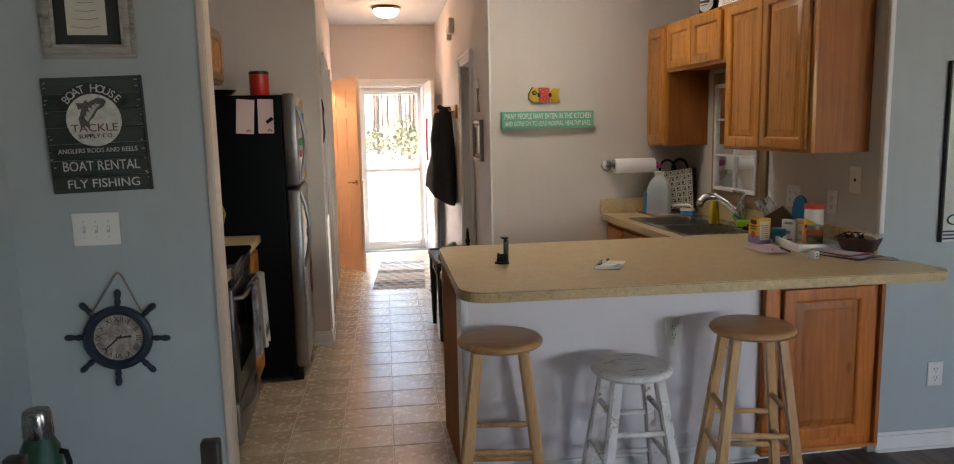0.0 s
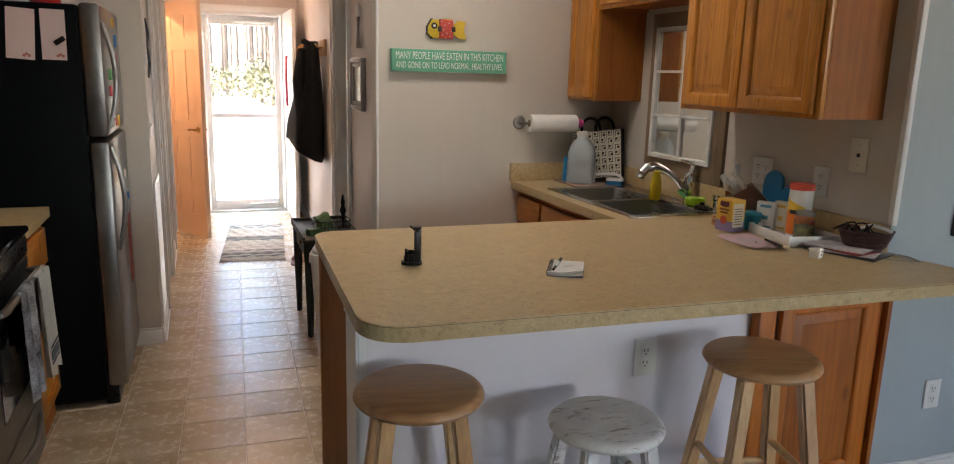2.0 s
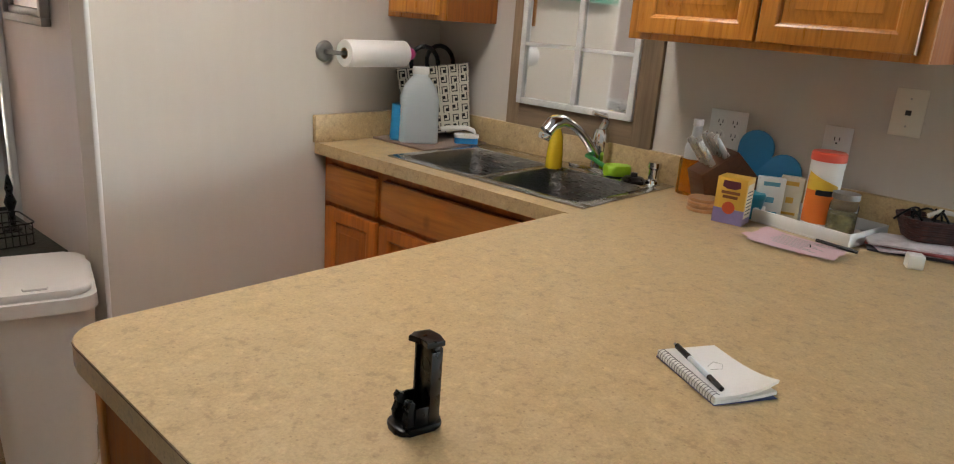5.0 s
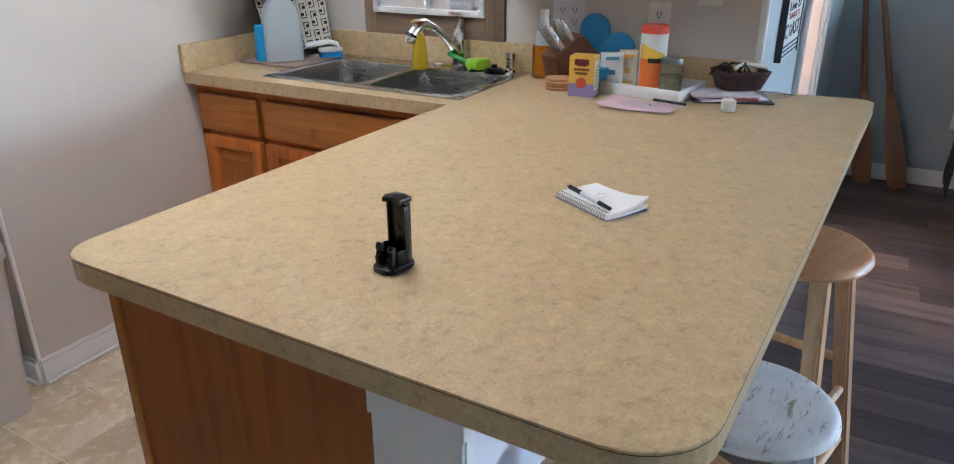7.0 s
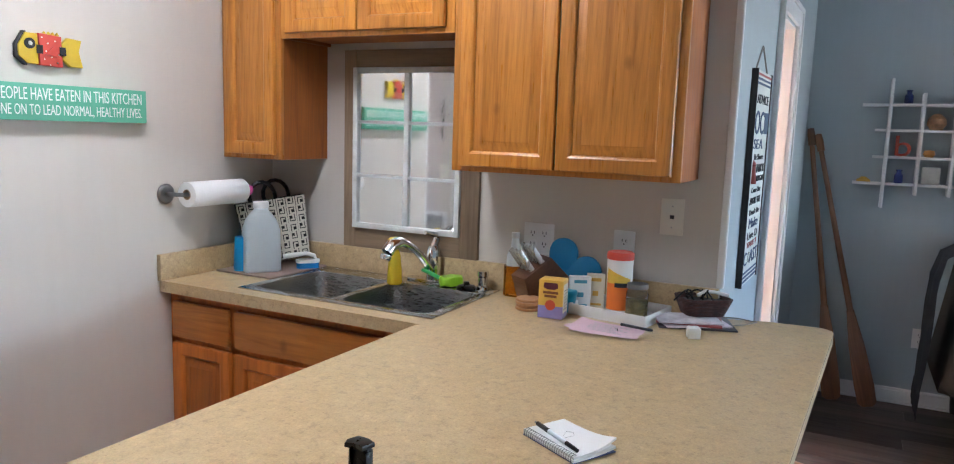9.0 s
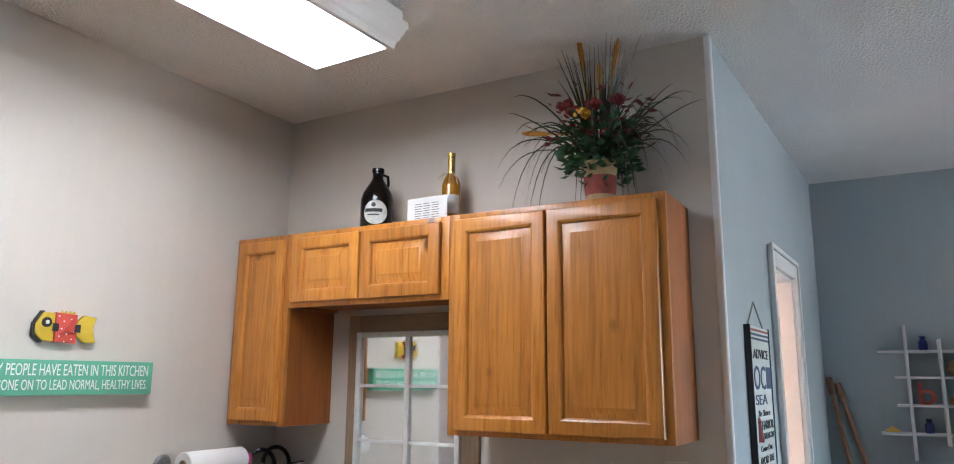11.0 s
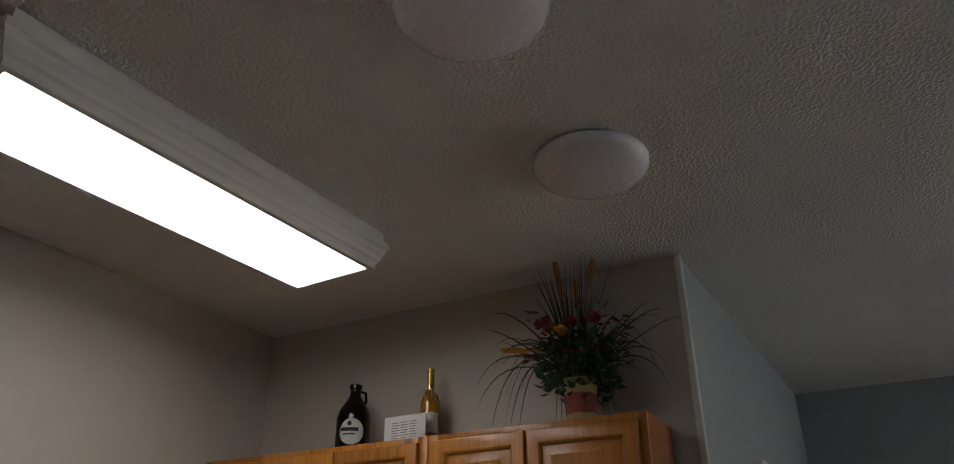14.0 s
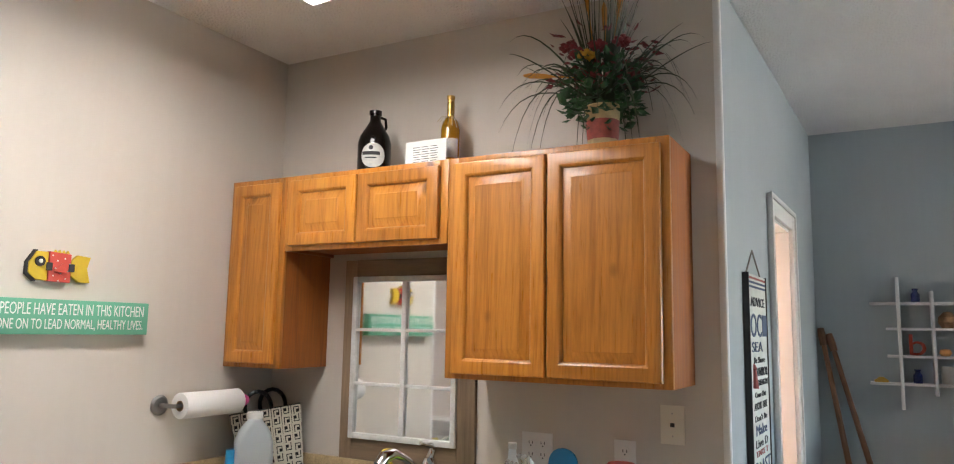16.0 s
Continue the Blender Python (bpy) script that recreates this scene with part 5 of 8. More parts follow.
# oars
def oar(name_m, label):
    t = thing("oar", label, "oar", m=name_m, group="leaning oars")
    OARWOOD = bpy.data.materials.get("varnished_oar") or wood("varnished_oar", (0.25, 0.105, 0.042), (0.11, 0.044, 0.018), (30, 30, 1.6), rough=0.4)
    part("shaft", tube([(0, 0, 0.55), (0, 0, 1.0), (0, 0, 1.50)], 0.015, 12, radii=(0.018, 0.016, 0.014)), OARWOOD, t)
    out = [(-0.026, 0.0), (0.026, 0.0), (0.050, 0.02), (0.053, 0.12), (0.042, 0.36), (0.020, 0.56), (-0.020, 0.56), (-0.042, 0.36), (-0.053, 0.12), (-0.050, 0.02)]
    part("blade", slab(out, -0.008, 0.008, 0.004, m=pose(0, 0, 0, 90)), OARWOOD, t)
    part("grip", lathe([(0, 1.50), (0.020, 1.50), (0.022, 1.56), (0.018, 1.60), (0, 1.605)], 14), OARWOOD, t)
    return t


def lean(foot, head):
    foot, head = Vector(foot), Vector(head)
    z = (head - foot).normalized()
    x = (Vector((0, 1, 0)) - z * z.y).normalized()
    y = z.cross(x)
    return Matrix(((x.x, y.x, z.x, foot.x), (x.y, y.y, z.y, foot.y), (x.z, y.z, z.z, foot.z), (0, 0, 0, 1)))


oar(lean((4.335, 5.99, 0.006), (4.462, 6.235, 1.55)), "long varnished wooden oar leaning in the corner")
oar(lean((4.315, 5.80, 0.006), (4.462, 6.19, 1.52)), "long varnished wooden oar leaning beside its twin")

# armchair edge with a dark throw
UPH = plain("olive_brown_fabric", (0.060, 0.048, 0.034), 0.85, var=0.2, fine=220, relief=0.5)
ac = thing("armchair", "olive-brown upholstered recliner with a dark fringed throw", "chair", (4.06, 5.14, 0))
part("back", slab(rounded(-0.40, 0.42, -0.16, 0.16, 0.09), 0.30, 1.02, 0.08, m=pose(0.0, 0.28, 0, 8, 0, 0), segments=4), UPH, ac)
part("seat", slab(rounded(-0.38, 0.40, -0.62, 0.16, 0.08), 0.10, 0.46, 0.05, segments=4), UPH, ac)
for sx in (-0.46, 0.48):
    part("arm", slab(rounded(sx - 0.10, sx + 0.10, -0.62, 0.30, 0.08), 0.08, 0.64, 0.07, segments=4), UPH, ac)
for sx in (-0.4, 0.42):
    for sy in (-0.55, 0.22):
        part("foot", lathe([(0, 0), (0.025, 0), (0.032, 0.099), (0, 0.099)], 12, (sx, sy, 0)), DARKWOOD, ac)
THROW = plain("black_throw", (0.016, 0.016, 0.02), 0.95, fine=200, relief=0.6)
tw = bmesh.new()
rng = random.Random(3)
rows_ = []
for i, (dy, z) in enumerate(((5.20, 1.035), (5.32, 1.045), (5.46, 1.035), (5.545, 0.98), (5.572, 0.86), (5.580, 0.72), (5.585, 0.58), (5.590, 0.44), (5.595, 0.30))):
    rows_.append([tw.verts.new((3.70 + 0.05 * j, dy + 0.02 + (0.012 * math.sin(j * 1.7 + i * 0.8) if i > 3 else 0), z)) for j in range(8)])
for a, b in zip(rows_, rows_[1:]):
    for j in range(7):
        tw.faces.new([a[j], a[j + 1], b[j + 1], b[j]])
throw = solid("throw_blanket", tw, THROW, "black fringed throw hanging over the armchair", "blanket", smooth=60)
tassels = bmesh.new()
for k in range(50):
    x = 3.70 + 0.35 * k / 49
    tube([(x, 5.615, 0.305), (x + rng.uniform(-0.01, 0.01), 5.62, 0.24), (x + rng.uniform(-0.02, 0.02), 5.62, rng.uniform(0.17, 0.21))], 0.002, 4, tassels)
tagged(part("fringe", tassels, THROW, throw, "long black tassels"), kind="stuff")
plate("outlet", pose(4.50, 5.57, 0.40, 0, 0, -90), 0.075, 0.115, "white socket low on the far wall", "socket")

# ---- kitchen wall things ----
SY = 8.29
MINT = plain("mint_green_board", (0.13, 0.42, 0.27), 0.6, var=0.06)
sign = thing("wall_sign", "mint green wooden sign with white kitchen motto", "sign", (1.172, SY, 1.498))
part("board", one((-0.313, 0.313, -0.038, -0.001, 0, 0.112), bevel=0.002), MINT, sign)
MOTTO = plain("white_motto", (0.78, 0.80, 0.76), 0.6, var=0.05, relief=0)
lettering("MANY PEOPLE HAVE EATEN IN THIS KITCHEN", 0.037, MOTTO, sign, pose(0.0, -0.0385, 0.081, 90), width=0.585, depth=0.0006)
lettering("AND GONE ON TO LEAD NORMAL, HEALTHY LIVES.", 0.037, MOTTO, sign, pose(0.0, -0.0385, 0.031, 90), width=0.585, depth=0.0006)

fp = thing("fish_plaque", "painted wooden fish plaque in yellow, red and black", "ornament", (1.152, SY, 1.716))
YEL = plain("yellow_paint", (0.62, 0.43, 0.02), 0.5, var=0.12)
REDP = plain("coral_red_paint", (0.55, 0.065, 0.045), 0.5, var=0.08)


def flat_piece(outline, y0, y1, bevel=0.002):
    return slab(outline, y0, y1, bevel, m=pose(0, 0, 0, 90))


part("head", flat_piece([(-0.100, 0.008), (-0.078, 0.046), (-0.040, 0.046), (-0.040, -0.046), (-0.074, -0.046), (-0.100, -0.024)], 0.006, 0.022), YEL, fp)
part("head_edge", flat_piece([(-0.107, 0.010), (-0.082, 0.051), (-0.072, 0.051), (-0.072, -0.051), (-0.080, -0.051), (-0.107, -0.028)], 0.002, 0.016), INK, fp)
part("body", flat_piece([(-0.038, 0.048), (0.034, 0.044), (0.036, -0.050), (-0.038, -0.048)], 0.004, 0.026), REDP, fp)
part("tail", flat_piece([(0.038, 0.022), (0.060, 0.044), (0.106, 0.040), (0.092, 0.002), (0.108, -0.046), (0.068, -0.046), (0.038, -0.024)], 0.006, 0.022), YEL, fp)
for x in (-0.039, 0.036):
    part("joint", flat_piece([(x - 0.010, 0.012), (x + 0.010, 0.012), (x + 0.010, -0.014), (x - 0.010, -0.014)], 0.0265, 0.029), INK, fp)
part("fin", flat_piece([(-0.024, -0.016), (0.004, 0.014), (0.020, -0.020)], 0.0265, 0.034), REDP, fp)
part("eye", lathe([(0, 0.0), (0.016, 0.0), (0.016, 0.005), (0.008, 0.006), (0, 0.006)], 20, m=pose(-0.068, -0.0225, 0.014, 90)), INK, fp)
part("pupil", lathe([(0, 0.0062), (0.007, 0.0062), (0.005, 0.009), (0, 0.010)], 14, m=pose(-0.068, -0.0225, 0.014, 90)), WHITE, fp)
for k in range(11):
    x, z = -0.03 + 0.006 * (k * 7 % 11), 0.036 - 0.0082 * k
    part("dot", lathe([(0, 0), (0.0024, 0), (0.0024, 0.0012), (0, 0.0012)], 10, m=pose(x, -0.0262, z, 90)), WHITE, fp)
for k in range(4):
    part("dorsal_spike", flat_piece([(-0.022 + 0.014 * k, 0.046), (-0.015 + 0.014 * k, 0.056), (-0.009 + 0.014 * k, 0.046)], 0.010, 0.018, 0.001), YEL, fp)

# paper towel
PAPER = plain("paper_towel", (0.80, 0.79, 0.77), 0.95, var=0.03, fine=180, relief=0.3)
pt = thing("paper_towel_holder", "white paper towel roll on a steel wall holder", "paper towel", (1.504, 8.29, 1.239))
part("wall_mount", lathe([(0, 0), (0.036, 0), (0.038, 0.006), (0.030, 0.012), (0, 0.012)], 28, m=pose(0.082, -0.001, 0, 90)), STEEL, pt)
part("arm", tube([(0.082, -0.012, 0), (0.082, -0.068, 0), (0.090, -0.082, 0), (0.44, -0.085, 0)], 0.008, 10), STEEL, pt)
part("roll", lathe([(0.020, 0), (0.046, 0), (0.048, 0.003), (0.048, 0.275), (0.046, 0.278), (0.020, 0.278), (0.020, 0)], 36, m=pose(0.108, -0.085, 0, 0, 90, 0)), PAPER, pt)
part("core", lathe([(0.017, -0.001), (0.0195, -0.001), (0.0195, 0.279), (0.017, 0.279), (0.017, -0.001)], 24, m=pose(0.108, -0.085, 0, 0, 90, 0)), plain("cardboard", (0.36, 0.25, 0.15), 0.9), pt)
part("finial", lathe([(0, 0), (0.018, 0.006), (0.026, 0.024), (0.018, 0.042), (0, 0.048)], 16, m=pose(0.392, -0.085, 0, 0, 90, 0)), plain("bright_pink_plastic", (0.70, 0.08, 0.30), 0.4), pt, "pink and yellow end knob")

IVORY = plain("ivory_plate", (0.74, 0.70, 0.60), 0.4, var=0.03)
plate("phone_plate", pose(2.165, 6.533, 1.241, 0, 0, -90), 0.078, 0.124, "ivory wall plate with a phone jack", "jack", 1, IVORY)
plate("outlet", pose(2.165, 7.012, 1.122, 0, 0, -90), 0.118, 0.115, "white double wall socket above the counter", "socket", 2)
plate("outlet", pose(2.165, 6.692, 1.122, 0, 0, -90), 0.075, 0.115, "white wall socket above the counter", "socket")
plate("outlet", pose(1.225, 6.40, 0.627), 0.080, 0.125, "white double socket on the half wall", "socket")

# ---- on the sink run ----
mat = solid("drying_mat", one((1.795, 2.135, 7.965, 8.255, CT + 0.0005, CT + 0.009), bevel=0.003), plain("taupe_mat", (0.27, 0.20, 0.16), 0.9, fine=260, relief=0.5), "taupe dish drying mat on the worktop", "mat")
ZM = CT + 0.0095
FROST = glass("frosted_plastic", (0.78, 0.84, 0.87), 0.45, 1.3, 0.6)
jug = thing("plastic_jug", "frosted clear plastic jug with a white cap", "jug", (1.885, 8.098, ZM), -38)
bm = bmesh.new()
loops = []
for z, a, b, rad in ((0.0, 0.068, 0.050, 0.020), (0.004, 0.073, 0.055, 0.022), (0.165, 0.070, 0.053, 0.022), (0.205, 0.058, 0.048, 0.024), (0.232, 0.040, 0.038, 0.026), (0.245, 0.029, 0.029, 0.026), (0.2525, 0.028, 0.028, 0.026)):
    loops.append([bm.verts.new((x, y, z)) for x, y in rounded(-a, a, -b, b, rad, 5)])
for p, q in zip(loops, loops[1:]):
    for k in range(len(p)):
        bm.faces.new([p[k], p[(k + 1) % len(p)], q[(k + 1) % len(p)], q[k]])
bm.faces.new(list(reversed(loops[0])))
bm.faces.new(loops[-1])
part("bottle", bm, FROST, jug, smooth=50)
part("cap", lathe([(0, 0.253), (0.030, 0.253), (0.031, 0.256), (0.031, 0.276), (0.028, 0.279), (0, 0.279)], 28), WHITE, jug)
solid("plastic_cup", lathe([(0.024, 0.002), (0.033, 0.002), (0.031, 0.006), (0.034, 0.01), (0.028, 0.135), (0.026, 0.137), (0.0, 0.137)], 28), plain("sky_blue_plastic", (0.02, 0.26, 0.55), 0.35), "blue plastic cup upside down on the mat", "cup", m=pose(1.838, 8.155, ZM))
solid("sponge_cloth", one((-0.03, 0.04, -0.03, 0.03, 0.0, 0.012), bevel=0.004), plain("pink_scourer", (0.62, 0.10, 0.16), 0.9), "pink scouring cloth under the cup", "cloth", m=pose(1.855, 8.11, ZM, 0, 0, 20))
BAGW = plain("cream_canvas", (0.62, 0.58, 0.48), 0.85, fine=250, relief=0.4)
bag = thing("tote_bag", "black and cream Greek-key tote bag with black handles", "bag", (2.035, 8.135, ZM), m=pose(2.035, 8.135, ZM + 0.016, -5, -9, -42))
part("body", slab([(-0.122, 0.0), (0.122, 0.0), (0.142, 0.262), (-0.142, 0.262)], -0.045, 0.045, 0.010, m=pose(0, 0, 0, 90), segments=3), plain("black_canvas", (0.012, 0.012, 0.013), 0.85, fine=250, relief=0.4), bag)
# the key pattern: square spirals of flat cream bars
for cx in range(7):
    for cz in range(7):
        s_ = 0.0150
        v = 0.022 + cz * 0.0365
        u = (cx - 3) * (0.0345 + 0.0055 * v / 0.25)
        path = [(-s_, -s_), (-s_, s_), (s_, s_), (s_, -s_), (-s_ * 0.3, -s_), (-s_ * 0.3, s_ * 0.3), (s_ * 0.35, s_ * 0.3)]
        if (cx + cz) % 2:
            path = [(-a, -b) for a, b in path]
        bm = bmesh.new()
        for (a0_, b0_), (a1_, b1_) in zip(path, path[1:]):
            box(bm, u + min(a0_, a1_) - 0.0034, u + max(a0_, a1_) + 0.0034, -0.0472, -0.0452, v + min(b0_, b1_) - 0.0034, v + max(b0_, b1_) + 0.0034)
        part("key_motif", bm, BAGW, bag, smooth=None)
for sx, sy in ((-0.028, -0.03), (0.034, 0.03)):
    part("handle", tube([(sx - 0.048, sy, 0.235)] + [(sx + 0.052 * math.cos(radians(a)), sy * 1.3, 0.275 + 0.062 * math.sin(radians(a))) for a in range(180, -1, -20)] + [(sx + 0.048, sy, 0.235)], 0.0085, 8), BLACK, bag)
brush = thing("scrub_brush", "white and blue plastic scrub brush on the mat", "brush", (2.035, 7.985, ZM), -40)
part("bristles", slab(rounded(-0.045, 0.045, -0.024, 0.024, 0.015), 0.0, 0.022), plain("blue_bristles", (0.02, 0.20, 0.48), 0.9, fine=400, relief=0.8), brush)
part("block", slab(rounded(-0.048, 0.048, -0.026, 0.026, 0.018), 0.0222, 0.036, 0.004), WHITE, brush)
part("handle", tube([(0.030, 0, 0.034), (0.026, 0, 0.050), (-0.005, 0, 0.060), (-0.06, 0, 0.056), (-0.10, 0, 0.050)], 0.009, 10), WHITE, brush)

fa = thing("kitchen_faucet", "chrome pull-out kitchen faucet with a top lever", "faucet", (2.105, 7.425, CT + 0.006), -16)
part("base_plate", slab(rounded(-0.028, 0.028, -0.115, 0.115, 0.027), 0.0, 0.010, 0.003, m=pose(0, 0, 0, 0, 0, 16)), CHROME, fa)
part("body", lathe([(0, 0.010), (0.027, 0.010), (0.026, 0.05), (0.030, 0.085), (0.028, 0.125), (0.020, 0.142), (0, 0.145)], 28), CHROME, fa)
part("lever", tube([(0.0, 0, 0.135), (0.012, -0.002, 0.165), (0.005, -0.004, 0.185), (-0.055, -0.01, 0.200)], 0.009, 10, radii=(0.016, 0.014, 0.011, 0.007)), CHROME, fa)
part("spout", tube(bend((-0.008, 0, 0.040), (-0.085, 0.0, 0.150), (-0.175, 0.0, 0.172), 10) + [Vector((-0.212, 0, 0.164)), Vector((-0.236, 0, 0.138))], 0.015, 12, radii=[0.020, 0.019, 0.017, 0.016, 0.0155, 0.015, 0.015, 0.015, 0.016, 0.018, 0.021, 0.024, 0.023]), CHROME, fa)
part("nozzle", lathe([(0, 0), (0.018, 0), (0.022, 0.012), (0.021, 0.02), (0, 0.02)], 20, m=pose(-0.245, 0, 0.112, 0, 22, 0)), CHROME, fa)
AMBER = glass("yellow_dish_soap", (0.95, 0.74, 0.05), 0.12, 1.36, 0.55)
so = thing("soap_bottle", "yellow dish soap pump bottle at the sink", "bottle", (1.985, 7.525, CT + 0.006))
part("bottle", lathe([(0, 0), (0.026, 0), (0.029, 0.004), (0.028, 0.05), (0.022, 0.11), (0.016, 0.128), (0.012, 0.135), (0, 0.135)], 24), AMBER, so)
part("pump", lathe([(0, 0.136), (0.014, 0.136), (0.014, 0.150), (0.006, 0.152), (0.006, 0.170), (0.012, 0.172), (0.012, 0.180), (0, 0.180)], 16), plain("yellow_pump", (0.70, 0.50, 0.05), 0.4), so)
part("nozzle", tube([(0, 0, 0.175), (-0.022, 0.006, 0.177), (-0.032, 0.008, 0.172)], 0.005, 8), plain("yellow_nozzle", (0.70, 0.50, 0.05), 0.4), so)
sp = thing("scrubber", "lime green dish scrubber resting on the sink edge", "sponge", (2.068, 7.325, CT + 0.006), -25)
part("head", slab(rounded(-0.045, 0.045, -0.030, 0.030, 0.02), 0.006, 0.040, 0.010, segments=3), plain("lime_plastic", (0.33, 0.58, 0.02), 0.45), sp)
part("bristle_pad", slab(rounded(-0.035, 0.035, -0.022, 0.022, 0.015), 0.0, 0.0058), plain("dark_pad", (0.03, 0.05, 0.03), 0.9), sp)
part("handle", tube([(-0.03, 0.02, 0.028), (-0.05, 0.07, 0.045), (-0.055, 0.11, 0.05)], 0.008, 8), plain("green_handle", (0.05, 0.32, 0.08), 0.4), sp)
sd_ = thing("sink_sprayer", "black and chrome side sprayer on the sink", "sprayer", (2.098, 7.205, CT + 0.006))
part("collar", lathe([(0, 0), (0.026, 0), (0.024, 0.010), (0.018, 0.014), (0.018, 0.045), (0.022, 0.05), (0.022, 0.068), (0, 0.070)], 24), CHROME, sd_)
part("strainer", lathe([(0, 0), (0.036, 0), (0.040, 0.008), (0.030, 0.016), (0.012, 0.018), (0.010, 0.030), (0, 0.031)], 28, (-0.045, 0.045, 0)), BLACK, sd_, "black rubber sink stopper")

# ---- by the wall, on the bar ----
BRIGHT_STEEL = brushed("bright_knife_steel", (0.62, 0.62, 0.60), 0.28, (30, 30, 3))
WALNUT = wood("walnut_block", (0.150, 0.058, 0.024), (0.058, 0.021, 0.010), (26, 3, 26), rough=0.4)
kb = thing("knife_block", "dark walnut knife block with steel-handled knives", "knife block", (2.055, 6.945, CT + 0.001), -38)
part("block", slab([(-0.075, 0.0), (0.060, 0.0), (0.085, 0.085), (0.0, 0.165), (-0.105, 0.095)], -0.05, 0.05, 0.004, m=pose(0, 0, 0, 90)), WALNUT, kb)
for row, (off, n, ln) in enumerate(((0.030, 3, 0.095), (-0.012, 3, 0.085))):
    for k in range(n):
        yb = -0.030 + 0.030 * k
        p = Vector((-0.035 - off * 0.9, yb, 0.135 - off * 0.62))
        d = Vector((-0.62, 0, 0.78))
        bm = bmesh.new()
        box(bm, -0.0065, 0.0065, -0.010, 0.010, 0, ln, 0.004, Matrix.Translation(p) @ d.to_track_quat("Z", "Y").to_matrix().to_4x4())
        part("knife_handle", bm, BRIGHT_STEEL, kb, "steel knife handle")
OIL = glass("amber_oil", (0.85, 0.38, 0.03), 0.05, 1.45, 0.9)
ob_ = thing("oil_bottle", "clear bottle half full of amber oil", "bottle", (2.070, 7.065, CT + 0.001))
part("oil", slab(rounded(-0.026, 0.026, -0.036, 0.036, 0.014), 0.003, 0.115, 0.006), OIL, ob_)
part("neck", lathe([(0.030, 0.115), (0.030, 0.150), (0.016, 0.185), (0.013, 0.215), (0, 0.215)], 20), FROST, ob_)
part("cap", lathe([(0, 0.2155), (0.015, 0.2155), (0.015, 0.235), (0, 0.236)], 16), WHITE, ob_)
for k in range(4):
    solid("coaster", lathe([(0, 0), (0.043, 0), (0.045, 0.002), (0.045, 0.007), (0.043, 0.009), (0, 0.009)], 28), BIRCH_TOP, "round wooden coaster in a small stack", "coaster", "stack of coasters", m=pose(1.925 + 0.002 * (k % 2), 6.945, CT + 0.001 + k * 0.0095))
tea = thing("tea_box", "yellow and lilac cardboard tea box on the bar", "box", (1.872, 6.838, CT + 0.001), -84)
part("carton", one((-0.040, 0.040, -0.034, 0.034, 0, 0.126), bevel=0.001), plain("golden_carton", (0.66, 0.38, 0.05), 0.5, var=0.05), tea)
part("lilac_band", one((-0.0405, 0.0405, -0.0345, 0.0345, 0.001, 0.042)), plain("lilac_print", (0.24, 0.20, 0.42), 0.5), tea)
part("emblem", flat_piece([(-0.022, 0.118), (0.022, 0.118), (0.024, 0.102), (0.012, 0.096), (-0.012, 0.096), (-0.024, 0.102)], 0.0342, 0.0352, 0), plain("plum_print", (0.10, 0.01, 0.03), 0.5), tea)
for z, w_ in ((0.086, 0.050), (0.074, 0.040)):
    part("bar", one((-w_ / 2, w_ / 2, -0.0352, -0.0345, z - 0.004, z + 0.004)), plain("brown_print", (0.20, 0.07, 0.02), 0.5), tea)
part("cup_print", lathe([(0, 0), (0.017, 0), (0.017, 0.001), (0, 0.001)], 20, m=pose(0, -0.0345, 0.045, 90)), plain("red_print", (0.55, 0.08, 0.03), 0.5), tea)
part("label_panel", one((0.0405, 0.0412, -0.026, 0.026, 0.02, 0.112)), plain("pale_label", (0.66, 0.58, 0.44), 0.6), tea)
for k in range(7):
    part("bar", one((0.0413, 0.0418, -0.022, 0.020, 0.030 + k * 0.010, 0.033 + k * 0.010)), GRAPHITE, tea)

TX, TY, TA = 1.985, 6.64, -100
tray = thing("tray", "white rectangular tray holding jars and packets", "tray", (TX + 0.035, TY + 0.015, CT + 0.001), TA)
a, b = 0.137, 0.105
part("base", one((-a, a, -b, b, 0, 0.004)), WHITE, tray)
part("rim", one((-a, a, -b, -b + 0.005, 0.004, 0.036), (-a, a, b - 0.005, b, 0.004, 0.036), (-a, -a + 0.005, -b + 0.005, b - 0.005, 0.004, 0.036), (a - 0.005, a, -b + 0.005, b - 0.005, 0.004, 0.036), bevel=0.0015), WHITE, tray)
ZT = CT + 0.0055
cn = thing("canister", "white and orange powder canister with a coral lid", "canister", (2.055, 6.672, ZT))
part("tub", lathe([(0, 0), (0.040, 0), (0.042, 0.003), (0.043, 0.10), (0.043, 0.178), (0, 0.178)], 36), plain("white_tub", (0.74, 0.72, 0.68), 0.4, var=0.03), cn)
part("lid", lathe([(0, 0.1785), (0.045, 0.1785), (0.046, 0.182), (0.045, 0.199), (0.041, 0.203), (0, 0.203)], 36), plain("coral_lid", (0.70, 0.09, 0.05), 0.45), cn)


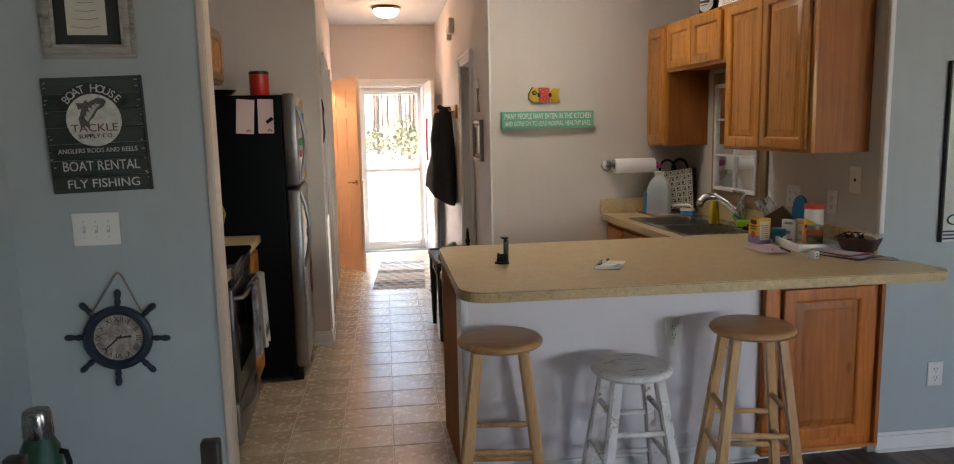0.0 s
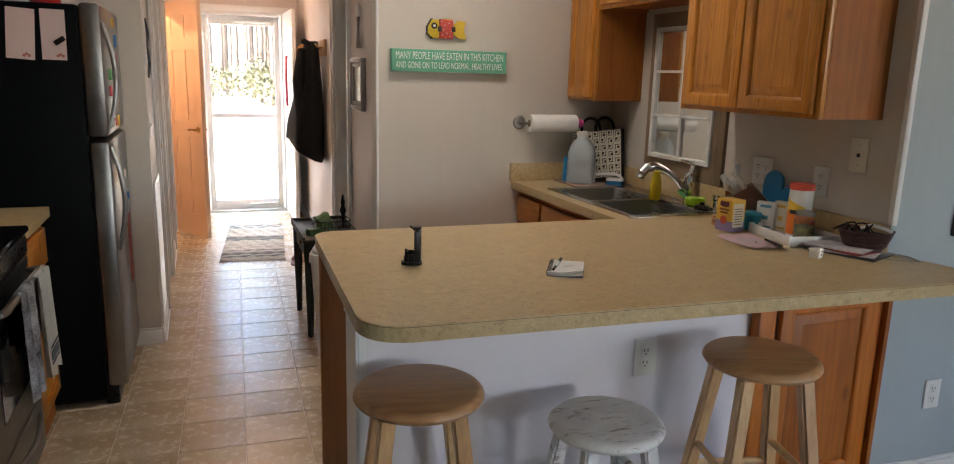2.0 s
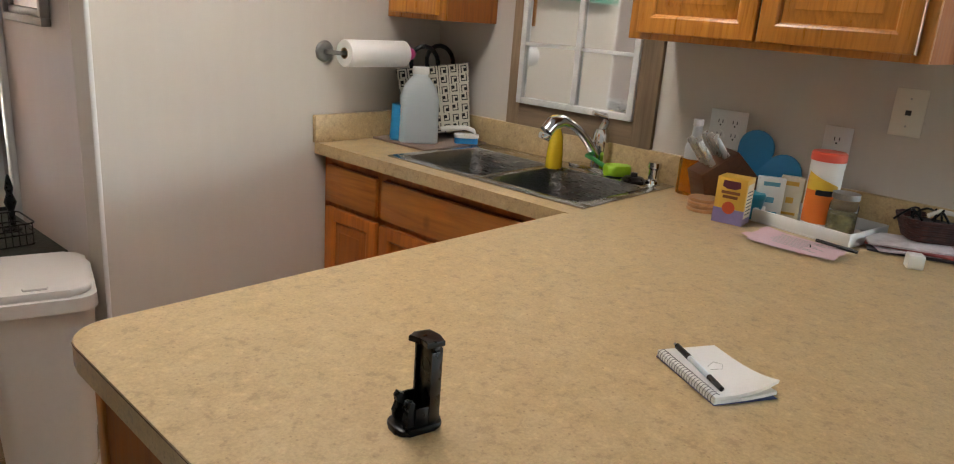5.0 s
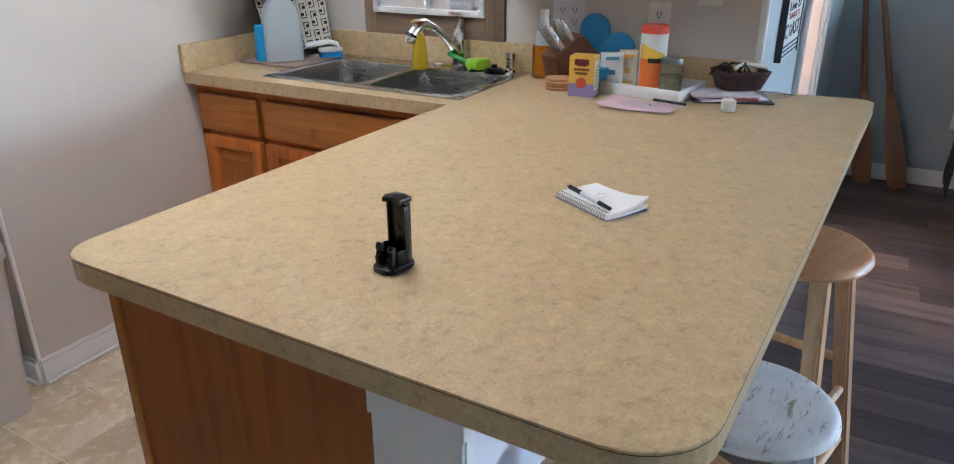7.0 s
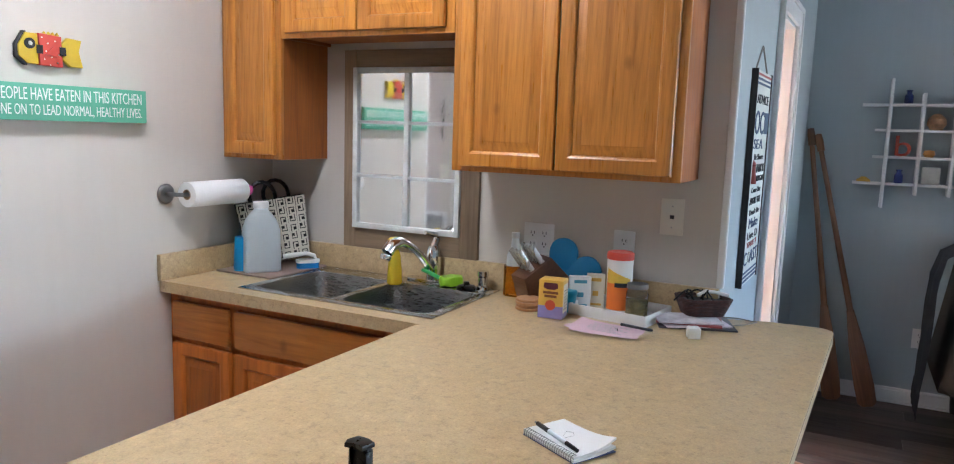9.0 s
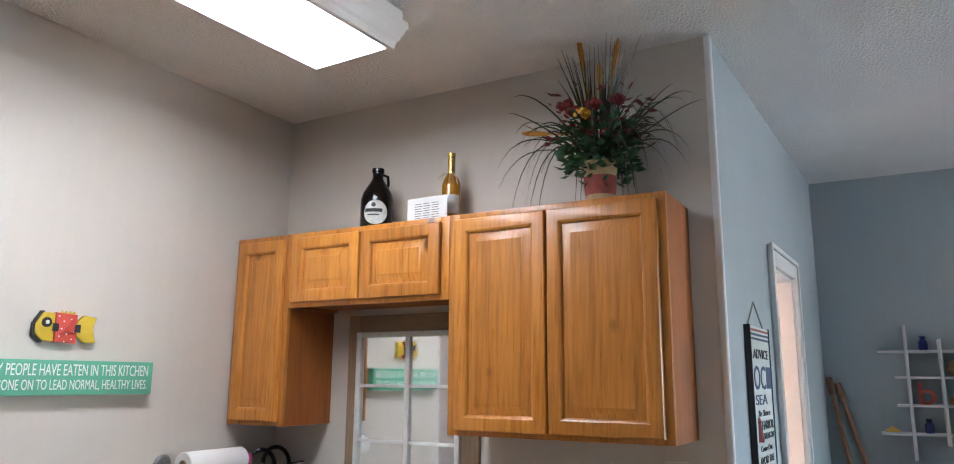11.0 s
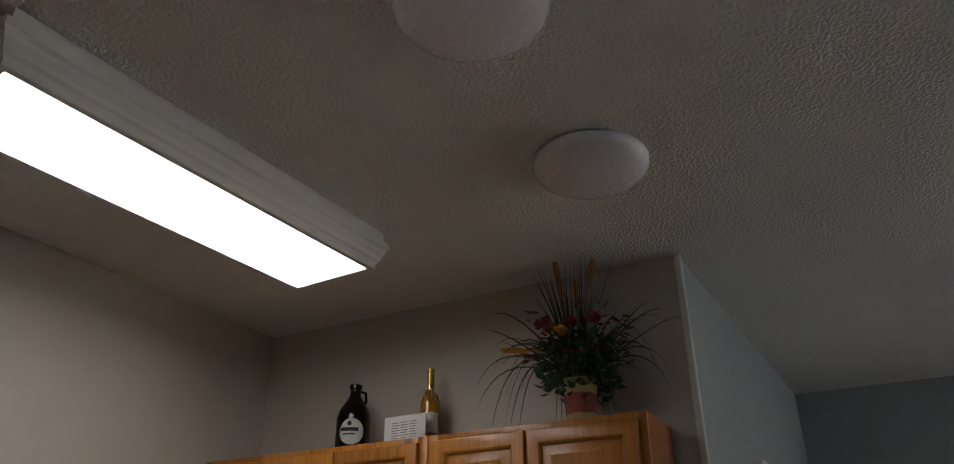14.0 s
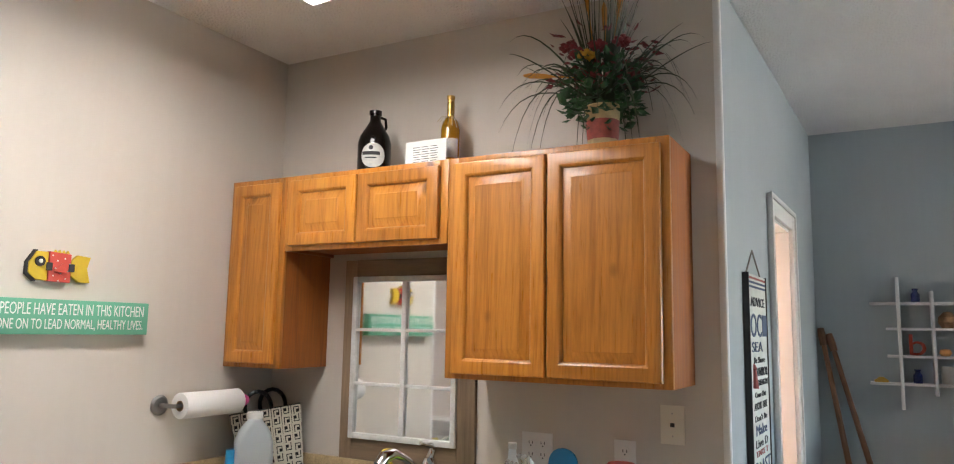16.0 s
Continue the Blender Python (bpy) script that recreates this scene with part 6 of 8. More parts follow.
def wrap(r, a0, a1, z0, z1, slope, n=16):
    """A band of label round a tub, with a slanted top."""
    bm = bmesh.new()
    lo, hi = [], []
    for i in range(n + 1):
        t = radians(a0 + (a1 - a0) * i / n)
        lo.append(bm.verts.new((r * math.cos(t), r * math.sin(t), z0)))
        hi.append(bm.verts.new((r * math.cos(t), r * math.sin(t), z1 + slope * i / n)))
    for i in range(n):
        bm.faces.new([lo[i], lo[i + 1], hi[i + 1], hi[i]])
    return bm


part("label", wrap(0.0436, 130, 275, 0.010, 0.135, -0.040), plain("orange_label", (0.75, 0.17, 0.02), 0.45, var=0.05), cn)
part("label", wrap(0.0440, 135, 250, 0.100, 0.150, -0.035), plain("yellow_label", (0.78, 0.50, 0.05), 0.45), cn)
part("bar", wrap(0.0445, 175, 262, 0.088, 0.103, 0.0), INK, cn)
part("label", wrap(0.0437, 275, 330, 0.020, 0.095, 0.0), plain("red_label", (0.55, 0.04, 0.03), 0.45), cn)
jr = thing("glass_jar", "glass jar of dried leaves with a tin lid", "jar", (2.012, 6.598, ZT))
part("glass", lathe([(0, 0), (0.033, 0), (0.036, 0.004), (0.036, 0.078), (0.031, 0.090), (0.031, 0.094), (0, 0.094)], 32), glass("jar_glass", (0.95, 0.98, 0.96), 0.02, 1.15, 0.97), jr)
part("contents", lathe([(0, 0.004), (0.032, 0.004), (0.032, 0.055), (0, 0.058)], 24), plain("dried_herbs", (0.22, 0.19, 0.08), 0.9, var=0.6, scale=60, fine=200), jr)
part("lid", lathe([(0, 0.0945), (0.034, 0.0945), (0.035, 0.098), (0.034, 0.110), (0, 0.112)], 32), STEEL, jr)
HEART = plain("blue_silicone", (0.005, 0.17, 0.36), 0.5, var=0.06)
heart = []
for k in range(48):
    t = 2 * math.pi * k / 48
    heart.append((0.0068 * 16 * math.sin(t) ** 3, 0.0066 * (13 * math.cos(t) - 5 * math.cos(2 * t) - 2 * math.cos(3 * t) - math.cos(4 * t))))
solid("heart_trivet", slab(heart, -0.007, 0.007, 0.004, m=pose(2.122, 6.868, 1.036, 0, 7, 0) @ pose(0, 0, 0, 90, 0, -90) @ pose(0, 0, 0, 0, 0, -32)), HEART, "blue heart-shaped silicone trivet leaning on the wall", "trivet")
for cx, cy, rz, w_, h_, col, ink, lab in ((2.010, 6.795, -62, 0.072, 0.112, (0.68, 0.69, 0.66), (0.10, 0.30, 0.40), "white packet with teal print standing in the tray"), (2.050, 6.752, -72, 0.060, 0.118, (0.62, 0.56, 0.42), (0.62, 0.36, 0.06), "cream packet with amber print standing in the tray")):
    pk = thing("packet", lab, "packet", (cx, cy, CT + 0.006), rz, group="packets by the tray")
    part("carton", one((-w_ / 2, w_ / 2, -0.014, 0.014, 0, h_), bevel=0.0015), plain("packet_card", col, 0.6), pk)
    ink_m = plain("packet_print", ink, 0.6)
    for za, zb, wa in ((0.80, 0.90, 0.30), (0.38, 0.52, 0.16), (0.10, 0.16, 0.34)):
        part("print_block", one((-w_ * wa, w_ * wa, -0.0146, -0.0141, h_ * za, h_ * zb)), ink_m, pk)
solid("lidded_tub", lathe([(0, 0), (0.030, 0), (0.036, 0.055), (0.038, 0.058), (0.038, 0.066), (0.034, 0.072), (0, 0.074)], 28), plain("teal_lid", (0.02, 0.28, 0.40), 0.4), "small tub with a teal lid beside the tea box", "tub", m=pose(1.975, 6.83, CT + 0.001))
PINK = plain("pink_paper", (0.68, 0.47, 0.52), 0.85, var=0.05, relief=0.02)


def sheet(w, d, amp, seed, n=8):
    """A thin sheet of paper with lifted edges."""
    rg = random.Random(seed)
    ph = [rg.uniform(0, 6) for _ in range(4)]
    bm = bmesh.new()
    top = [[bm.verts.new((-w / 2 + w * i / n, -d / 2 + d * j / n, 0.0012 + amp * (abs(i / n - 0.5) * 2) ** 3 * (0.6 + 0.4 * math.sin(ph[0] + j)))) for j in range(n + 1)] for i in range(n + 1)]
    bot = [[bm.verts.new((v.co.x, v.co.y, v.co.z - 0.0006)) for v in r] for r in top]
    for i in range(n):
        for j in range(n):
            bm.faces.new([top[i][j], top[i + 1][j], top[i + 1][j + 1], top[i][j + 1]])
            bm.faces.new([bot[i][j], bot[i][j + 1], bot[i + 1][j + 1], bot[i + 1][j]])
    return bm


pk = thing("letter", "pink printed letter lying folded on the bar", "paper", (1.812, 6.640, CT + 0.001), -97)
part("page", sheet(0.22, 0.135, 0.008, 1), PINK, pk)
part("page", sheet(0.21, 0.120, 0.007, 2), PINK, pk).matrix_basis = pose(0.015, -0.02, 0.003, 0, 0, 8)
for k in range(8):
    part("bar", one((-0.055, 0.075 - 0.02 * (k % 3), -0.044 + k * 0.0115, -0.0410 + k * 0.0115, 0.0048, 0.0052)), GRAPHITE_LIGHT, pk)
part("pen", rod((0.10, -0.03, 0.013), (0.02, 0.035, 0.014), 0.0045), BLACK, solid("ballpoint", rod((0.0, 0.0, 0.006), (0.001, 0.0, 0.006), 0.004), BLACK, "black ballpoint lying on the letter", "pen", m=pose(1.80, 6.60, CT + 0.003, 0, 0, -60)))
for k, (c, w_, d_, rz) in enumerate((((0.05, 0.05, 0.06), 0.24, 0.17, -70), ((0.62, 0.56, 0.62), 0.21, 0.15, -58), ((0.28, 0.05, 0.05), 0.20, 0.14, -80), ((0.55, 0.52, 0.56), 0.20, 0.13, -66))):
    solid("magazine", one((-w_ / 2, w_ / 2, -d_ / 2, d_ / 2, 0, 0.005), bevel=0.001), plain("magazine_cover", c, 0.35, var=0.3, scale=18), "glossy magazine in a loose pile on the bar", "magazine", "pile of magazines", m=pose(2.045 - 0.008 * k, 6.418 + 0.006 * k, CT + 0.001 + k * 0.0056, 0, 0, rz))
WICKER = plain("dark_red_wicker", (0.060, 0.018, 0.013), 0.6, var=0.5, scale=60, fine=160, relief=0.6)
bk = thing("wicker_basket", "dark red wicker basket full of cables and glasses", "basket", (2.098, 6.402, CT + 0.024), -60)
part("base", slab(rounded(-0.062, 0.062, -0.045, 0.045, 0.03), 0, 0.004), WICKER, bk)
for k in range(9):
    s = 1 + 0.035 * k
    ring = rounded(-0.064 * s, 0.064 * s, -0.047 * s, 0.047 * s, 0.03, 5)
    pts = [(x, y, 0.006 + k * 0.0062 + 0.0015 * math.sin(i * 2.1 + k * math.pi)) for i, (x, y) in enumerate(ring)]
    part("weave", tube(pts + [pts[0]], 0.0036, 6), WICKER, bk)
part("lining", slab(rounded(-0.066, 0.066, -0.048, 0.048, 0.03), 0.005, 0.045), INK, bk)
cab_ = bmesh.new()
rg = random.Random(11)
for k in range(6):
    p0_ = Vector((rg.uniform(-0.06, 0.06), rg.uniform(-0.04, 0.04), 0.05))
    tube(bend(p0_, p0_ + Vector((rg.uniform(-0.05, 0.05), rg.uniform(-0.05, 0.05), 0.055)), p0_ + Vector((rg.uniform(-0.08, 0.08), rg.uniform(-0.05, 0.05), -0.002)), 8), 0.003, 6, cab_)
solid("cable_tangle", cab_, BLACK, "tangle of black cables in the basket", "cable", m=pose(2.098, 6.402, CT + 0.024, 0, 0, -60))
solid("white_clip", tube([(-0.03, 0, 0.062), (0.0, 0.012, 0.074), (0.04, 0.004, 0.070), (0.07, -0.01, 0.064)], 0.006, 8), WHITE, "white cable end poking out of the basket", "cable", m=pose(2.102, 6.392, CT + 0.024, 0, 0, -60))
cu_ = thing("charger_cube", "white USB charger cube lying on the bar", "charger", (1.866, 6.386, CT + 0.001), 25)
part("cube", one((-0.018, 0.018, -0.018, 0.018, 0, 0.034), bevel=0.004), WHITE, cu_)
for z in (0.010, 0.021):
    part("port", one((-0.008, 0.006, -0.0186, -0.0181, z, z + 0.004)), INK, cu_)
solid("loose_cable", tube([(2.16, 6.39, CT + 0.004), (2.19, 6.30, CT + 0.003), (2.17, 6.24, CT + 0.003), (2.11, 6.27, CT + 0.003), (2.05, 6.33, CT + 0.003)], 0.002, 6), plain("grey_cable", (0.30, 0.26, 0.20), 0.5), "thin grey cable on the bar", "cable")

# notepad and pen
def curled(a, b, z0, thick, lift, n=8):
    """A block of pages; its free corner at +x, -y bends up."""
    bm = bmesh.new()
    lo, hi = [], []
    for i in range(n + 1):
        for j in range(n + 1):
            u, v = i / n, j / n
            z = z0 + lift * (u * (1 - v)) ** 3
            x, y = a * (2 * u - 1), b * (2 * v - 1)
            lo.append(bm.verts.new((x, y, z)))
            hi.append(bm.verts.new((x, y, z + thick)))
    w = n + 1
    for i in range(n):
        for j in range(n):
            k = i * w + j
            bm.faces.new([hi[k], hi[k + w], hi[k + w + 1], hi[k + 1]])
            bm.faces.new([lo[k], lo[k + 1], lo[k + w + 1], lo[k + w]])
    ring = [i * w for i in range(n + 1)] + [n * w + j for j in range(1, n + 1)] + [i * w + n for i in range(n - 1, -1, -1)] + list(range(n - 1, 0, -1))
    for p, q in zip(ring, ring[1:] + ring[:1]):
        bm.faces.new([lo[p], lo[q], hi[q], hi[p]])
    return bm


np_ = thing("notepad", "spiral notepad with a white page and sketch", "notepad", (0.957, 6.452, CT + 0.001), -30)
for k in range(2):
    part("page_block", curled(0.052, 0.076, 0.001 + k * 0.006, 0.005, 0.006 + 0.012 * k), PAPER, np_)
part("cover", one((-0.053, 0.053, -0.077, 0.077, 0, 0.0009)), plain("blue_cover", (0.06, 0.08, 0.25), 0.4), np_)
for k in range(22):
    yk = -0.070 + k * 0.00665
    part("ring", tube([(-0.047 + 0.008 * math.cos(radians(a)), yk, 0.0065 + 0.0085 * math.sin(radians(a))) for a in range(0, 360, 40)], 0.0007, 4), STEEL, np_)
part("sketch", tube([(-0.005, 0.01, 0.0124), (0.012, 0.022, 0.0124), (0.022, 0.012, 0.0124), (0.012, -0.002, 0.0124), (-0.008, 0.0, 0.0124)], 0.0005, 4), GRAPHITE_LIGHT, np_)
pn = thing("pen", "clear-barrel black gel pen lying on the notepad", "pen", m=pose(0.957, 6.452, CT + 0.001, 0, 0, -30) @ pose(-0.028, 0.0, 0.0178, 0, 0, -6))
part("grip", rod((0, -0.066, 0), (0, -0.030, 0), 0.0038, 0.0045), BLACK, pn)
part("barrel", rod((0, -0.030, 0), (0, 0.030, 0), 0.0045), FROST, pn)
part("cap", rod((0, 0.030, 0), (0, 0.072, 0), 0.0048), BLACK, pn)
part("button", rod((0, 0.0721, 0), (0, 0.080, 0), 0.0025), STEEL, pn)

# black phone or battery stand
bs = thing("charging_stand", "black plastic upright cradle standing on the bar", "stand", m=pose(0.527, 6.646, CT + 0.001, 0, 0, 166))
part("cup_wall", one((-0.0058, 0.0125, -0.0205, -0.0170, 0.0092, 0.040), (-0.0058, 0.0125, 0.0170, 0.0205, 0.0092, 0.034), bevel=0.0008), BLACK, bs)
part("foot", slab(rounded(-0.030, 0.034, -0.023, 0.023, 0.014), 0.0, 0.009, 0.003), BLACK, bs)
shell = [(-0.006, -0.021), (-0.014, -0.021), (-0.025, -0.014), (-0.028, 0.0), (-0.025, 0.014), (-0.014, 0.021), (-0.006, 0.021), (-0.006, 0.0175), (-0.013, 0.0175), (-0.020, 0.011), (-0.020, -0.011), (-0.013, -0.0175), (-0.006, -0.0175)]
part("shell", slab(shell, 0.0092, 0.106, 0.0008), BLACK, bs, "curved glossy back shell")
part("face_plate", one((-0.0195, -0.0110, -0.0165, 0.0165, 0.0095, 0.110), bevel=0.001), BLACK, bs)
part("boss", lathe([(0.0085, 0), (0.0105, 0), (0.0105, 0.001), (0.0085, 0.001), (0.0085, 0)], 24, m=pose(-0.0109, 0, 0.080, 0, 90, 0)), BLACK, bs, "embossed ring")
for q in (-1, 1):
    part("prong", slab([(0.0125, 0.0095), (0.024, 0.0095), (0.026, 0.020), (0.020, 0.030), (0.024, 0.040), (0.020, 0.046), (0.0125, 0.042)], q * 0.0135 - 0.005, q * 0.0135 + 0.005, 0.0012, m=pose(0, 0, 0, 90)), BLACK, bs)
part("top_hook", slab([(-0.029, 0.0), (-0.025, -0.020), (-0.004, -0.022), (0.008, -0.014), (-0.002, 0.0), (0.000, 0.018), (-0.025, 0.018)], 0.1102, 0.1180, 0.0015), BLACK, bs)

# ---- on top of the wall cabinets ----
ZC = 2.1325
BROWNGLASS = plain("dark_amber_glass", (0.004, 0.0025, 0.002), 0.12, relief=0, coat=0.1, spec=0.3)
gw = thing("growler", "dark brown glass growler with a round white label", "bottle", (1.995, 7.648, ZC))
part("bottle", lathe([(0, 0), (0.060, 0), (0.066, 0.006), (0.066, 0.125), (0.058, 0.155), (0.034, 0.195), (0.022, 0.215), (0.021, 0.240), (0.025, 0.243), (0.025, 0.258), (0, 0.258)], 40), BROWNGLASS, gw)
part("handle", tube([(0.02, -0.006, 0.238), (0.048, -0.014, 0.236), (0.052, -0.015, 0.205), (0.042, -0.012, 0.178)], 0.006, 8), BROWNGLASS, gw)
def round_label(r, a0, z0, half):
    """A round sticker wrapped on a bottle."""
    bm = bmesh.new()
    prev = None
    mid = bm.verts.new((r * math.cos(radians(a0)), r * math.sin(radians(a0)), z0))
    for ring in (0.35, 0.7, 1.0):
        cur = []
        for k in range(24):
            t = 2 * math.pi * k / 24
            a = radians(a0) + ring * half / r * math.cos(t)
            cur.append(bm.verts.new((r * math.cos(a), r * math.sin(a), z0 + ring * half * math.sin(t))))
        for k in range(24):
            j = (k + 1) % 24
            bm.faces.new([mid, cur[k], cur[j]] if prev is None else [prev[k], cur[k], cur[j], prev[j]])
        prev = cur
    return bm


part("label", round_label(0.0668, 212, 0.066, 0.049), SIGN_WHITE, gw, "round white printed label")
part("emblem", round_label(0.0672, 205, 0.096, 0.009), INK, gw)
for z, k, hh in ((0.074, 62, 0.007), (0.056, 40, 0.0025)):
    part("bar", wrap(0.0672, 205 - k / 2, 205 + k / 2, z - hh, z + hh, 0.0), INK, gw)
wb = thing("wine_bottle", "golden wine bottle with foil neck and raffia tie", "bottle", (2.07, 7.345, ZC))
part("glass", lathe([(0, 0), (0.034, 0), (0.037, 0.005), (0.037, 0.165), (0.030, 0.195), (0.016, 0.215), (0.0, 0.216)], 32), plain("golden_wine", (0.42, 0.19, 0.012), 0.08, relief=0, coat=0.5), wb)
part("foil", lathe([(0.0145, 0.2165), (0.0140, 0.285), (0.016, 0.287), (0.016, 0.300), (0, 0.301)], 24), plain("gold_foil", (0.55, 0.36, 0.10), 0.3, 1.0), wb)
part("label", wrap(0.0374, 165, 262, 0.05, 0.125, 0.0), SIGN_WHITE, wb)
rf = bmesh.new()
for k in range(7):
    a = radians(150 + k * 17)
    tube([(0.015 * math.cos(a), 0.015 * math.sin(a), 0.215), (0.040 * math.cos(a), 0.040 * math.sin(a), 0.212 - 0.003 * k), (0.058 * math.cos(a), 0.058 * math.sin(a), 0.188 - 0.005 * k)], 0.0014, 4, rf)
part("raffia", rf, plain("raffia", (0.48, 0.40, 0.24), 0.9), wb)
nt_ = thing("note_card", "white handwritten card leaning on the bottle", "card", m=pose(1.960, 7.385, ZC, 0, 12, 0) @ pose(0, 0, 0.008, 0, 0, -78) @ pose(0, 0, 0, 0, -7, 0))
part("card", one((-0.080, 0.080, -0.001, 0.001, 0.0, 0.104)), PAPER, nt_)
for k in range(7):
    for q in range(3):
        part("bar", one((-0.050 + q * 0.034, -0.024 + q * 0.034 + 0.004 * (k % 2), -0.0016, -0.0011, 0.016 + k * 0.010, 0.0185 + k * 0.010)), GRAPHITE, nt_)

# flower arrangement
pl = thing("flower_arrangement", "autumn silk flower arrangement in a red and cream pot", "plant", (2.02, 6.715, ZC))
part("pot", lathe([(0, 0), (0.045, 0), (0.049, 0.004), (0.0590, 0.150), (0.062, 0.153), (0.060, 0.158), (0.052, 0.150), (0, 0.145)], 36), plain("cream_pot", (0.50, 0.36, 0.17), 0.55, var=0.2, scale=20), pl)


def frustum_band(z0, z1, r0, r1, n=36):
    return lathe([(r0, z0), (r1, z1)], n)


part("band", frustum_band(0.040, 0.106, 0.0518, 0.0562), plain("brick_red_glaze", (0.30, 0.055, 0.035), 0.55, var=0.25, scale=30), pl)
LEAF = plain("dark_green_leaf", (0.028, 0.095, 0.028), 0.5, var=0.45, scale=25)
BLADE = plain("grass_blade", (0.030, 0.045, 0.016), 0.5, var=0.4, scale=15)
RED_LEAF = plain("burgundy_leaf", (0.155, 0.018, 0.018), 0.6, var=0.35, scale=30)
WHEAT = plain("orange_wheat", (0.55, 0.24, 0.03), 0.8, fine=260, relief=0.8)
rg = random.Random(21)


def blade(bm, p0_, p1_, p2_, w):
    pts = bend(p0_, p1_, p2_, 9)
    side = (Vector(p2_) - Vector(p0_)).cross(Vector((0.3, 0.5, 1))).normalized()
    prev = None
    for i, p in enumerate(pts):
        ww = w * (1 - (i / 9) ** 2) + 0.0006
        cur = (bm.verts.new(p - side * ww), bm.verts.new(p + side * ww))
        if prev:
            bm.faces.new([prev[0], prev[1], cur[1], cur[0]])
        prev = cur


gr = bmesh.new()
for k in range(135):
    a = rg.uniform(0, 2 * math.pi) if k < 105 else rg.uniform(3.6, 5.4)
    up = rg.random() < 0.45
    out = rg.uniform(0.05, 0.16) if up else rg.uniform(0.20, 0.36)
    c, s = math.cos(a), math.sin(a)
    if c > 0.3:
        out *= 0.42
    if up:
        blade(gr, (0.02 * c, 0.02 * s, 0.15), (0.05 * c, 0.05 * s, 0.34), (out * c, out * s, rg.uniform(0.44, 0.64)), 0.0032)
    else:
        blade(gr, (0.02 * c, 0.02 * s, 0.16), (out * 0.7 * c, out * 0.8 * s, rg.uniform(0.30, 0.46)), (out * c, out * 1.05 * s, rg.uniform(-0.04, 0.20) if rg.random() < 0.75 else 0.34), 0.0032)
tagged(part("grass", gr, BLADE, pl, "long arching dark grass blades", smooth=None), kind="stuff")


def leaves(n, spread, z0, z1, size, seed):
    bm = bmesh.new()
    r2 = random.Random(seed)
    for _ in range(n):
        a, rr = r2.uniform(0, 2 * math.pi), spread * math.sqrt(r2.random())
        c = Vector((rr * math.cos(a), rr * math.sin(a), r2.uniform(z0, z1)))
        if c.x > 0.09:
            c.x = 0.09
        d = Vector((math.cos(a) + r2.uniform(-0.6, 0.6), math.sin(a) + r2.uniform(-0.6, 0.6), r2.uniform(-0.6, 0.7))).normalized()
        s = d.cross(Vector((r2.uniform(-1, 1), r2.uniform(-1, 1), 1))).normalized()
        k = size * r2.uniform(0.6, 1.2)
        n_ = d.cross(s) * k * 0.15
        q = [c, c + d * k * 0.4 + s * k * 0.36, c + d * k, c + d * k * 0.4 - s * k * 0.36, c + d * k * 0.45 + n_]
        v = [bm.verts.new(p) for p in q]
        bm.faces.new([v[0], v[1], v[4]]), bm.faces.new([v[1], v[2], v[4]]), bm.faces.new([v[2], v[3], v[4]]), bm.faces.new([v[3], v[0], v[4]])
    return bm


tagged(part("foliage", leaves(300, 0.125, 0.13, 0.31, 0.045, 5), LEAF, pl, "dense dark green leaves", smooth=None), kind="stuff")
tagged(part("trailing_leaves", leaves(45, 0.075, 0.07, 0.17, 0.040, 6), LEAF, pl, smooth=None), kind="stuff")
tagged(part("red_foliage", leaves(150, 0.175, 0.20, 0.40, 0.036, 7), RED_LEAF, pl, "burgundy leaves and sprays", smooth=None), kind="stuff")
for c in ((-0.10, 0.05, 0.30), (-0.11, 0.02, 0.285), (-0.09, 0.09, 0.33), (-0.10, -0.02, 0.315), (-0.07, -0.09, 0.33)):
    fl_ = bmesh.new()
    for k in range(14):
        a = k * 2.4
        d = Vector((math.cos(a) * 0.022, math.sin(a) * 0.022, 0.006 + 0.0012 * k))
        lathe([(0, 0), (0.008, 0.004), (0.010, 0.012), (0, 0.018)], 7, (c[0] + d.x, c[1] + d.y, c[2] + d.z), fl_)
    part("flower", fl_, plain("red_petal", (0.20, 0.018, 0.02), 0.7, var=0.2, scale=40) if c[1] != 0.02 else plain("yellow_petal", (0.65, 0.33, 0.03), 0.7, var=0.2, scale=40), pl)
for p, q in (((0.0, 0.02, 0.30), (-0.01, 0.075, 0.700)), ((0.0, -0.02, 0.28), (0.0, -0.080, 0.605)), ((-0.03, 0.05, 0.26), (-0.08, 0.26, 0.285)), ((0.01, -0.01, 0.3), (0.02, 0.0, 0.54))):
    p, q = Vector(p), Vector(q)
    m_ = p.lerp(q, 0.5)
    part("wheat_spike", tube([p, m_, m_.lerp(q, 0.3), m_.lerp(q, 0.8), q], 0.006, 8, radii=(0.002, 0.003, 0.009, 0.010, 0.003)), WHEAT, pl)

# ---- stove and refrigerator side ----
TOWEL = plain("white_towel", (0.80, 0.79, 0.75), 0.95, fine=220, relief=0.7)


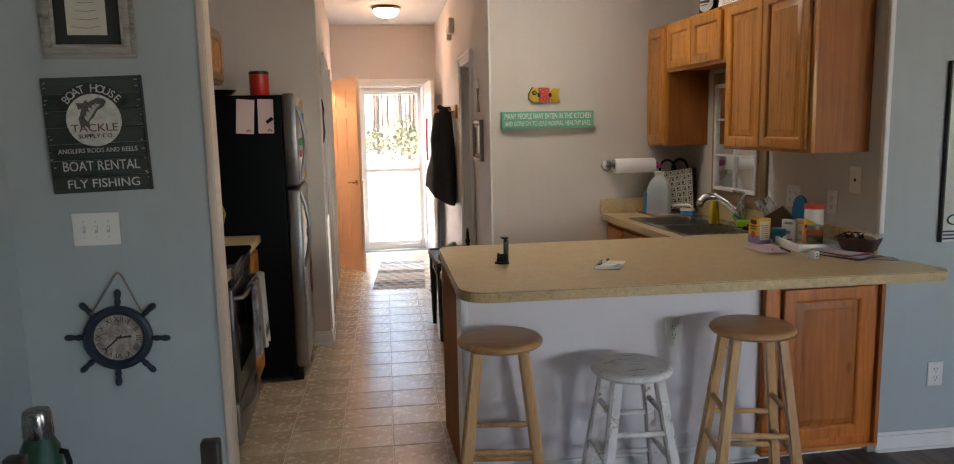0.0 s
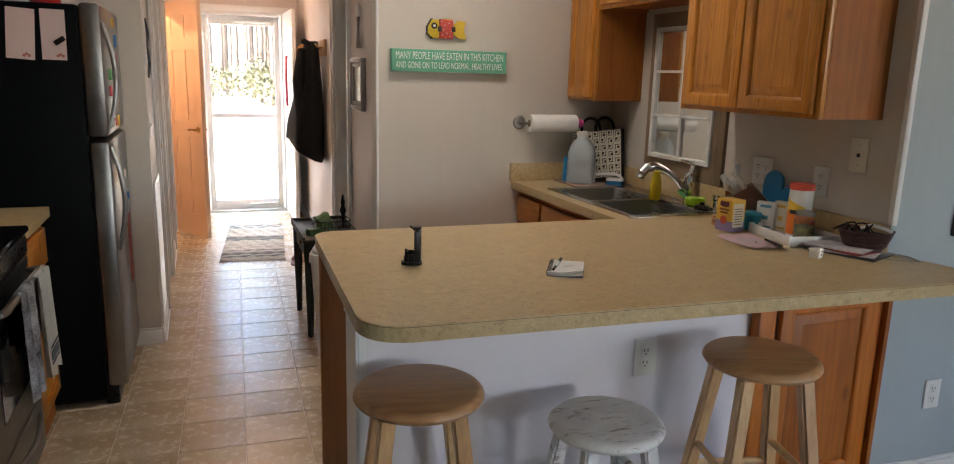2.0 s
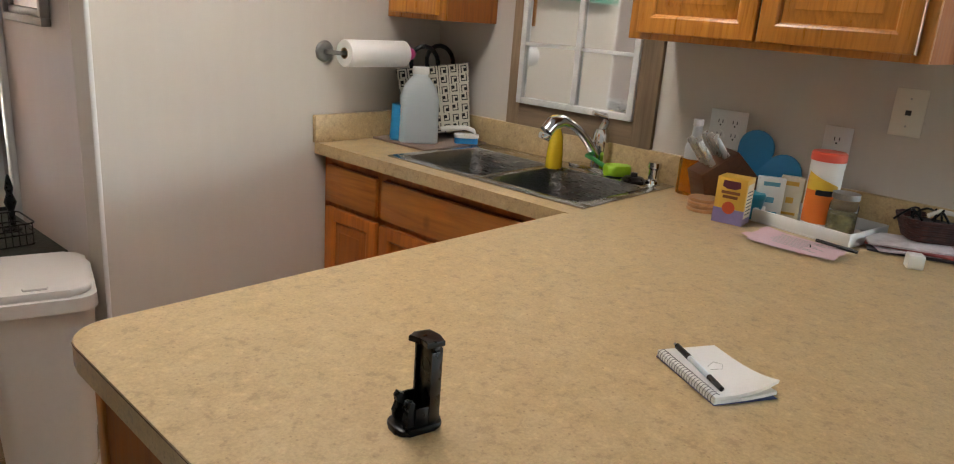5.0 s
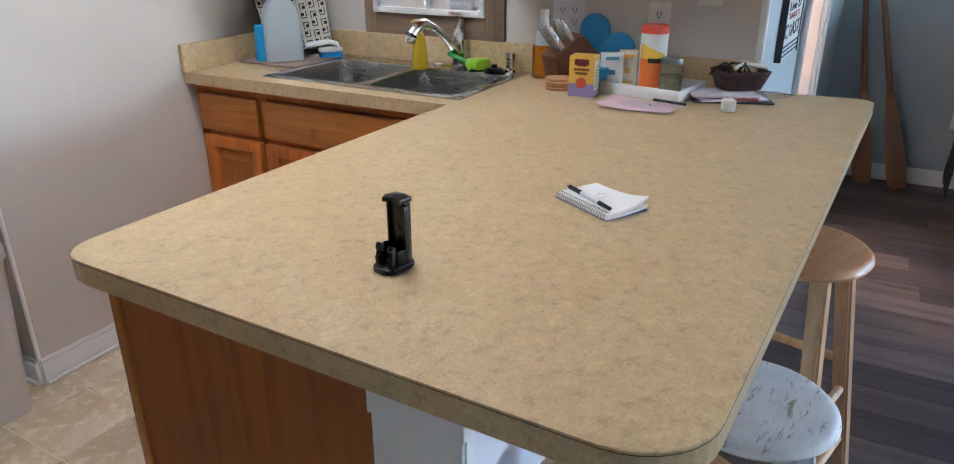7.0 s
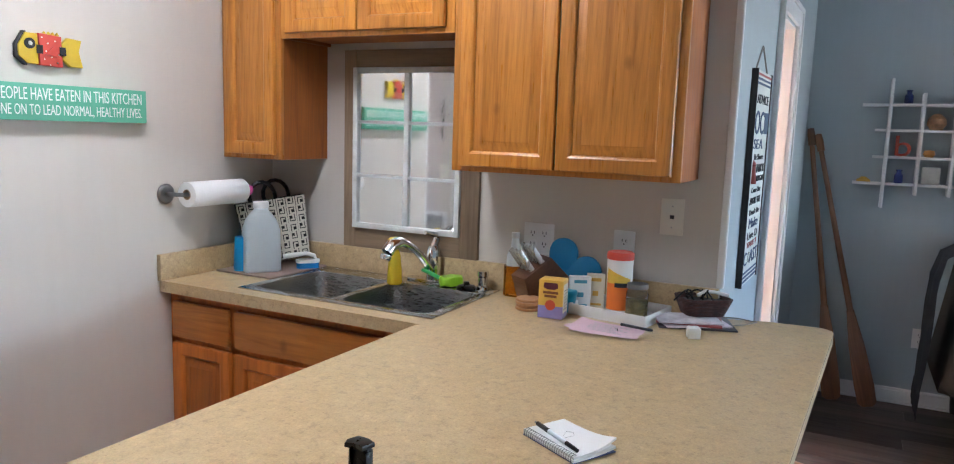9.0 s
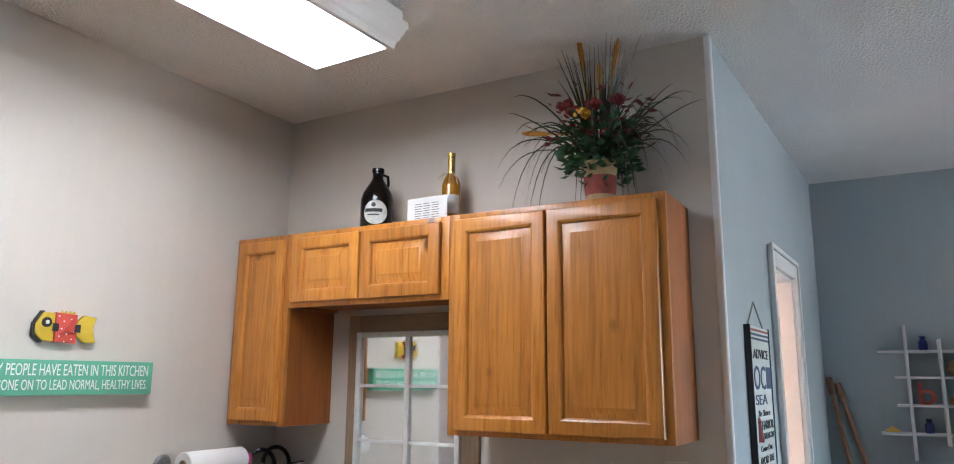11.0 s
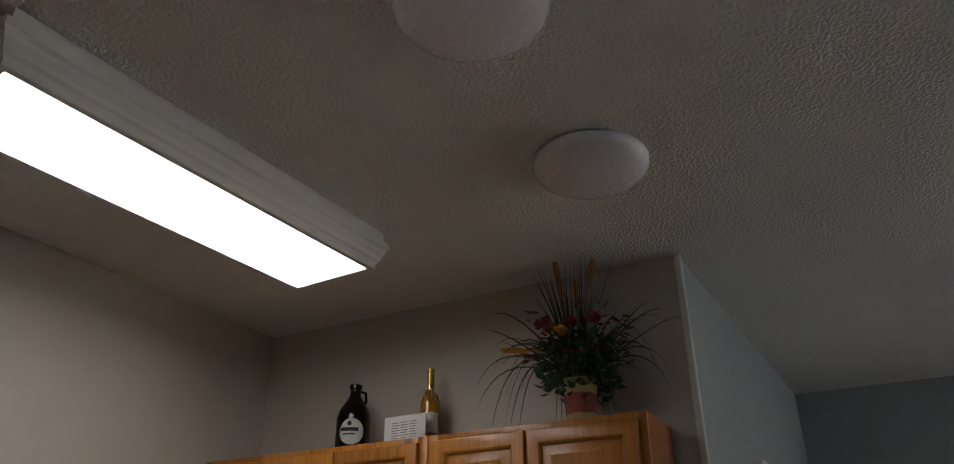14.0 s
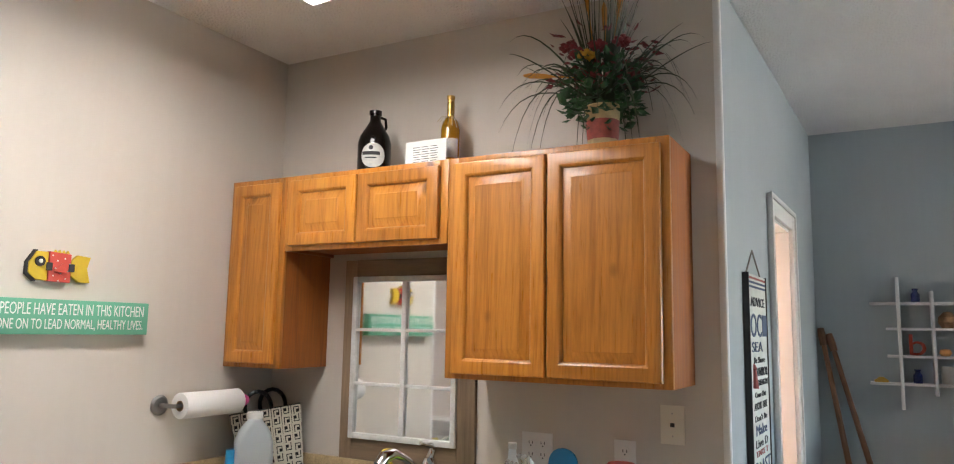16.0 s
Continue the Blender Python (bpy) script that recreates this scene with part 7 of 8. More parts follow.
def hanging(y0, y1, z_top, front, back_, x, seed, amp=0.010):
    """A cloth folded over a rail: falls in front and behind."""
    bm = bmesh.new()
    r2 = random.Random(seed)
    ph = r2.uniform(0, 6)
    path = [(x - 0.016, z_top - back_), (x - 0.016, z_top - 0.02), (x - 0.010, z_top), (x + 0.004, z_top + 0.004), (x + 0.016, z_top - 0.004), (x + 0.018, z_top - front * 0.4), (x + 0.020, z_top - front * 0.75), (x + 0.022, z_top - front)]
    n = 10
    grid = []
    for k, (px, pz) in enumerate(path):
        grid.append([bm.verts.new((px + (amp * math.sin(j * 1.3 + ph) * (k / 7) if k > 3 else 0), y0 + (y1 - y0) * j / n, pz + (0.008 * math.sin(j * 0.9 + ph) if k in (0, 7) else 0))) for j in range(n + 1)])
    for r, q in zip(grid, grid[1:]):
        for j in range(n):
            bm.faces.new([r[j], r[j + 1], q[j + 1], q[j]])
    bmesh.ops.solidify(bm, geom=bm.faces, thickness=0.003)
    return bm


SLATE_CLOTH = plain("slate_cloth", (0.10, 0.11, 0.13), 0.95, var=0.4, scale=60)
t1 = thing("dish_towel", "white dish towel with dark stripes over the oven rail", "towel")
part("cloth", hanging(7.255, 7.42, 0.790, 0.375, 0.25, -0.618, 1, 0.016), TOWEL, t1)
for z, hh in ((0.500, 0.018), (0.472, 0.004), (0.530, 0.004)):
    part("stripe", one((-0.584, -0.5815, 7.275, 7.40, z - hh, z + hh), bevel=0.001), SLATE_CLOTH, t1, "grey woven stripe")
solid("dish_towel", hanging(7.06, 7.24, 0.787, 0.36, 0.2, -0.624, 2, 0.014), plain("grey_check_towel", (0.42, 0.44, 0.48), 0.95, var=0.75, scale=16, fine=160), "grey checked dish towel over the oven rail", "towel")
yp = thing("pitcher", "yellow ceramic pitcher on the counter by the refrigerator", "pitcher", (-0.945, 7.80, CT + 0.001))
YELLOW = plain("yellow_ceramic", (0.50, 0.37, 0.06), 0.25, coat=0.4)
part("body", lathe([(0, 0), (0.050, 0), (0.055, 0.006), (0.066, 0.06), (0.060, 0.13), (0.052, 0.17), (0.058, 0.205), (0.055, 0.207), (0.048, 0.17), (0.050, 0.02), (0, 0.015)], 36), YELLOW, yp)
part("handle", tube([(0.052, 0, 0.185), (0.095, 0, 0.19), (0.108, 0, 0.15), (0.095, 0, 0.09), (0.062, 0, 0.07)], 0.009, 10), YELLOW, yp)
rc = thing("storage_can", "red storage can with a black lid on the refrigerator", "can", (-0.640, 8.12, 1.726))
part("tub", lathe([(0, 0), (0.055, 0), (0.057, 0.003), (0.057, 0.125), (0, 0.125)], 32), plain("red_plastic", (0.45, 0.015, 0.012), 0.35), rc)
part("lid", lathe([(0, 0.1255), (0.058, 0.1255), (0.058, 0.142), (0.053, 0.145), (0, 0.145)], 32), BLACK, rc)
solid("black_bowl", lathe([(0, 0), (0.05, 0), (0.085, 0.030), (0.088, 0.035), (0.080, 0.030), (0.045, 0.008), (0, 0.006)], 32), BLACK, "shallow black bowl on the refrigerator", "bowl", m=pose(-0.86, 8.10, 1.726))
for x, rz, w_ in ((-0.711, 4, 0.100), (-0.596, 1, 0.088)):
    pp = thing("paper_note", "pink printed card held to the refrigerator side", "paper", m=pose(x, 7.9545, 1.603, 0, rz, 0), group="cards on the refrigerator")
    part("card", one((-w_ / 2, w_ / 2, -0.0012, -0.0002, -0.098, 0.098)), plain("pale_pink_card", (0.70, 0.54, 0.52), 0.8, var=0.05), pp)
    for k in range(3):
        part("flower_print", lathe([(0, 0), (0.006, 0), (0.006, 0.0004), (0, 0.0004)], 10, m=pose(0.012 + 0.009 * k, -0.0013, -0.082 + 0.006 * (k % 2), 90)), plain("rose_print", (0.50, 0.16, 0.13), 0.8), pp)
solid("magnet_clip", one((-0.022, 0.022, -0.012, -0.0015, -0.010, 0.010), bevel=0.003), BLACK, "black magnetic clip holding a card", "clip", m=pose(-0.575, 7.9535, 1.58, 0, -35, 0))
rg = random.Random(8)
cols = ((0.6, 0.08, 0.1), (0.65, 0.35, 0.05), (0.05, 0.2, 0.5), (0.75, 0.72, 0.6), (0.1, 0.35, 0.12), (0.02, 0.02, 0.02))
for k in range(14):
    y, z = rg.uniform(8.10, 8.62), rg.choice((1.68, 1.60, 1.52, 1.45, 1.38, 1.30, 1.24, 0.98, 0.86))
    s = rg.uniform(0.014, 0.028)
    solid("magnet", slab(rounded(-s, s, -s * 0.8, s * 0.8, s * 0.4, 3), 0.0005, 0.010, 0.002), plain("magnet_paint", cols[k % 6], 0.5), "small coloured magnet on the refrigerator door", "magnet", "refrigerator magnets", m=pose(-0.424, y, z, 0, 90, 0))
pg = bmesh.new()
rows_ = [[pg.verts.new((-0.410 + 0.006 * math.sin(j * 1.5), 8.30 + 0.016 * j, 0.80 - 0.055 * i)) for j in range(7)] for i in range(7)]
for a_, b_2 in zip(rows_, rows_[1:]):
    for j in range(6):
        pg.faces.new([a_[j], a_[j + 1], b_2[j + 1], b_2[j]])
bmesh.ops.solidify(pg, geom=pg.faces, thickness=0.004)
solid("hand_towel", pg, plain("coral_cloth", (0.52, 0.17, 0.15), 0.9, var=0.35, scale=25), "coral patterned cloth hanging on the refrigerator door", "towel", smooth=60)

# ---- hall things ----
hl = thing("hall_ceiling_light", "frosted bowl hall ceiling light with brass trim, lit", "light", (0.29, 11.28, H))
part("canopy", lathe([(0, -0.001), (0.135, -0.001), (0.150, -0.012), (0.145, -0.030), (0.135, -0.034), (0, -0.034)], 40), plain("antique_bronze", (0.30, 0.17, 0.10), 0.35, 0.8), hl)
part("bowl", lathe([(0.128, -0.035)] + [(0.128 * math.cos(radians(a)), -0.035 - 0.075 * math.sin(radians(a))) for a in range(10, 91, 10)], 40), WARM, hl, "glowing frosted glass bowl")
part("finial", lathe([(0, -0.110), (0.010, -0.112), (0.012, -0.120), (0.006, -0.132), (0, -0.136)], 14), BRASS, hl)

FRAME_METAL = plain("pewter_frame", (0.22, 0.20, 0.18), 0.5, 0.4, fine=60, relief=0.4)
hp = thing("picture_frame", "ornate pewter frame with a bright small picture", "picture", m=hall_r @ pose(0.355, 0, 1.42) @ pose(0, 0, 0, 0, 0, 0))
w, h = 0.195, 0.145
for t0, t1, d in ((0.0, 0.026, 0.030), (0.026, 0.05, 0.020)):
    part("moulding", one((-w + t0, w - t0, -d, -0.001, -h + t0, -h + t1), (-w + t0, w - t0, -d, -0.001, h - t1, h - t0), (-w + t0, -w + t1, -d, -0.001, -h + t1, h - t1), (w - t1, w - t0, -d, -0.001, -h + t1, h - t1), bevel=0.004), FRAME_METAL, hp)
part("print", one((-w + 0.05, w - 0.05, -0.008, -0.001, -h + 0.05, h - 0.05)), plain("pale_print", (0.66, 0.66, 0.62), 0.2, var=0.1), hp)
so_ = thing("wall_ornament", "carved spoon-shaped wall ornament", "ornament", m=hall_r @ pose(0.33, -0.001, 1.72))
part("stem", tube([(0, -0.012, -0.10), (0.003, -0.014, 0.0), (0, -0.012, 0.07)], 0.010, 8, radii=(0.014, 0.006, 0.010)), FRAME_METAL, so_)
part("bowl", lathe([(0, -0.012), (0.022, -0.010), (0.028, 0.0), (0.022, 0.010), (0, 0.014)], 18, m=pose(0, -0.014, 0.105, 90) @ Matrix.Diagonal((1, 1.5, 1, 1))), WHITE, so_, "pale oval bowl")
dc = thing("door_chime", "cream plastic door chime boxes high on the wall", "chime", m=hall_r @ pose(2.02, -0.001, 2.44))
part("box", one((-0.06, 0.06, -0.05, 0, -0.07, 0.07), bevel=0.008), IVORY, dc)
part("box", one((0.16, 0.26, -0.045, 0, -0.10, 0.04), bevel=0.008), IVORY, dc)

rack = thing("coat_rack", "pale wooden peg board with hooks on the hall wall", "coat rack", m=hall_r @ pose(2.15, -0.001, 1.66))
part("board", one((-0.33, 0.33, -0.020, 0, -0.06, 0.06), bevel=0.004), BIRCH, rack)
for k in range(4):
    x = -0.26 + k * 0.17
    part("peg", tube([(x, -0.020, 0.0), (x, -0.062, 0.004), (x, -0.082, 0.030)], 0.008, 8), BRASS, rack)
COAT = plain("black_quilted_cloth", (0.011, 0.012, 0.016), 0.8, var=0.4, scale=18, fine=160, relief=0.6)


def coat_body():
    bm = bmesh.new()
    n, rings = 20, []
    for k in range(13):
        t = k / 12
        z = 0.05 - 0.84 * t
        rx = 0.065 + 0.20 * min(1, t * 1.25) ** 0.8
        ry = 0.050 + 0.085 * min(1, t * 1.3)
        ring = []
        for i in range(n):
            a = 2 * math.pi * i / n
            f = 1 + 0.10 * math.sin(5 * a + 1.5 * t) * t + 0.05 * math.sin(9 * a)
            ring.append(bm.verts.new((rx * f * math.cos(a) + 0.03 * t, -0.085 - 0.055 * t + ry * f * math.sin(a), z + (0.09 * math.sin(a + 2.6) * (t - 0.6) / 0.4 if k > 7 else 0))))
        rings.append(ring)
    for a_, b_ in zip(rings, rings[1:]):
        for i in range(n):
            bm.faces.new([a_[i], a_[(i + 1) % n], b_[(i + 1) % n], b_[i]])
    bm.faces.new(rings[0])
    bm.faces.new(list(reversed(rings[-1])))
    return bm


ct = thing("coat", "black checked jacket hanging from the peg board", "coat", m=hall_r @ pose(2.10, -0.001, 1.66))
part("body", coat_body(), COAT, ct, smooth=80)
part("sleeve", tube([(-0.02, -0.15, -0.02), (-0.09, -0.185, -0.25), (-0.12, -0.18, -0.50), (-0.11, -0.165, -0.66)], 0.05, 12, radii=(0.045, 0.058, 0.050, 0.042)), COAT, ct, smooth=80)
part("sleeve", tube([(0.07, -0.14, -0.02), (0.19, -0.165, -0.25), (0.25, -0.155, -0.5), (0.26, -0.14, -0.62)], 0.05, 12, radii=(0.045, 0.055, 0.048, 0.040)), COAT, ct, smooth=80)
part("collar", tube([(-0.06, -0.09, 0.02), (-0.02, -0.14, 0.05), (0.04, -0.14, 0.05), (0.08, -0.09, 0.02)], 0.022, 8), COAT, ct)
part("label", one((-0.035, 0.0, -0.236, -0.234, -0.60, -0.565)), WHITE, ct, "small white tag")
ht = thing("hat", "tan cap hanging on a peg", "hat", m=hall_r @ pose(2.42, -0.10, 1.62))
part("crown", lathe([(0.085, -0.06), (0.088, -0.02), (0.080, 0.03), (0.055, 0.065), (0, 0.078)], 28, m=pose(0, 0, 0, 75, 0, 0)), plain("tan_felt", (0.45, 0.20, 0.07), 0.85), ht)
part("brim", lathe([(0.084, -0.062), (0.125, -0.068), (0.127, -0.064), (0.086, -0.056)], 28, m=pose(0, 0, 0, 75, 0, 0)), plain("tan_felt_brim", (0.45, 0.20, 0.07), 0.85), ht)
ly = thing("lanyard", "red lanyard hanging on the open entrance door", "lanyard", (0.765, 12.05, 1.62))
part("strap", tube([(-0.012, 0, 0.0), (-0.018, 0.02, -0.2), (-0.012, 0.03, -0.48), (-0.014, 0.06, -0.46), (-0.018, 0.07, -0.2), (-0.012, 0.06, 0.0)], 0.008, 6), plain("red_webbing", (0.50, 0.02, 0.04), 0.7), ly)
part("hook", rod((0.008, 0.03, 0.0), (-0.02, 0.03, 0.0), 0.004), STEEL, ly)

GREEN = plain("dark_green_painted_wood", (0.016, 0.022, 0.016), 0.45, var=0.3, fine=80, relief=0.2)
tt = thing("console_table", "small dark green wooden side table by the hall wall", "table", (0.0, 0.0, 0))
X0_, X1_, Y0_, Y1_ = 0.450, 0.775, 8.565, 9.11
part("tabletop", one((X0_ - 0.015, X1_ + 0.0, Y0_ - 0.02, Y1_ + 0.02, 0.552, 0.575), bevel=0.004), GREEN, tt)
part("rim", one((X0_ - 0.015, X0_ - 0.004, Y0_ - 0.02, Y1_ + 0.02, 0.5755, 0.590), (X0_ - 0.004, X1_, Y1_ + 0.009, Y1_ + 0.02, 0.5755, 0.590), bevel=0.002), GREEN, tt)
part("apron", one((X0_ + 0.01, X1_ - 0.012, Y0_ + 0.01, Y0_ + 0.028, 0.45, 0.551), (X0_ + 0.01, X0_ + 0.028, Y0_ + 0.028, Y1_ - 0.01, 0.45, 0.551), (X0_ + 0.028, X1_ - 0.012, Y1_ - 0.028, Y1_ - 0.01, 0.45, 0.551)), GREEN, tt)
for x in (X0_ + 0.02, X1_ - 0.03):
    for y in (Y0_ + 0.02, Y1_ - 0.02):
        part("leg", tube([(x, y, 0), (x, y, 0.45), (x, y, 0.551)], 0.02, 4, radii=(0.016, 0.027, 0.028)), GREEN, tt)
part("knob", lathe([(0, 0), (0.008, 0), (0.013, 0.012), (0, 0.02)], 12, m=pose(X0_ + 0.009, 8.84, 0.50, 0, -90, 0)), BRASS, tt)
bx_ = thing("wire_basket", "black wire basket with green packets on the side table", "basket", (0.62, 8.74, 0.5755))
for z in (0.004, 0.04, 0.075):
    pts = [(x, y, z) for x, y in rounded(-0.10, 0.10, -0.085, 0.085, 0.02, 3)]
    part("wire", tube(pts + [pts[0]], 0.003, 6), BLACK, bx_)
for k in range(10):
    x = -0.09 + 0.02 * k
    for y in (-0.085, 0.085):
        part("wire", rod((x, y, 0.004), (x, y, 0.075), 0.0018, n=6), BLACK, bx_)
solid("green_packet", one((-0.04, 0.04, -0.025, 0.025, 0.0, 0.040), bevel=0.004), plain("green_pack", (0.07, 0.13, 0.05), 0.5, var=0.4, scale=25), "small green packet on the side table", "packet", m=pose(0.51, 8.66, 0.576, 0, 0, 20))
solid("green_packet", one((-0.04, 0.04, -0.02, 0.02, 0.0, 0.11), bevel=0.004), plain("pale_green_pack", (0.12, 0.20, 0.08), 0.5, var=0.4, scale=25), "pale green packet leaning in the basket", "packet", m=pose(0.60, 8.74, 0.580, 0, -25, 30))
fg = thing("figurine", "black metal figurine standing on the side table", "ornament", (0.71, 8.86, 0.5755))
part("figure", lathe([(0, 0), (0.03, 0), (0.03, 0.008), (0.008, 0.015), (0.010, 0.07), (0.020, 0.10), (0.010, 0.13), (0.014, 0.15), (0.006, 0.19), (0, 0.20)], 14), BLACK, fg)

tc = thing("trash_can", "tall white plastic trash can with a swing lid", "trash can", (0.612, 8.345, 0), -17)


def tub(z0, z1, a0, b0, a1, b1, r):
    bm = bmesh.new()
    lo = [bm.verts.new((x, y, z0)) for x, y in rounded(-a0, a0, -b0, b0, r)]
    hi = [bm.verts.new((x, y, z1)) for x, y in rounded(-a1, a1, -b1, b1, r)]
    n = len(lo)
    for i in range(n):
        bm.faces.new([lo[i], lo[(i + 1) % n], hi[(i + 1) % n], hi[i]])
    bm.faces.new(list(reversed(lo)))
    bm.faces.new(hi)
    return bm


CANW = plain("off_white_plastic", (0.66, 0.64, 0.61), 0.4, var=0.05)
part("bin", tub(0.0, 0.53, 0.118, 0.150, 0.144, 0.182, 0.05), CANW, tc)
part("collar", tub(0.531, 0.570, 0.153, 0.192, 0.151, 0.190, 0.055), CANW, tc)
part("lid", slab(rounded(-0.138, 0.138, -0.176, 0.176, 0.055), 0.5705, 0.593, 0.010, segments=3), CANW, tc)
part("latch", tube([(-0.03, -0.140, 0.594), (-0.028, -0.155, 0.596), (0.028, -0.155, 0.596), (0.03, -0.140, 0.594)], 0.003, 6), GRAPHITE_LIGHT, tc)

# woven rag rug
rug = thing("rag_rug", "grey striped woven rag rug before the entrance", "rug", (0.337, 11.14, 0.0005), -5.3)
cols = [(0.44, 0.43, 0.40), (0.60, 0.58, 0.54), (0.14, 0.15, 0.15), (0.54, 0.52, 0.47), (0.62, 0.60, 0.56), (0.24, 0.25, 0.25), (0.50, 0.50, 0.46)]
mats = [plain("rug_yarn", c, 0.95, var=0.35, scale=60, fine=240, relief=0.7) for c in cols]
for k in range(34):
    y0_ = -0.70 + k * 0.0412
    bm = bmesh.new()
    top = []
    for i in range(15):
        x = -0.25 + 0.5 * i / 14
        zz = 0.007 + 0.004 * math.sin(i * 1.9 + k * 1.1)
        top.append([bm.verts.new((x, y0_ + dy + 0.006 * math.sin(i * 0.8 + k), zz if 0 < q < 3 else 0.001)) for q, dy in enumerate((0.0, 0.010, 0.030, 0.0402))])
    for a_, b_ in zip(top, top[1:]):
        for q in range(3):
            bm.faces.new([a_[q], b_[q], b_[q + 1], a_[q + 1]])
    part("weft", bm, mats[(k * 3 + k // 4) % 7], rug, smooth=60)
for s in (-1, 1):
    fr_ = bmesh.new()
    for k in range(26):
        x = -0.245 + 0.0196 * k
        tube([(x, s * 0.70, 0.004), (x + 0.006 * math.sin(k), s * 0.735, 0.003), (x + 0.01 * math.sin(k * 2), s * 0.765, 0.003)], 0.002, 4, fr_)
    tagged(part("fringe", fr_, mats[2], rug), kind="stuff")
for k in range(2):
    sl = thing("slipper", "pinkish slipper lying by the wall", "shoe", (0.60 + 0.10 * k, 10.30 + 0.03 * k, 0.0005), 70 + 12 * k, group="pair of slippers")
    part("sole", slab([(0.11 * math.cos(radians(a)) * (1.1 if math.cos(radians(a)) > 0 else 1), 0.042 * math.sin(radians(a))) for a in range(0, 360, 20)], 0, 0.014, 0.004), plain("taupe_sole", (0.25, 0.17, 0.15), 0.8), sl)
    part("strap", tube(bend((0.03, -0.04, 0.012), (0.04, 0, 0.085), (0.03, 0.04, 0.012), 8), 0.02, 8), plain("dusty_pink_fabric", (0.40, 0.24, 0.23), 0.9), sl)

# return-air grille on the west hall wall
gv = thing("air_vent", "white louvred return air grille low on the hall wall", "vent", m=pose(-0.317, 8.965, 0.10, 0, 0, 90))
part("frame", one((-0.215, -0.185, -0.012, -0.001, 0, 0.78), (0.185, 0.215, -0.012, -0.001, 0, 0.78), (-0.185, 0.185, -0.012, -0.001, 0, 0.03), (-0.185, 0.185, -0.012, -0.001, 0.75, 0.78), bevel=0.002), TRIM, gv)
part("backing", one((-0.185, 0.185, -0.002, -0.0008, 0.03, 0.75)), GRAPHITE, gv)
for k in range(36):
    z = 0.036 + k * 0.02
    bm = bmesh.new()
    box(bm, -0.185, 0.185, -0.0075, 0.0075, -0.0008, 0.0008, 0, pose(0, -0.0085, z, 40))
    part("slat", bm, TRIM, gv, smooth=None)
plate("light_switch", pose(-0.317, 8.785, 1.185, 0, 0, 90), 0.075, 0.118, "ivory toggle switch on the hall wall", "toggle", 1, IVORY)
for y, z, hh in ((8.80, 1.58, 0.30), (11.0, 1.55, 0.34)):
    o_ = thing("wall_hanging", "slim dark metal hanging on the hall wall", "ornament", m=pose(-0.317, y, z, 0, 0, 90), group="hall wall hangings")
    part("bar", tube([(0, -0.012, -hh / 2), (0.006, -0.020, -hh / 4), (-0.006, -0.016, 0.02), (0.004, -0.02, hh / 4), (0, -0.012, hh / 2)], 0.008, 8, radii=(0.004, 0.008, 0.005, 0.008, 0.004)), BLACK, o_)

# out-of-view fitting, added to go with the extra warm lamp beside the hall
bulb = thing("closet_light", "unseen bare bulb added in the closet to warm the open door", "light", (-0.80, 11.36, H))
part("socket", lathe([(0, -0.001), (0.05, -0.001), (0.045, -0.03), (0.022, -0.05), (0.018, -0.30), (0, -0.30)], 20), WHITE, bulb)
part("glass", lathe([(0, -0.302), (0.014, -0.303), (0.016, -0.33), (0.030, -0.36), (0.030, -0.385), (0.018, -0.405), (0, -0.41)], 20), WARM, bulb, "glowing bulb")
bulb.matrix_basis = pose(-0.80, 11.36, H) @ pose(0.25, 0, 0)
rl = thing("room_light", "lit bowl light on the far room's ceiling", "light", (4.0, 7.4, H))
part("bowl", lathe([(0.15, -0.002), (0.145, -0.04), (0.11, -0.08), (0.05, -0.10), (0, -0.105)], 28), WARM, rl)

# ---- outside the entrance ----
structure("porch", one((-2.2, 3.2, 12.78, 15.2, -0.16, -0.02), bevel=0.01), surface("pale_concrete", (0.52, 0.50, 0.46), 0.85, fine=90, relief=0.3), "pale concrete porch slab", "pavement")
GROUND = surface("sandy_ground", (0.46, 0.42, 0.34), 0.95, var=0.3, scale=0.5, fine=14, relief=0.4)
gm = bmesh.new()
vs = [gm.verts.new((x, y, -0.17)) for x, y in ((-300, -300), (300, -300), (300, 300), (-300, 300))]
gm.faces.new(vs)
structure("ground", gm, GROUND, "pale sandy yard reaching to the woods", "ground")
BARK = surface("pine_bark", (0.115, 0.09, 0.072), 0.95, var=0.3, scale=6, fine=40, relief=0.5)
PINE = surface("spring_foliage", (0.075, 0.125, 0.045), 0.7, var=0.4, scale=3, relief=0)
BRUSHM = surface("dry_brush", (0.10, 0.10, 0.055), 0.9, var=0.4, scale=4, relief=0)
rw = random.Random(77)
trunks, crowns, brushes = bmesh.new(), bmesh.new(), bmesh.new()


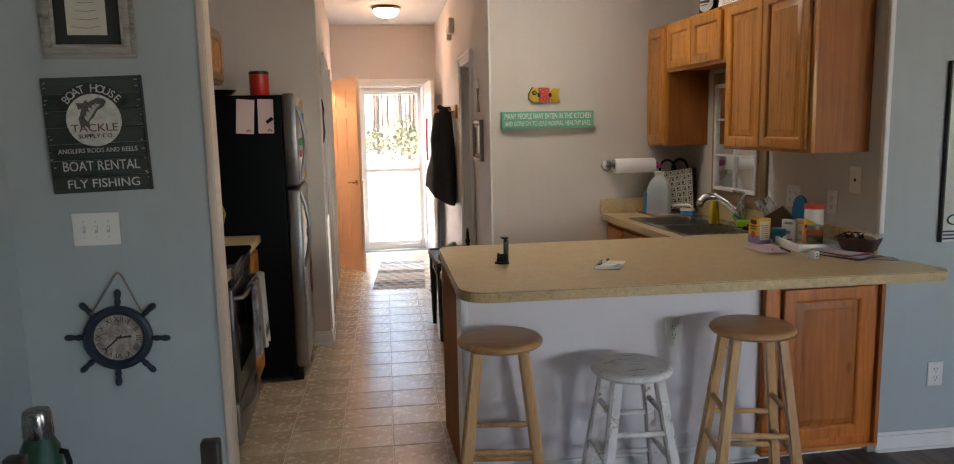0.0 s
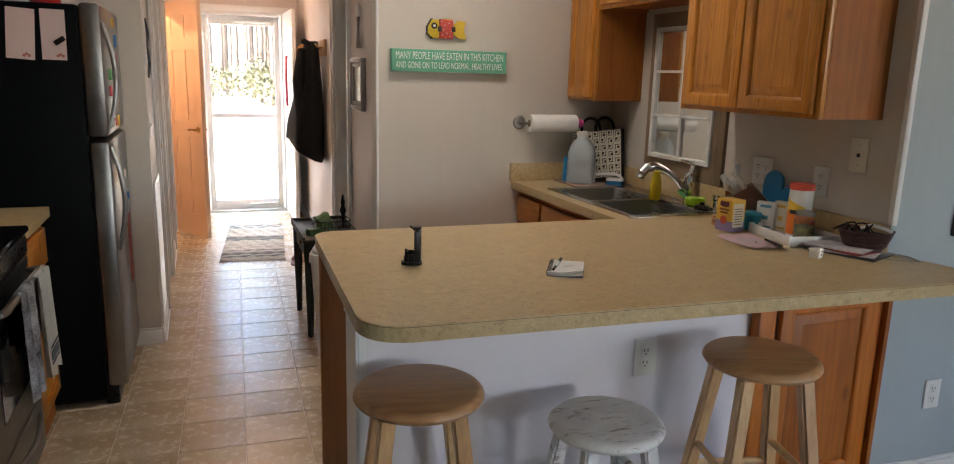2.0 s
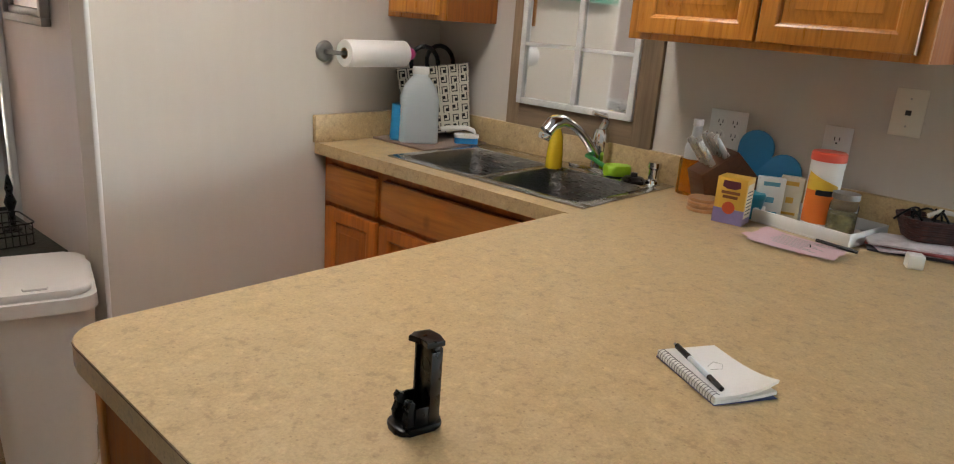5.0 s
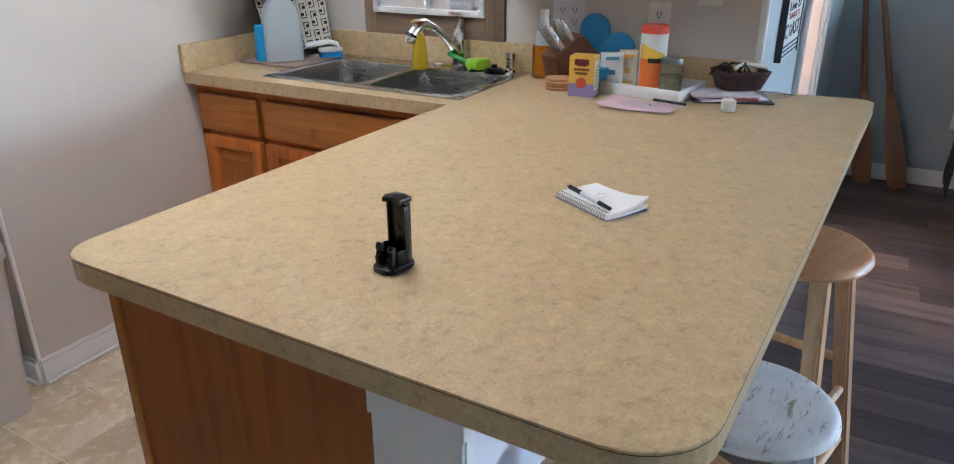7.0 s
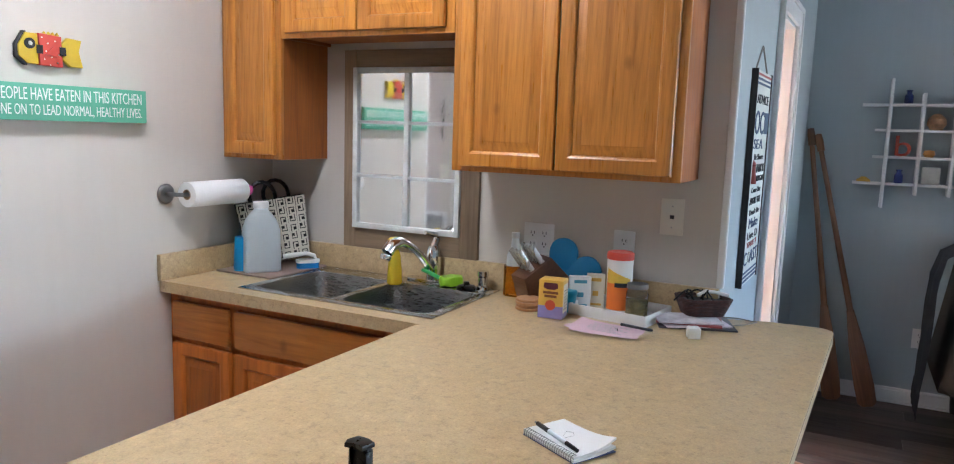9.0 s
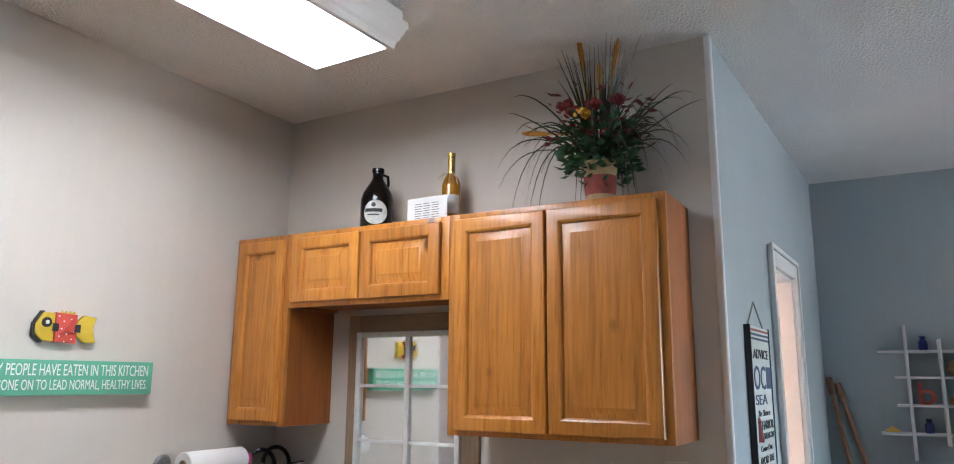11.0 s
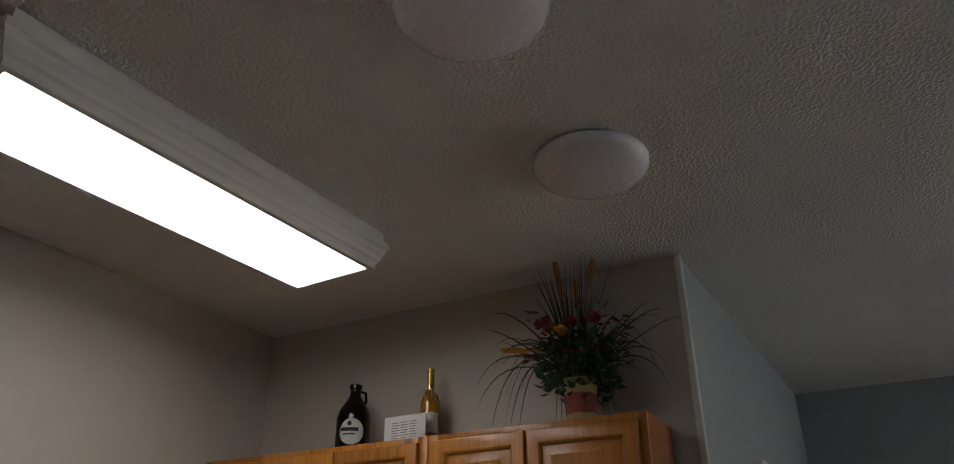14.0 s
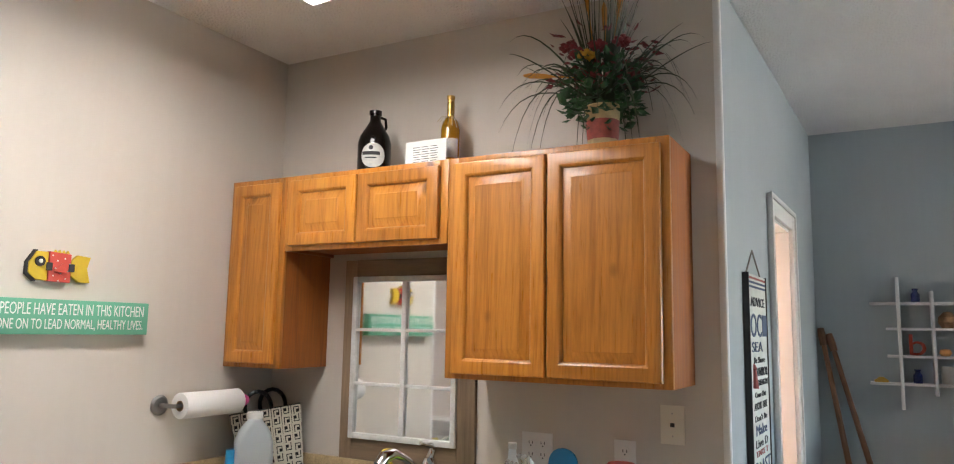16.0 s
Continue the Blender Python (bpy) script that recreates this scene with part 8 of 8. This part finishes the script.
def clump(bm, c, r, n, size, rnd):
    for _ in range(n):
        p = Vector((rnd.gauss(0, 1), rnd.gauss(0, 1), rnd.gauss(0, 0.7))) * r * 0.6 + Vector(c)
        d = Vector((rnd.uniform(-1, 1), rnd.uniform(-1, 1), rnd.uniform(-1, 1))).normalized() * size
        e = d.cross(Vector((rnd.uniform(-1, 1), rnd.uniform(-1, 1), 1))).normalized() * size * 0.5
        v = [bm.verts.new(q) for q in (p - d, p + e, p + d, p - e)]
        bm.faces.new(v)


for k in range(150):
    x, y = rw.uniform(-12, 13), rw.uniform(40, 75)
    hgt, r = rw.uniform(11, 17), rw.uniform(0.08, 0.18)
    lean_ = rw.uniform(-0.5, 0.5)
    base_z = -0.17
    tube([(x, y, base_z), (x + lean_ * 0.4, y, hgt * 0.5), (x + lean_, y, hgt)], r, 6, trunks, (r, r * 0.75, r * 0.3))
    for q in range(5):
        z = hgt * rw.uniform(0.25, 0.9)
        a = rw.uniform(0, 6.28)
        ln = rw.uniform(0.6, 1.8)
        e = (x + ln * math.cos(a), y + ln * math.sin(a), z + rw.uniform(0.1, 0.6))
        tube([(x + lean_ * z / hgt, y, z), e], 0.02, 4, trunks, (0.03, 0.01))
        if rw.random() < 0.55:
            clump(crowns, e, 0.6, 26, 0.13, rw)
    clump(crowns, (x + lean_, y, hgt * 0.93), 1.1, 60, 0.2, rw)
for k in range(150):
    x, y = rw.uniform(-9, 10), rw.uniform(36, 44)
    clump(brushes, (x, y, 0.3 + (y - 36) * 0.15), rw.uniform(0.5, 0.9), 46, 0.12, rw)
for bm, nm, mt, lb in ((trunks, "woods", BARK, "bare tall pine trunks of the far woods"), (crowns, "woods_foliage", PINE, "thin spring foliage of the far woods"), (brushes, "underbrush", BRUSHM, "tangled brush along the edge of the woods")):
    bm.normal_update()
    me = bpy.data.meshes.new(nm)
    bm.to_mesh(me)
    bm.free()
    me.materials.append(mt)
    tagged(new(nm, me), lb, "woods" if nm != "underbrush" else "brush", kind="stuff")

# ---- floor pieces ----
floor_k = thing("floor_kitchen", "tan square vinyl floor tiles with pale joints", "floor", kind="structure")
TILE = 0.2535
_rng = random.Random(4)


def tile_mesh(w, d, name, h=0.006):
    return mesh_of(one((-w / 2, w / 2, -d / 2, d / 2, -h, 0), bevel=0.0015), name, VINYL)


g = 0.003
tile_shared = tile_mesh(TILE - g, TILE - g, "tile")
rest = bmesh.new()
ix0, iy0 = 0.078, 8.160
# the pattern lies slightly askew to the walls
GRID = pose(ix0, iy0, 0, 0, 0, -2.4) @ pose(-ix0, -iy0, 0)
for i in range(-6, 9):
    for j in range(-7, 18):
        x, y = ix0 + (i + 0.5) * TILE, iy0 + (j + 0.5) * TILE
        if y - TILE / 2 < 6.46 or y + TILE / 2 > 12.68:
            continue
        if -0.72 < x < 0.92 or (0.9 < x < 1.72 and 7.0 < y < 8.4):
            ob = new("tile", tile_shared)
            ob.parent = floor_k
            ob.matrix_basis = GRID @ pose(x, y, 0)
        else:
            box(rest, x - TILE / 2 + g / 2, x + TILE / 2 - g / 2, y - TILE / 2 + g / 2, y + TILE / 2 - g / 2, -0.0055, -0.0002, m=GRID)
tagged(part("tiles_beyond", rest, VINYL, floor_k, smooth=None), kind="stuff")

floor_l = thing("floor_living", "dark brown wood-look floor planks", "floor", kind="structure")
W, L = 0.152, 1.22
planks = {}
rest = bmesh.new()
for i in range(41):
    x = -1.42 + (i + 0.5) * W
    y = -1.0 - _rng.random() * L
    while y < 6.41:
        a, b = max(y, -1.0), min(y + L, 6.41)
        y += L
        if b - a < 0.03:
            continue
        if x > 1.2 and b > 2.2 or b > 5.6:
            key = round(b - a, 2)
            if key not in planks:
                planks[key] = mesh_of(one((-W / 2 + 0.0008, W / 2 - 0.0008, -key / 2 + 0.0008, key / 2 - 0.0008, -0.008, 0), bevel=0.0012), "plank", PLANK)
            ob = new("plank", planks[key])
            ob.parent = floor_l
            ob.matrix_basis = pose(x, (a + b) / 2, 0)
        else:
            box(rest, x - W / 2 + 0.0008, x + W / 2 - 0.0008, a + 0.0008, b - 0.0008, -0.006, 0)
tagged(part("planks_beyond", rest, PLANK, floor_l, smooth=None), kind="stuff")
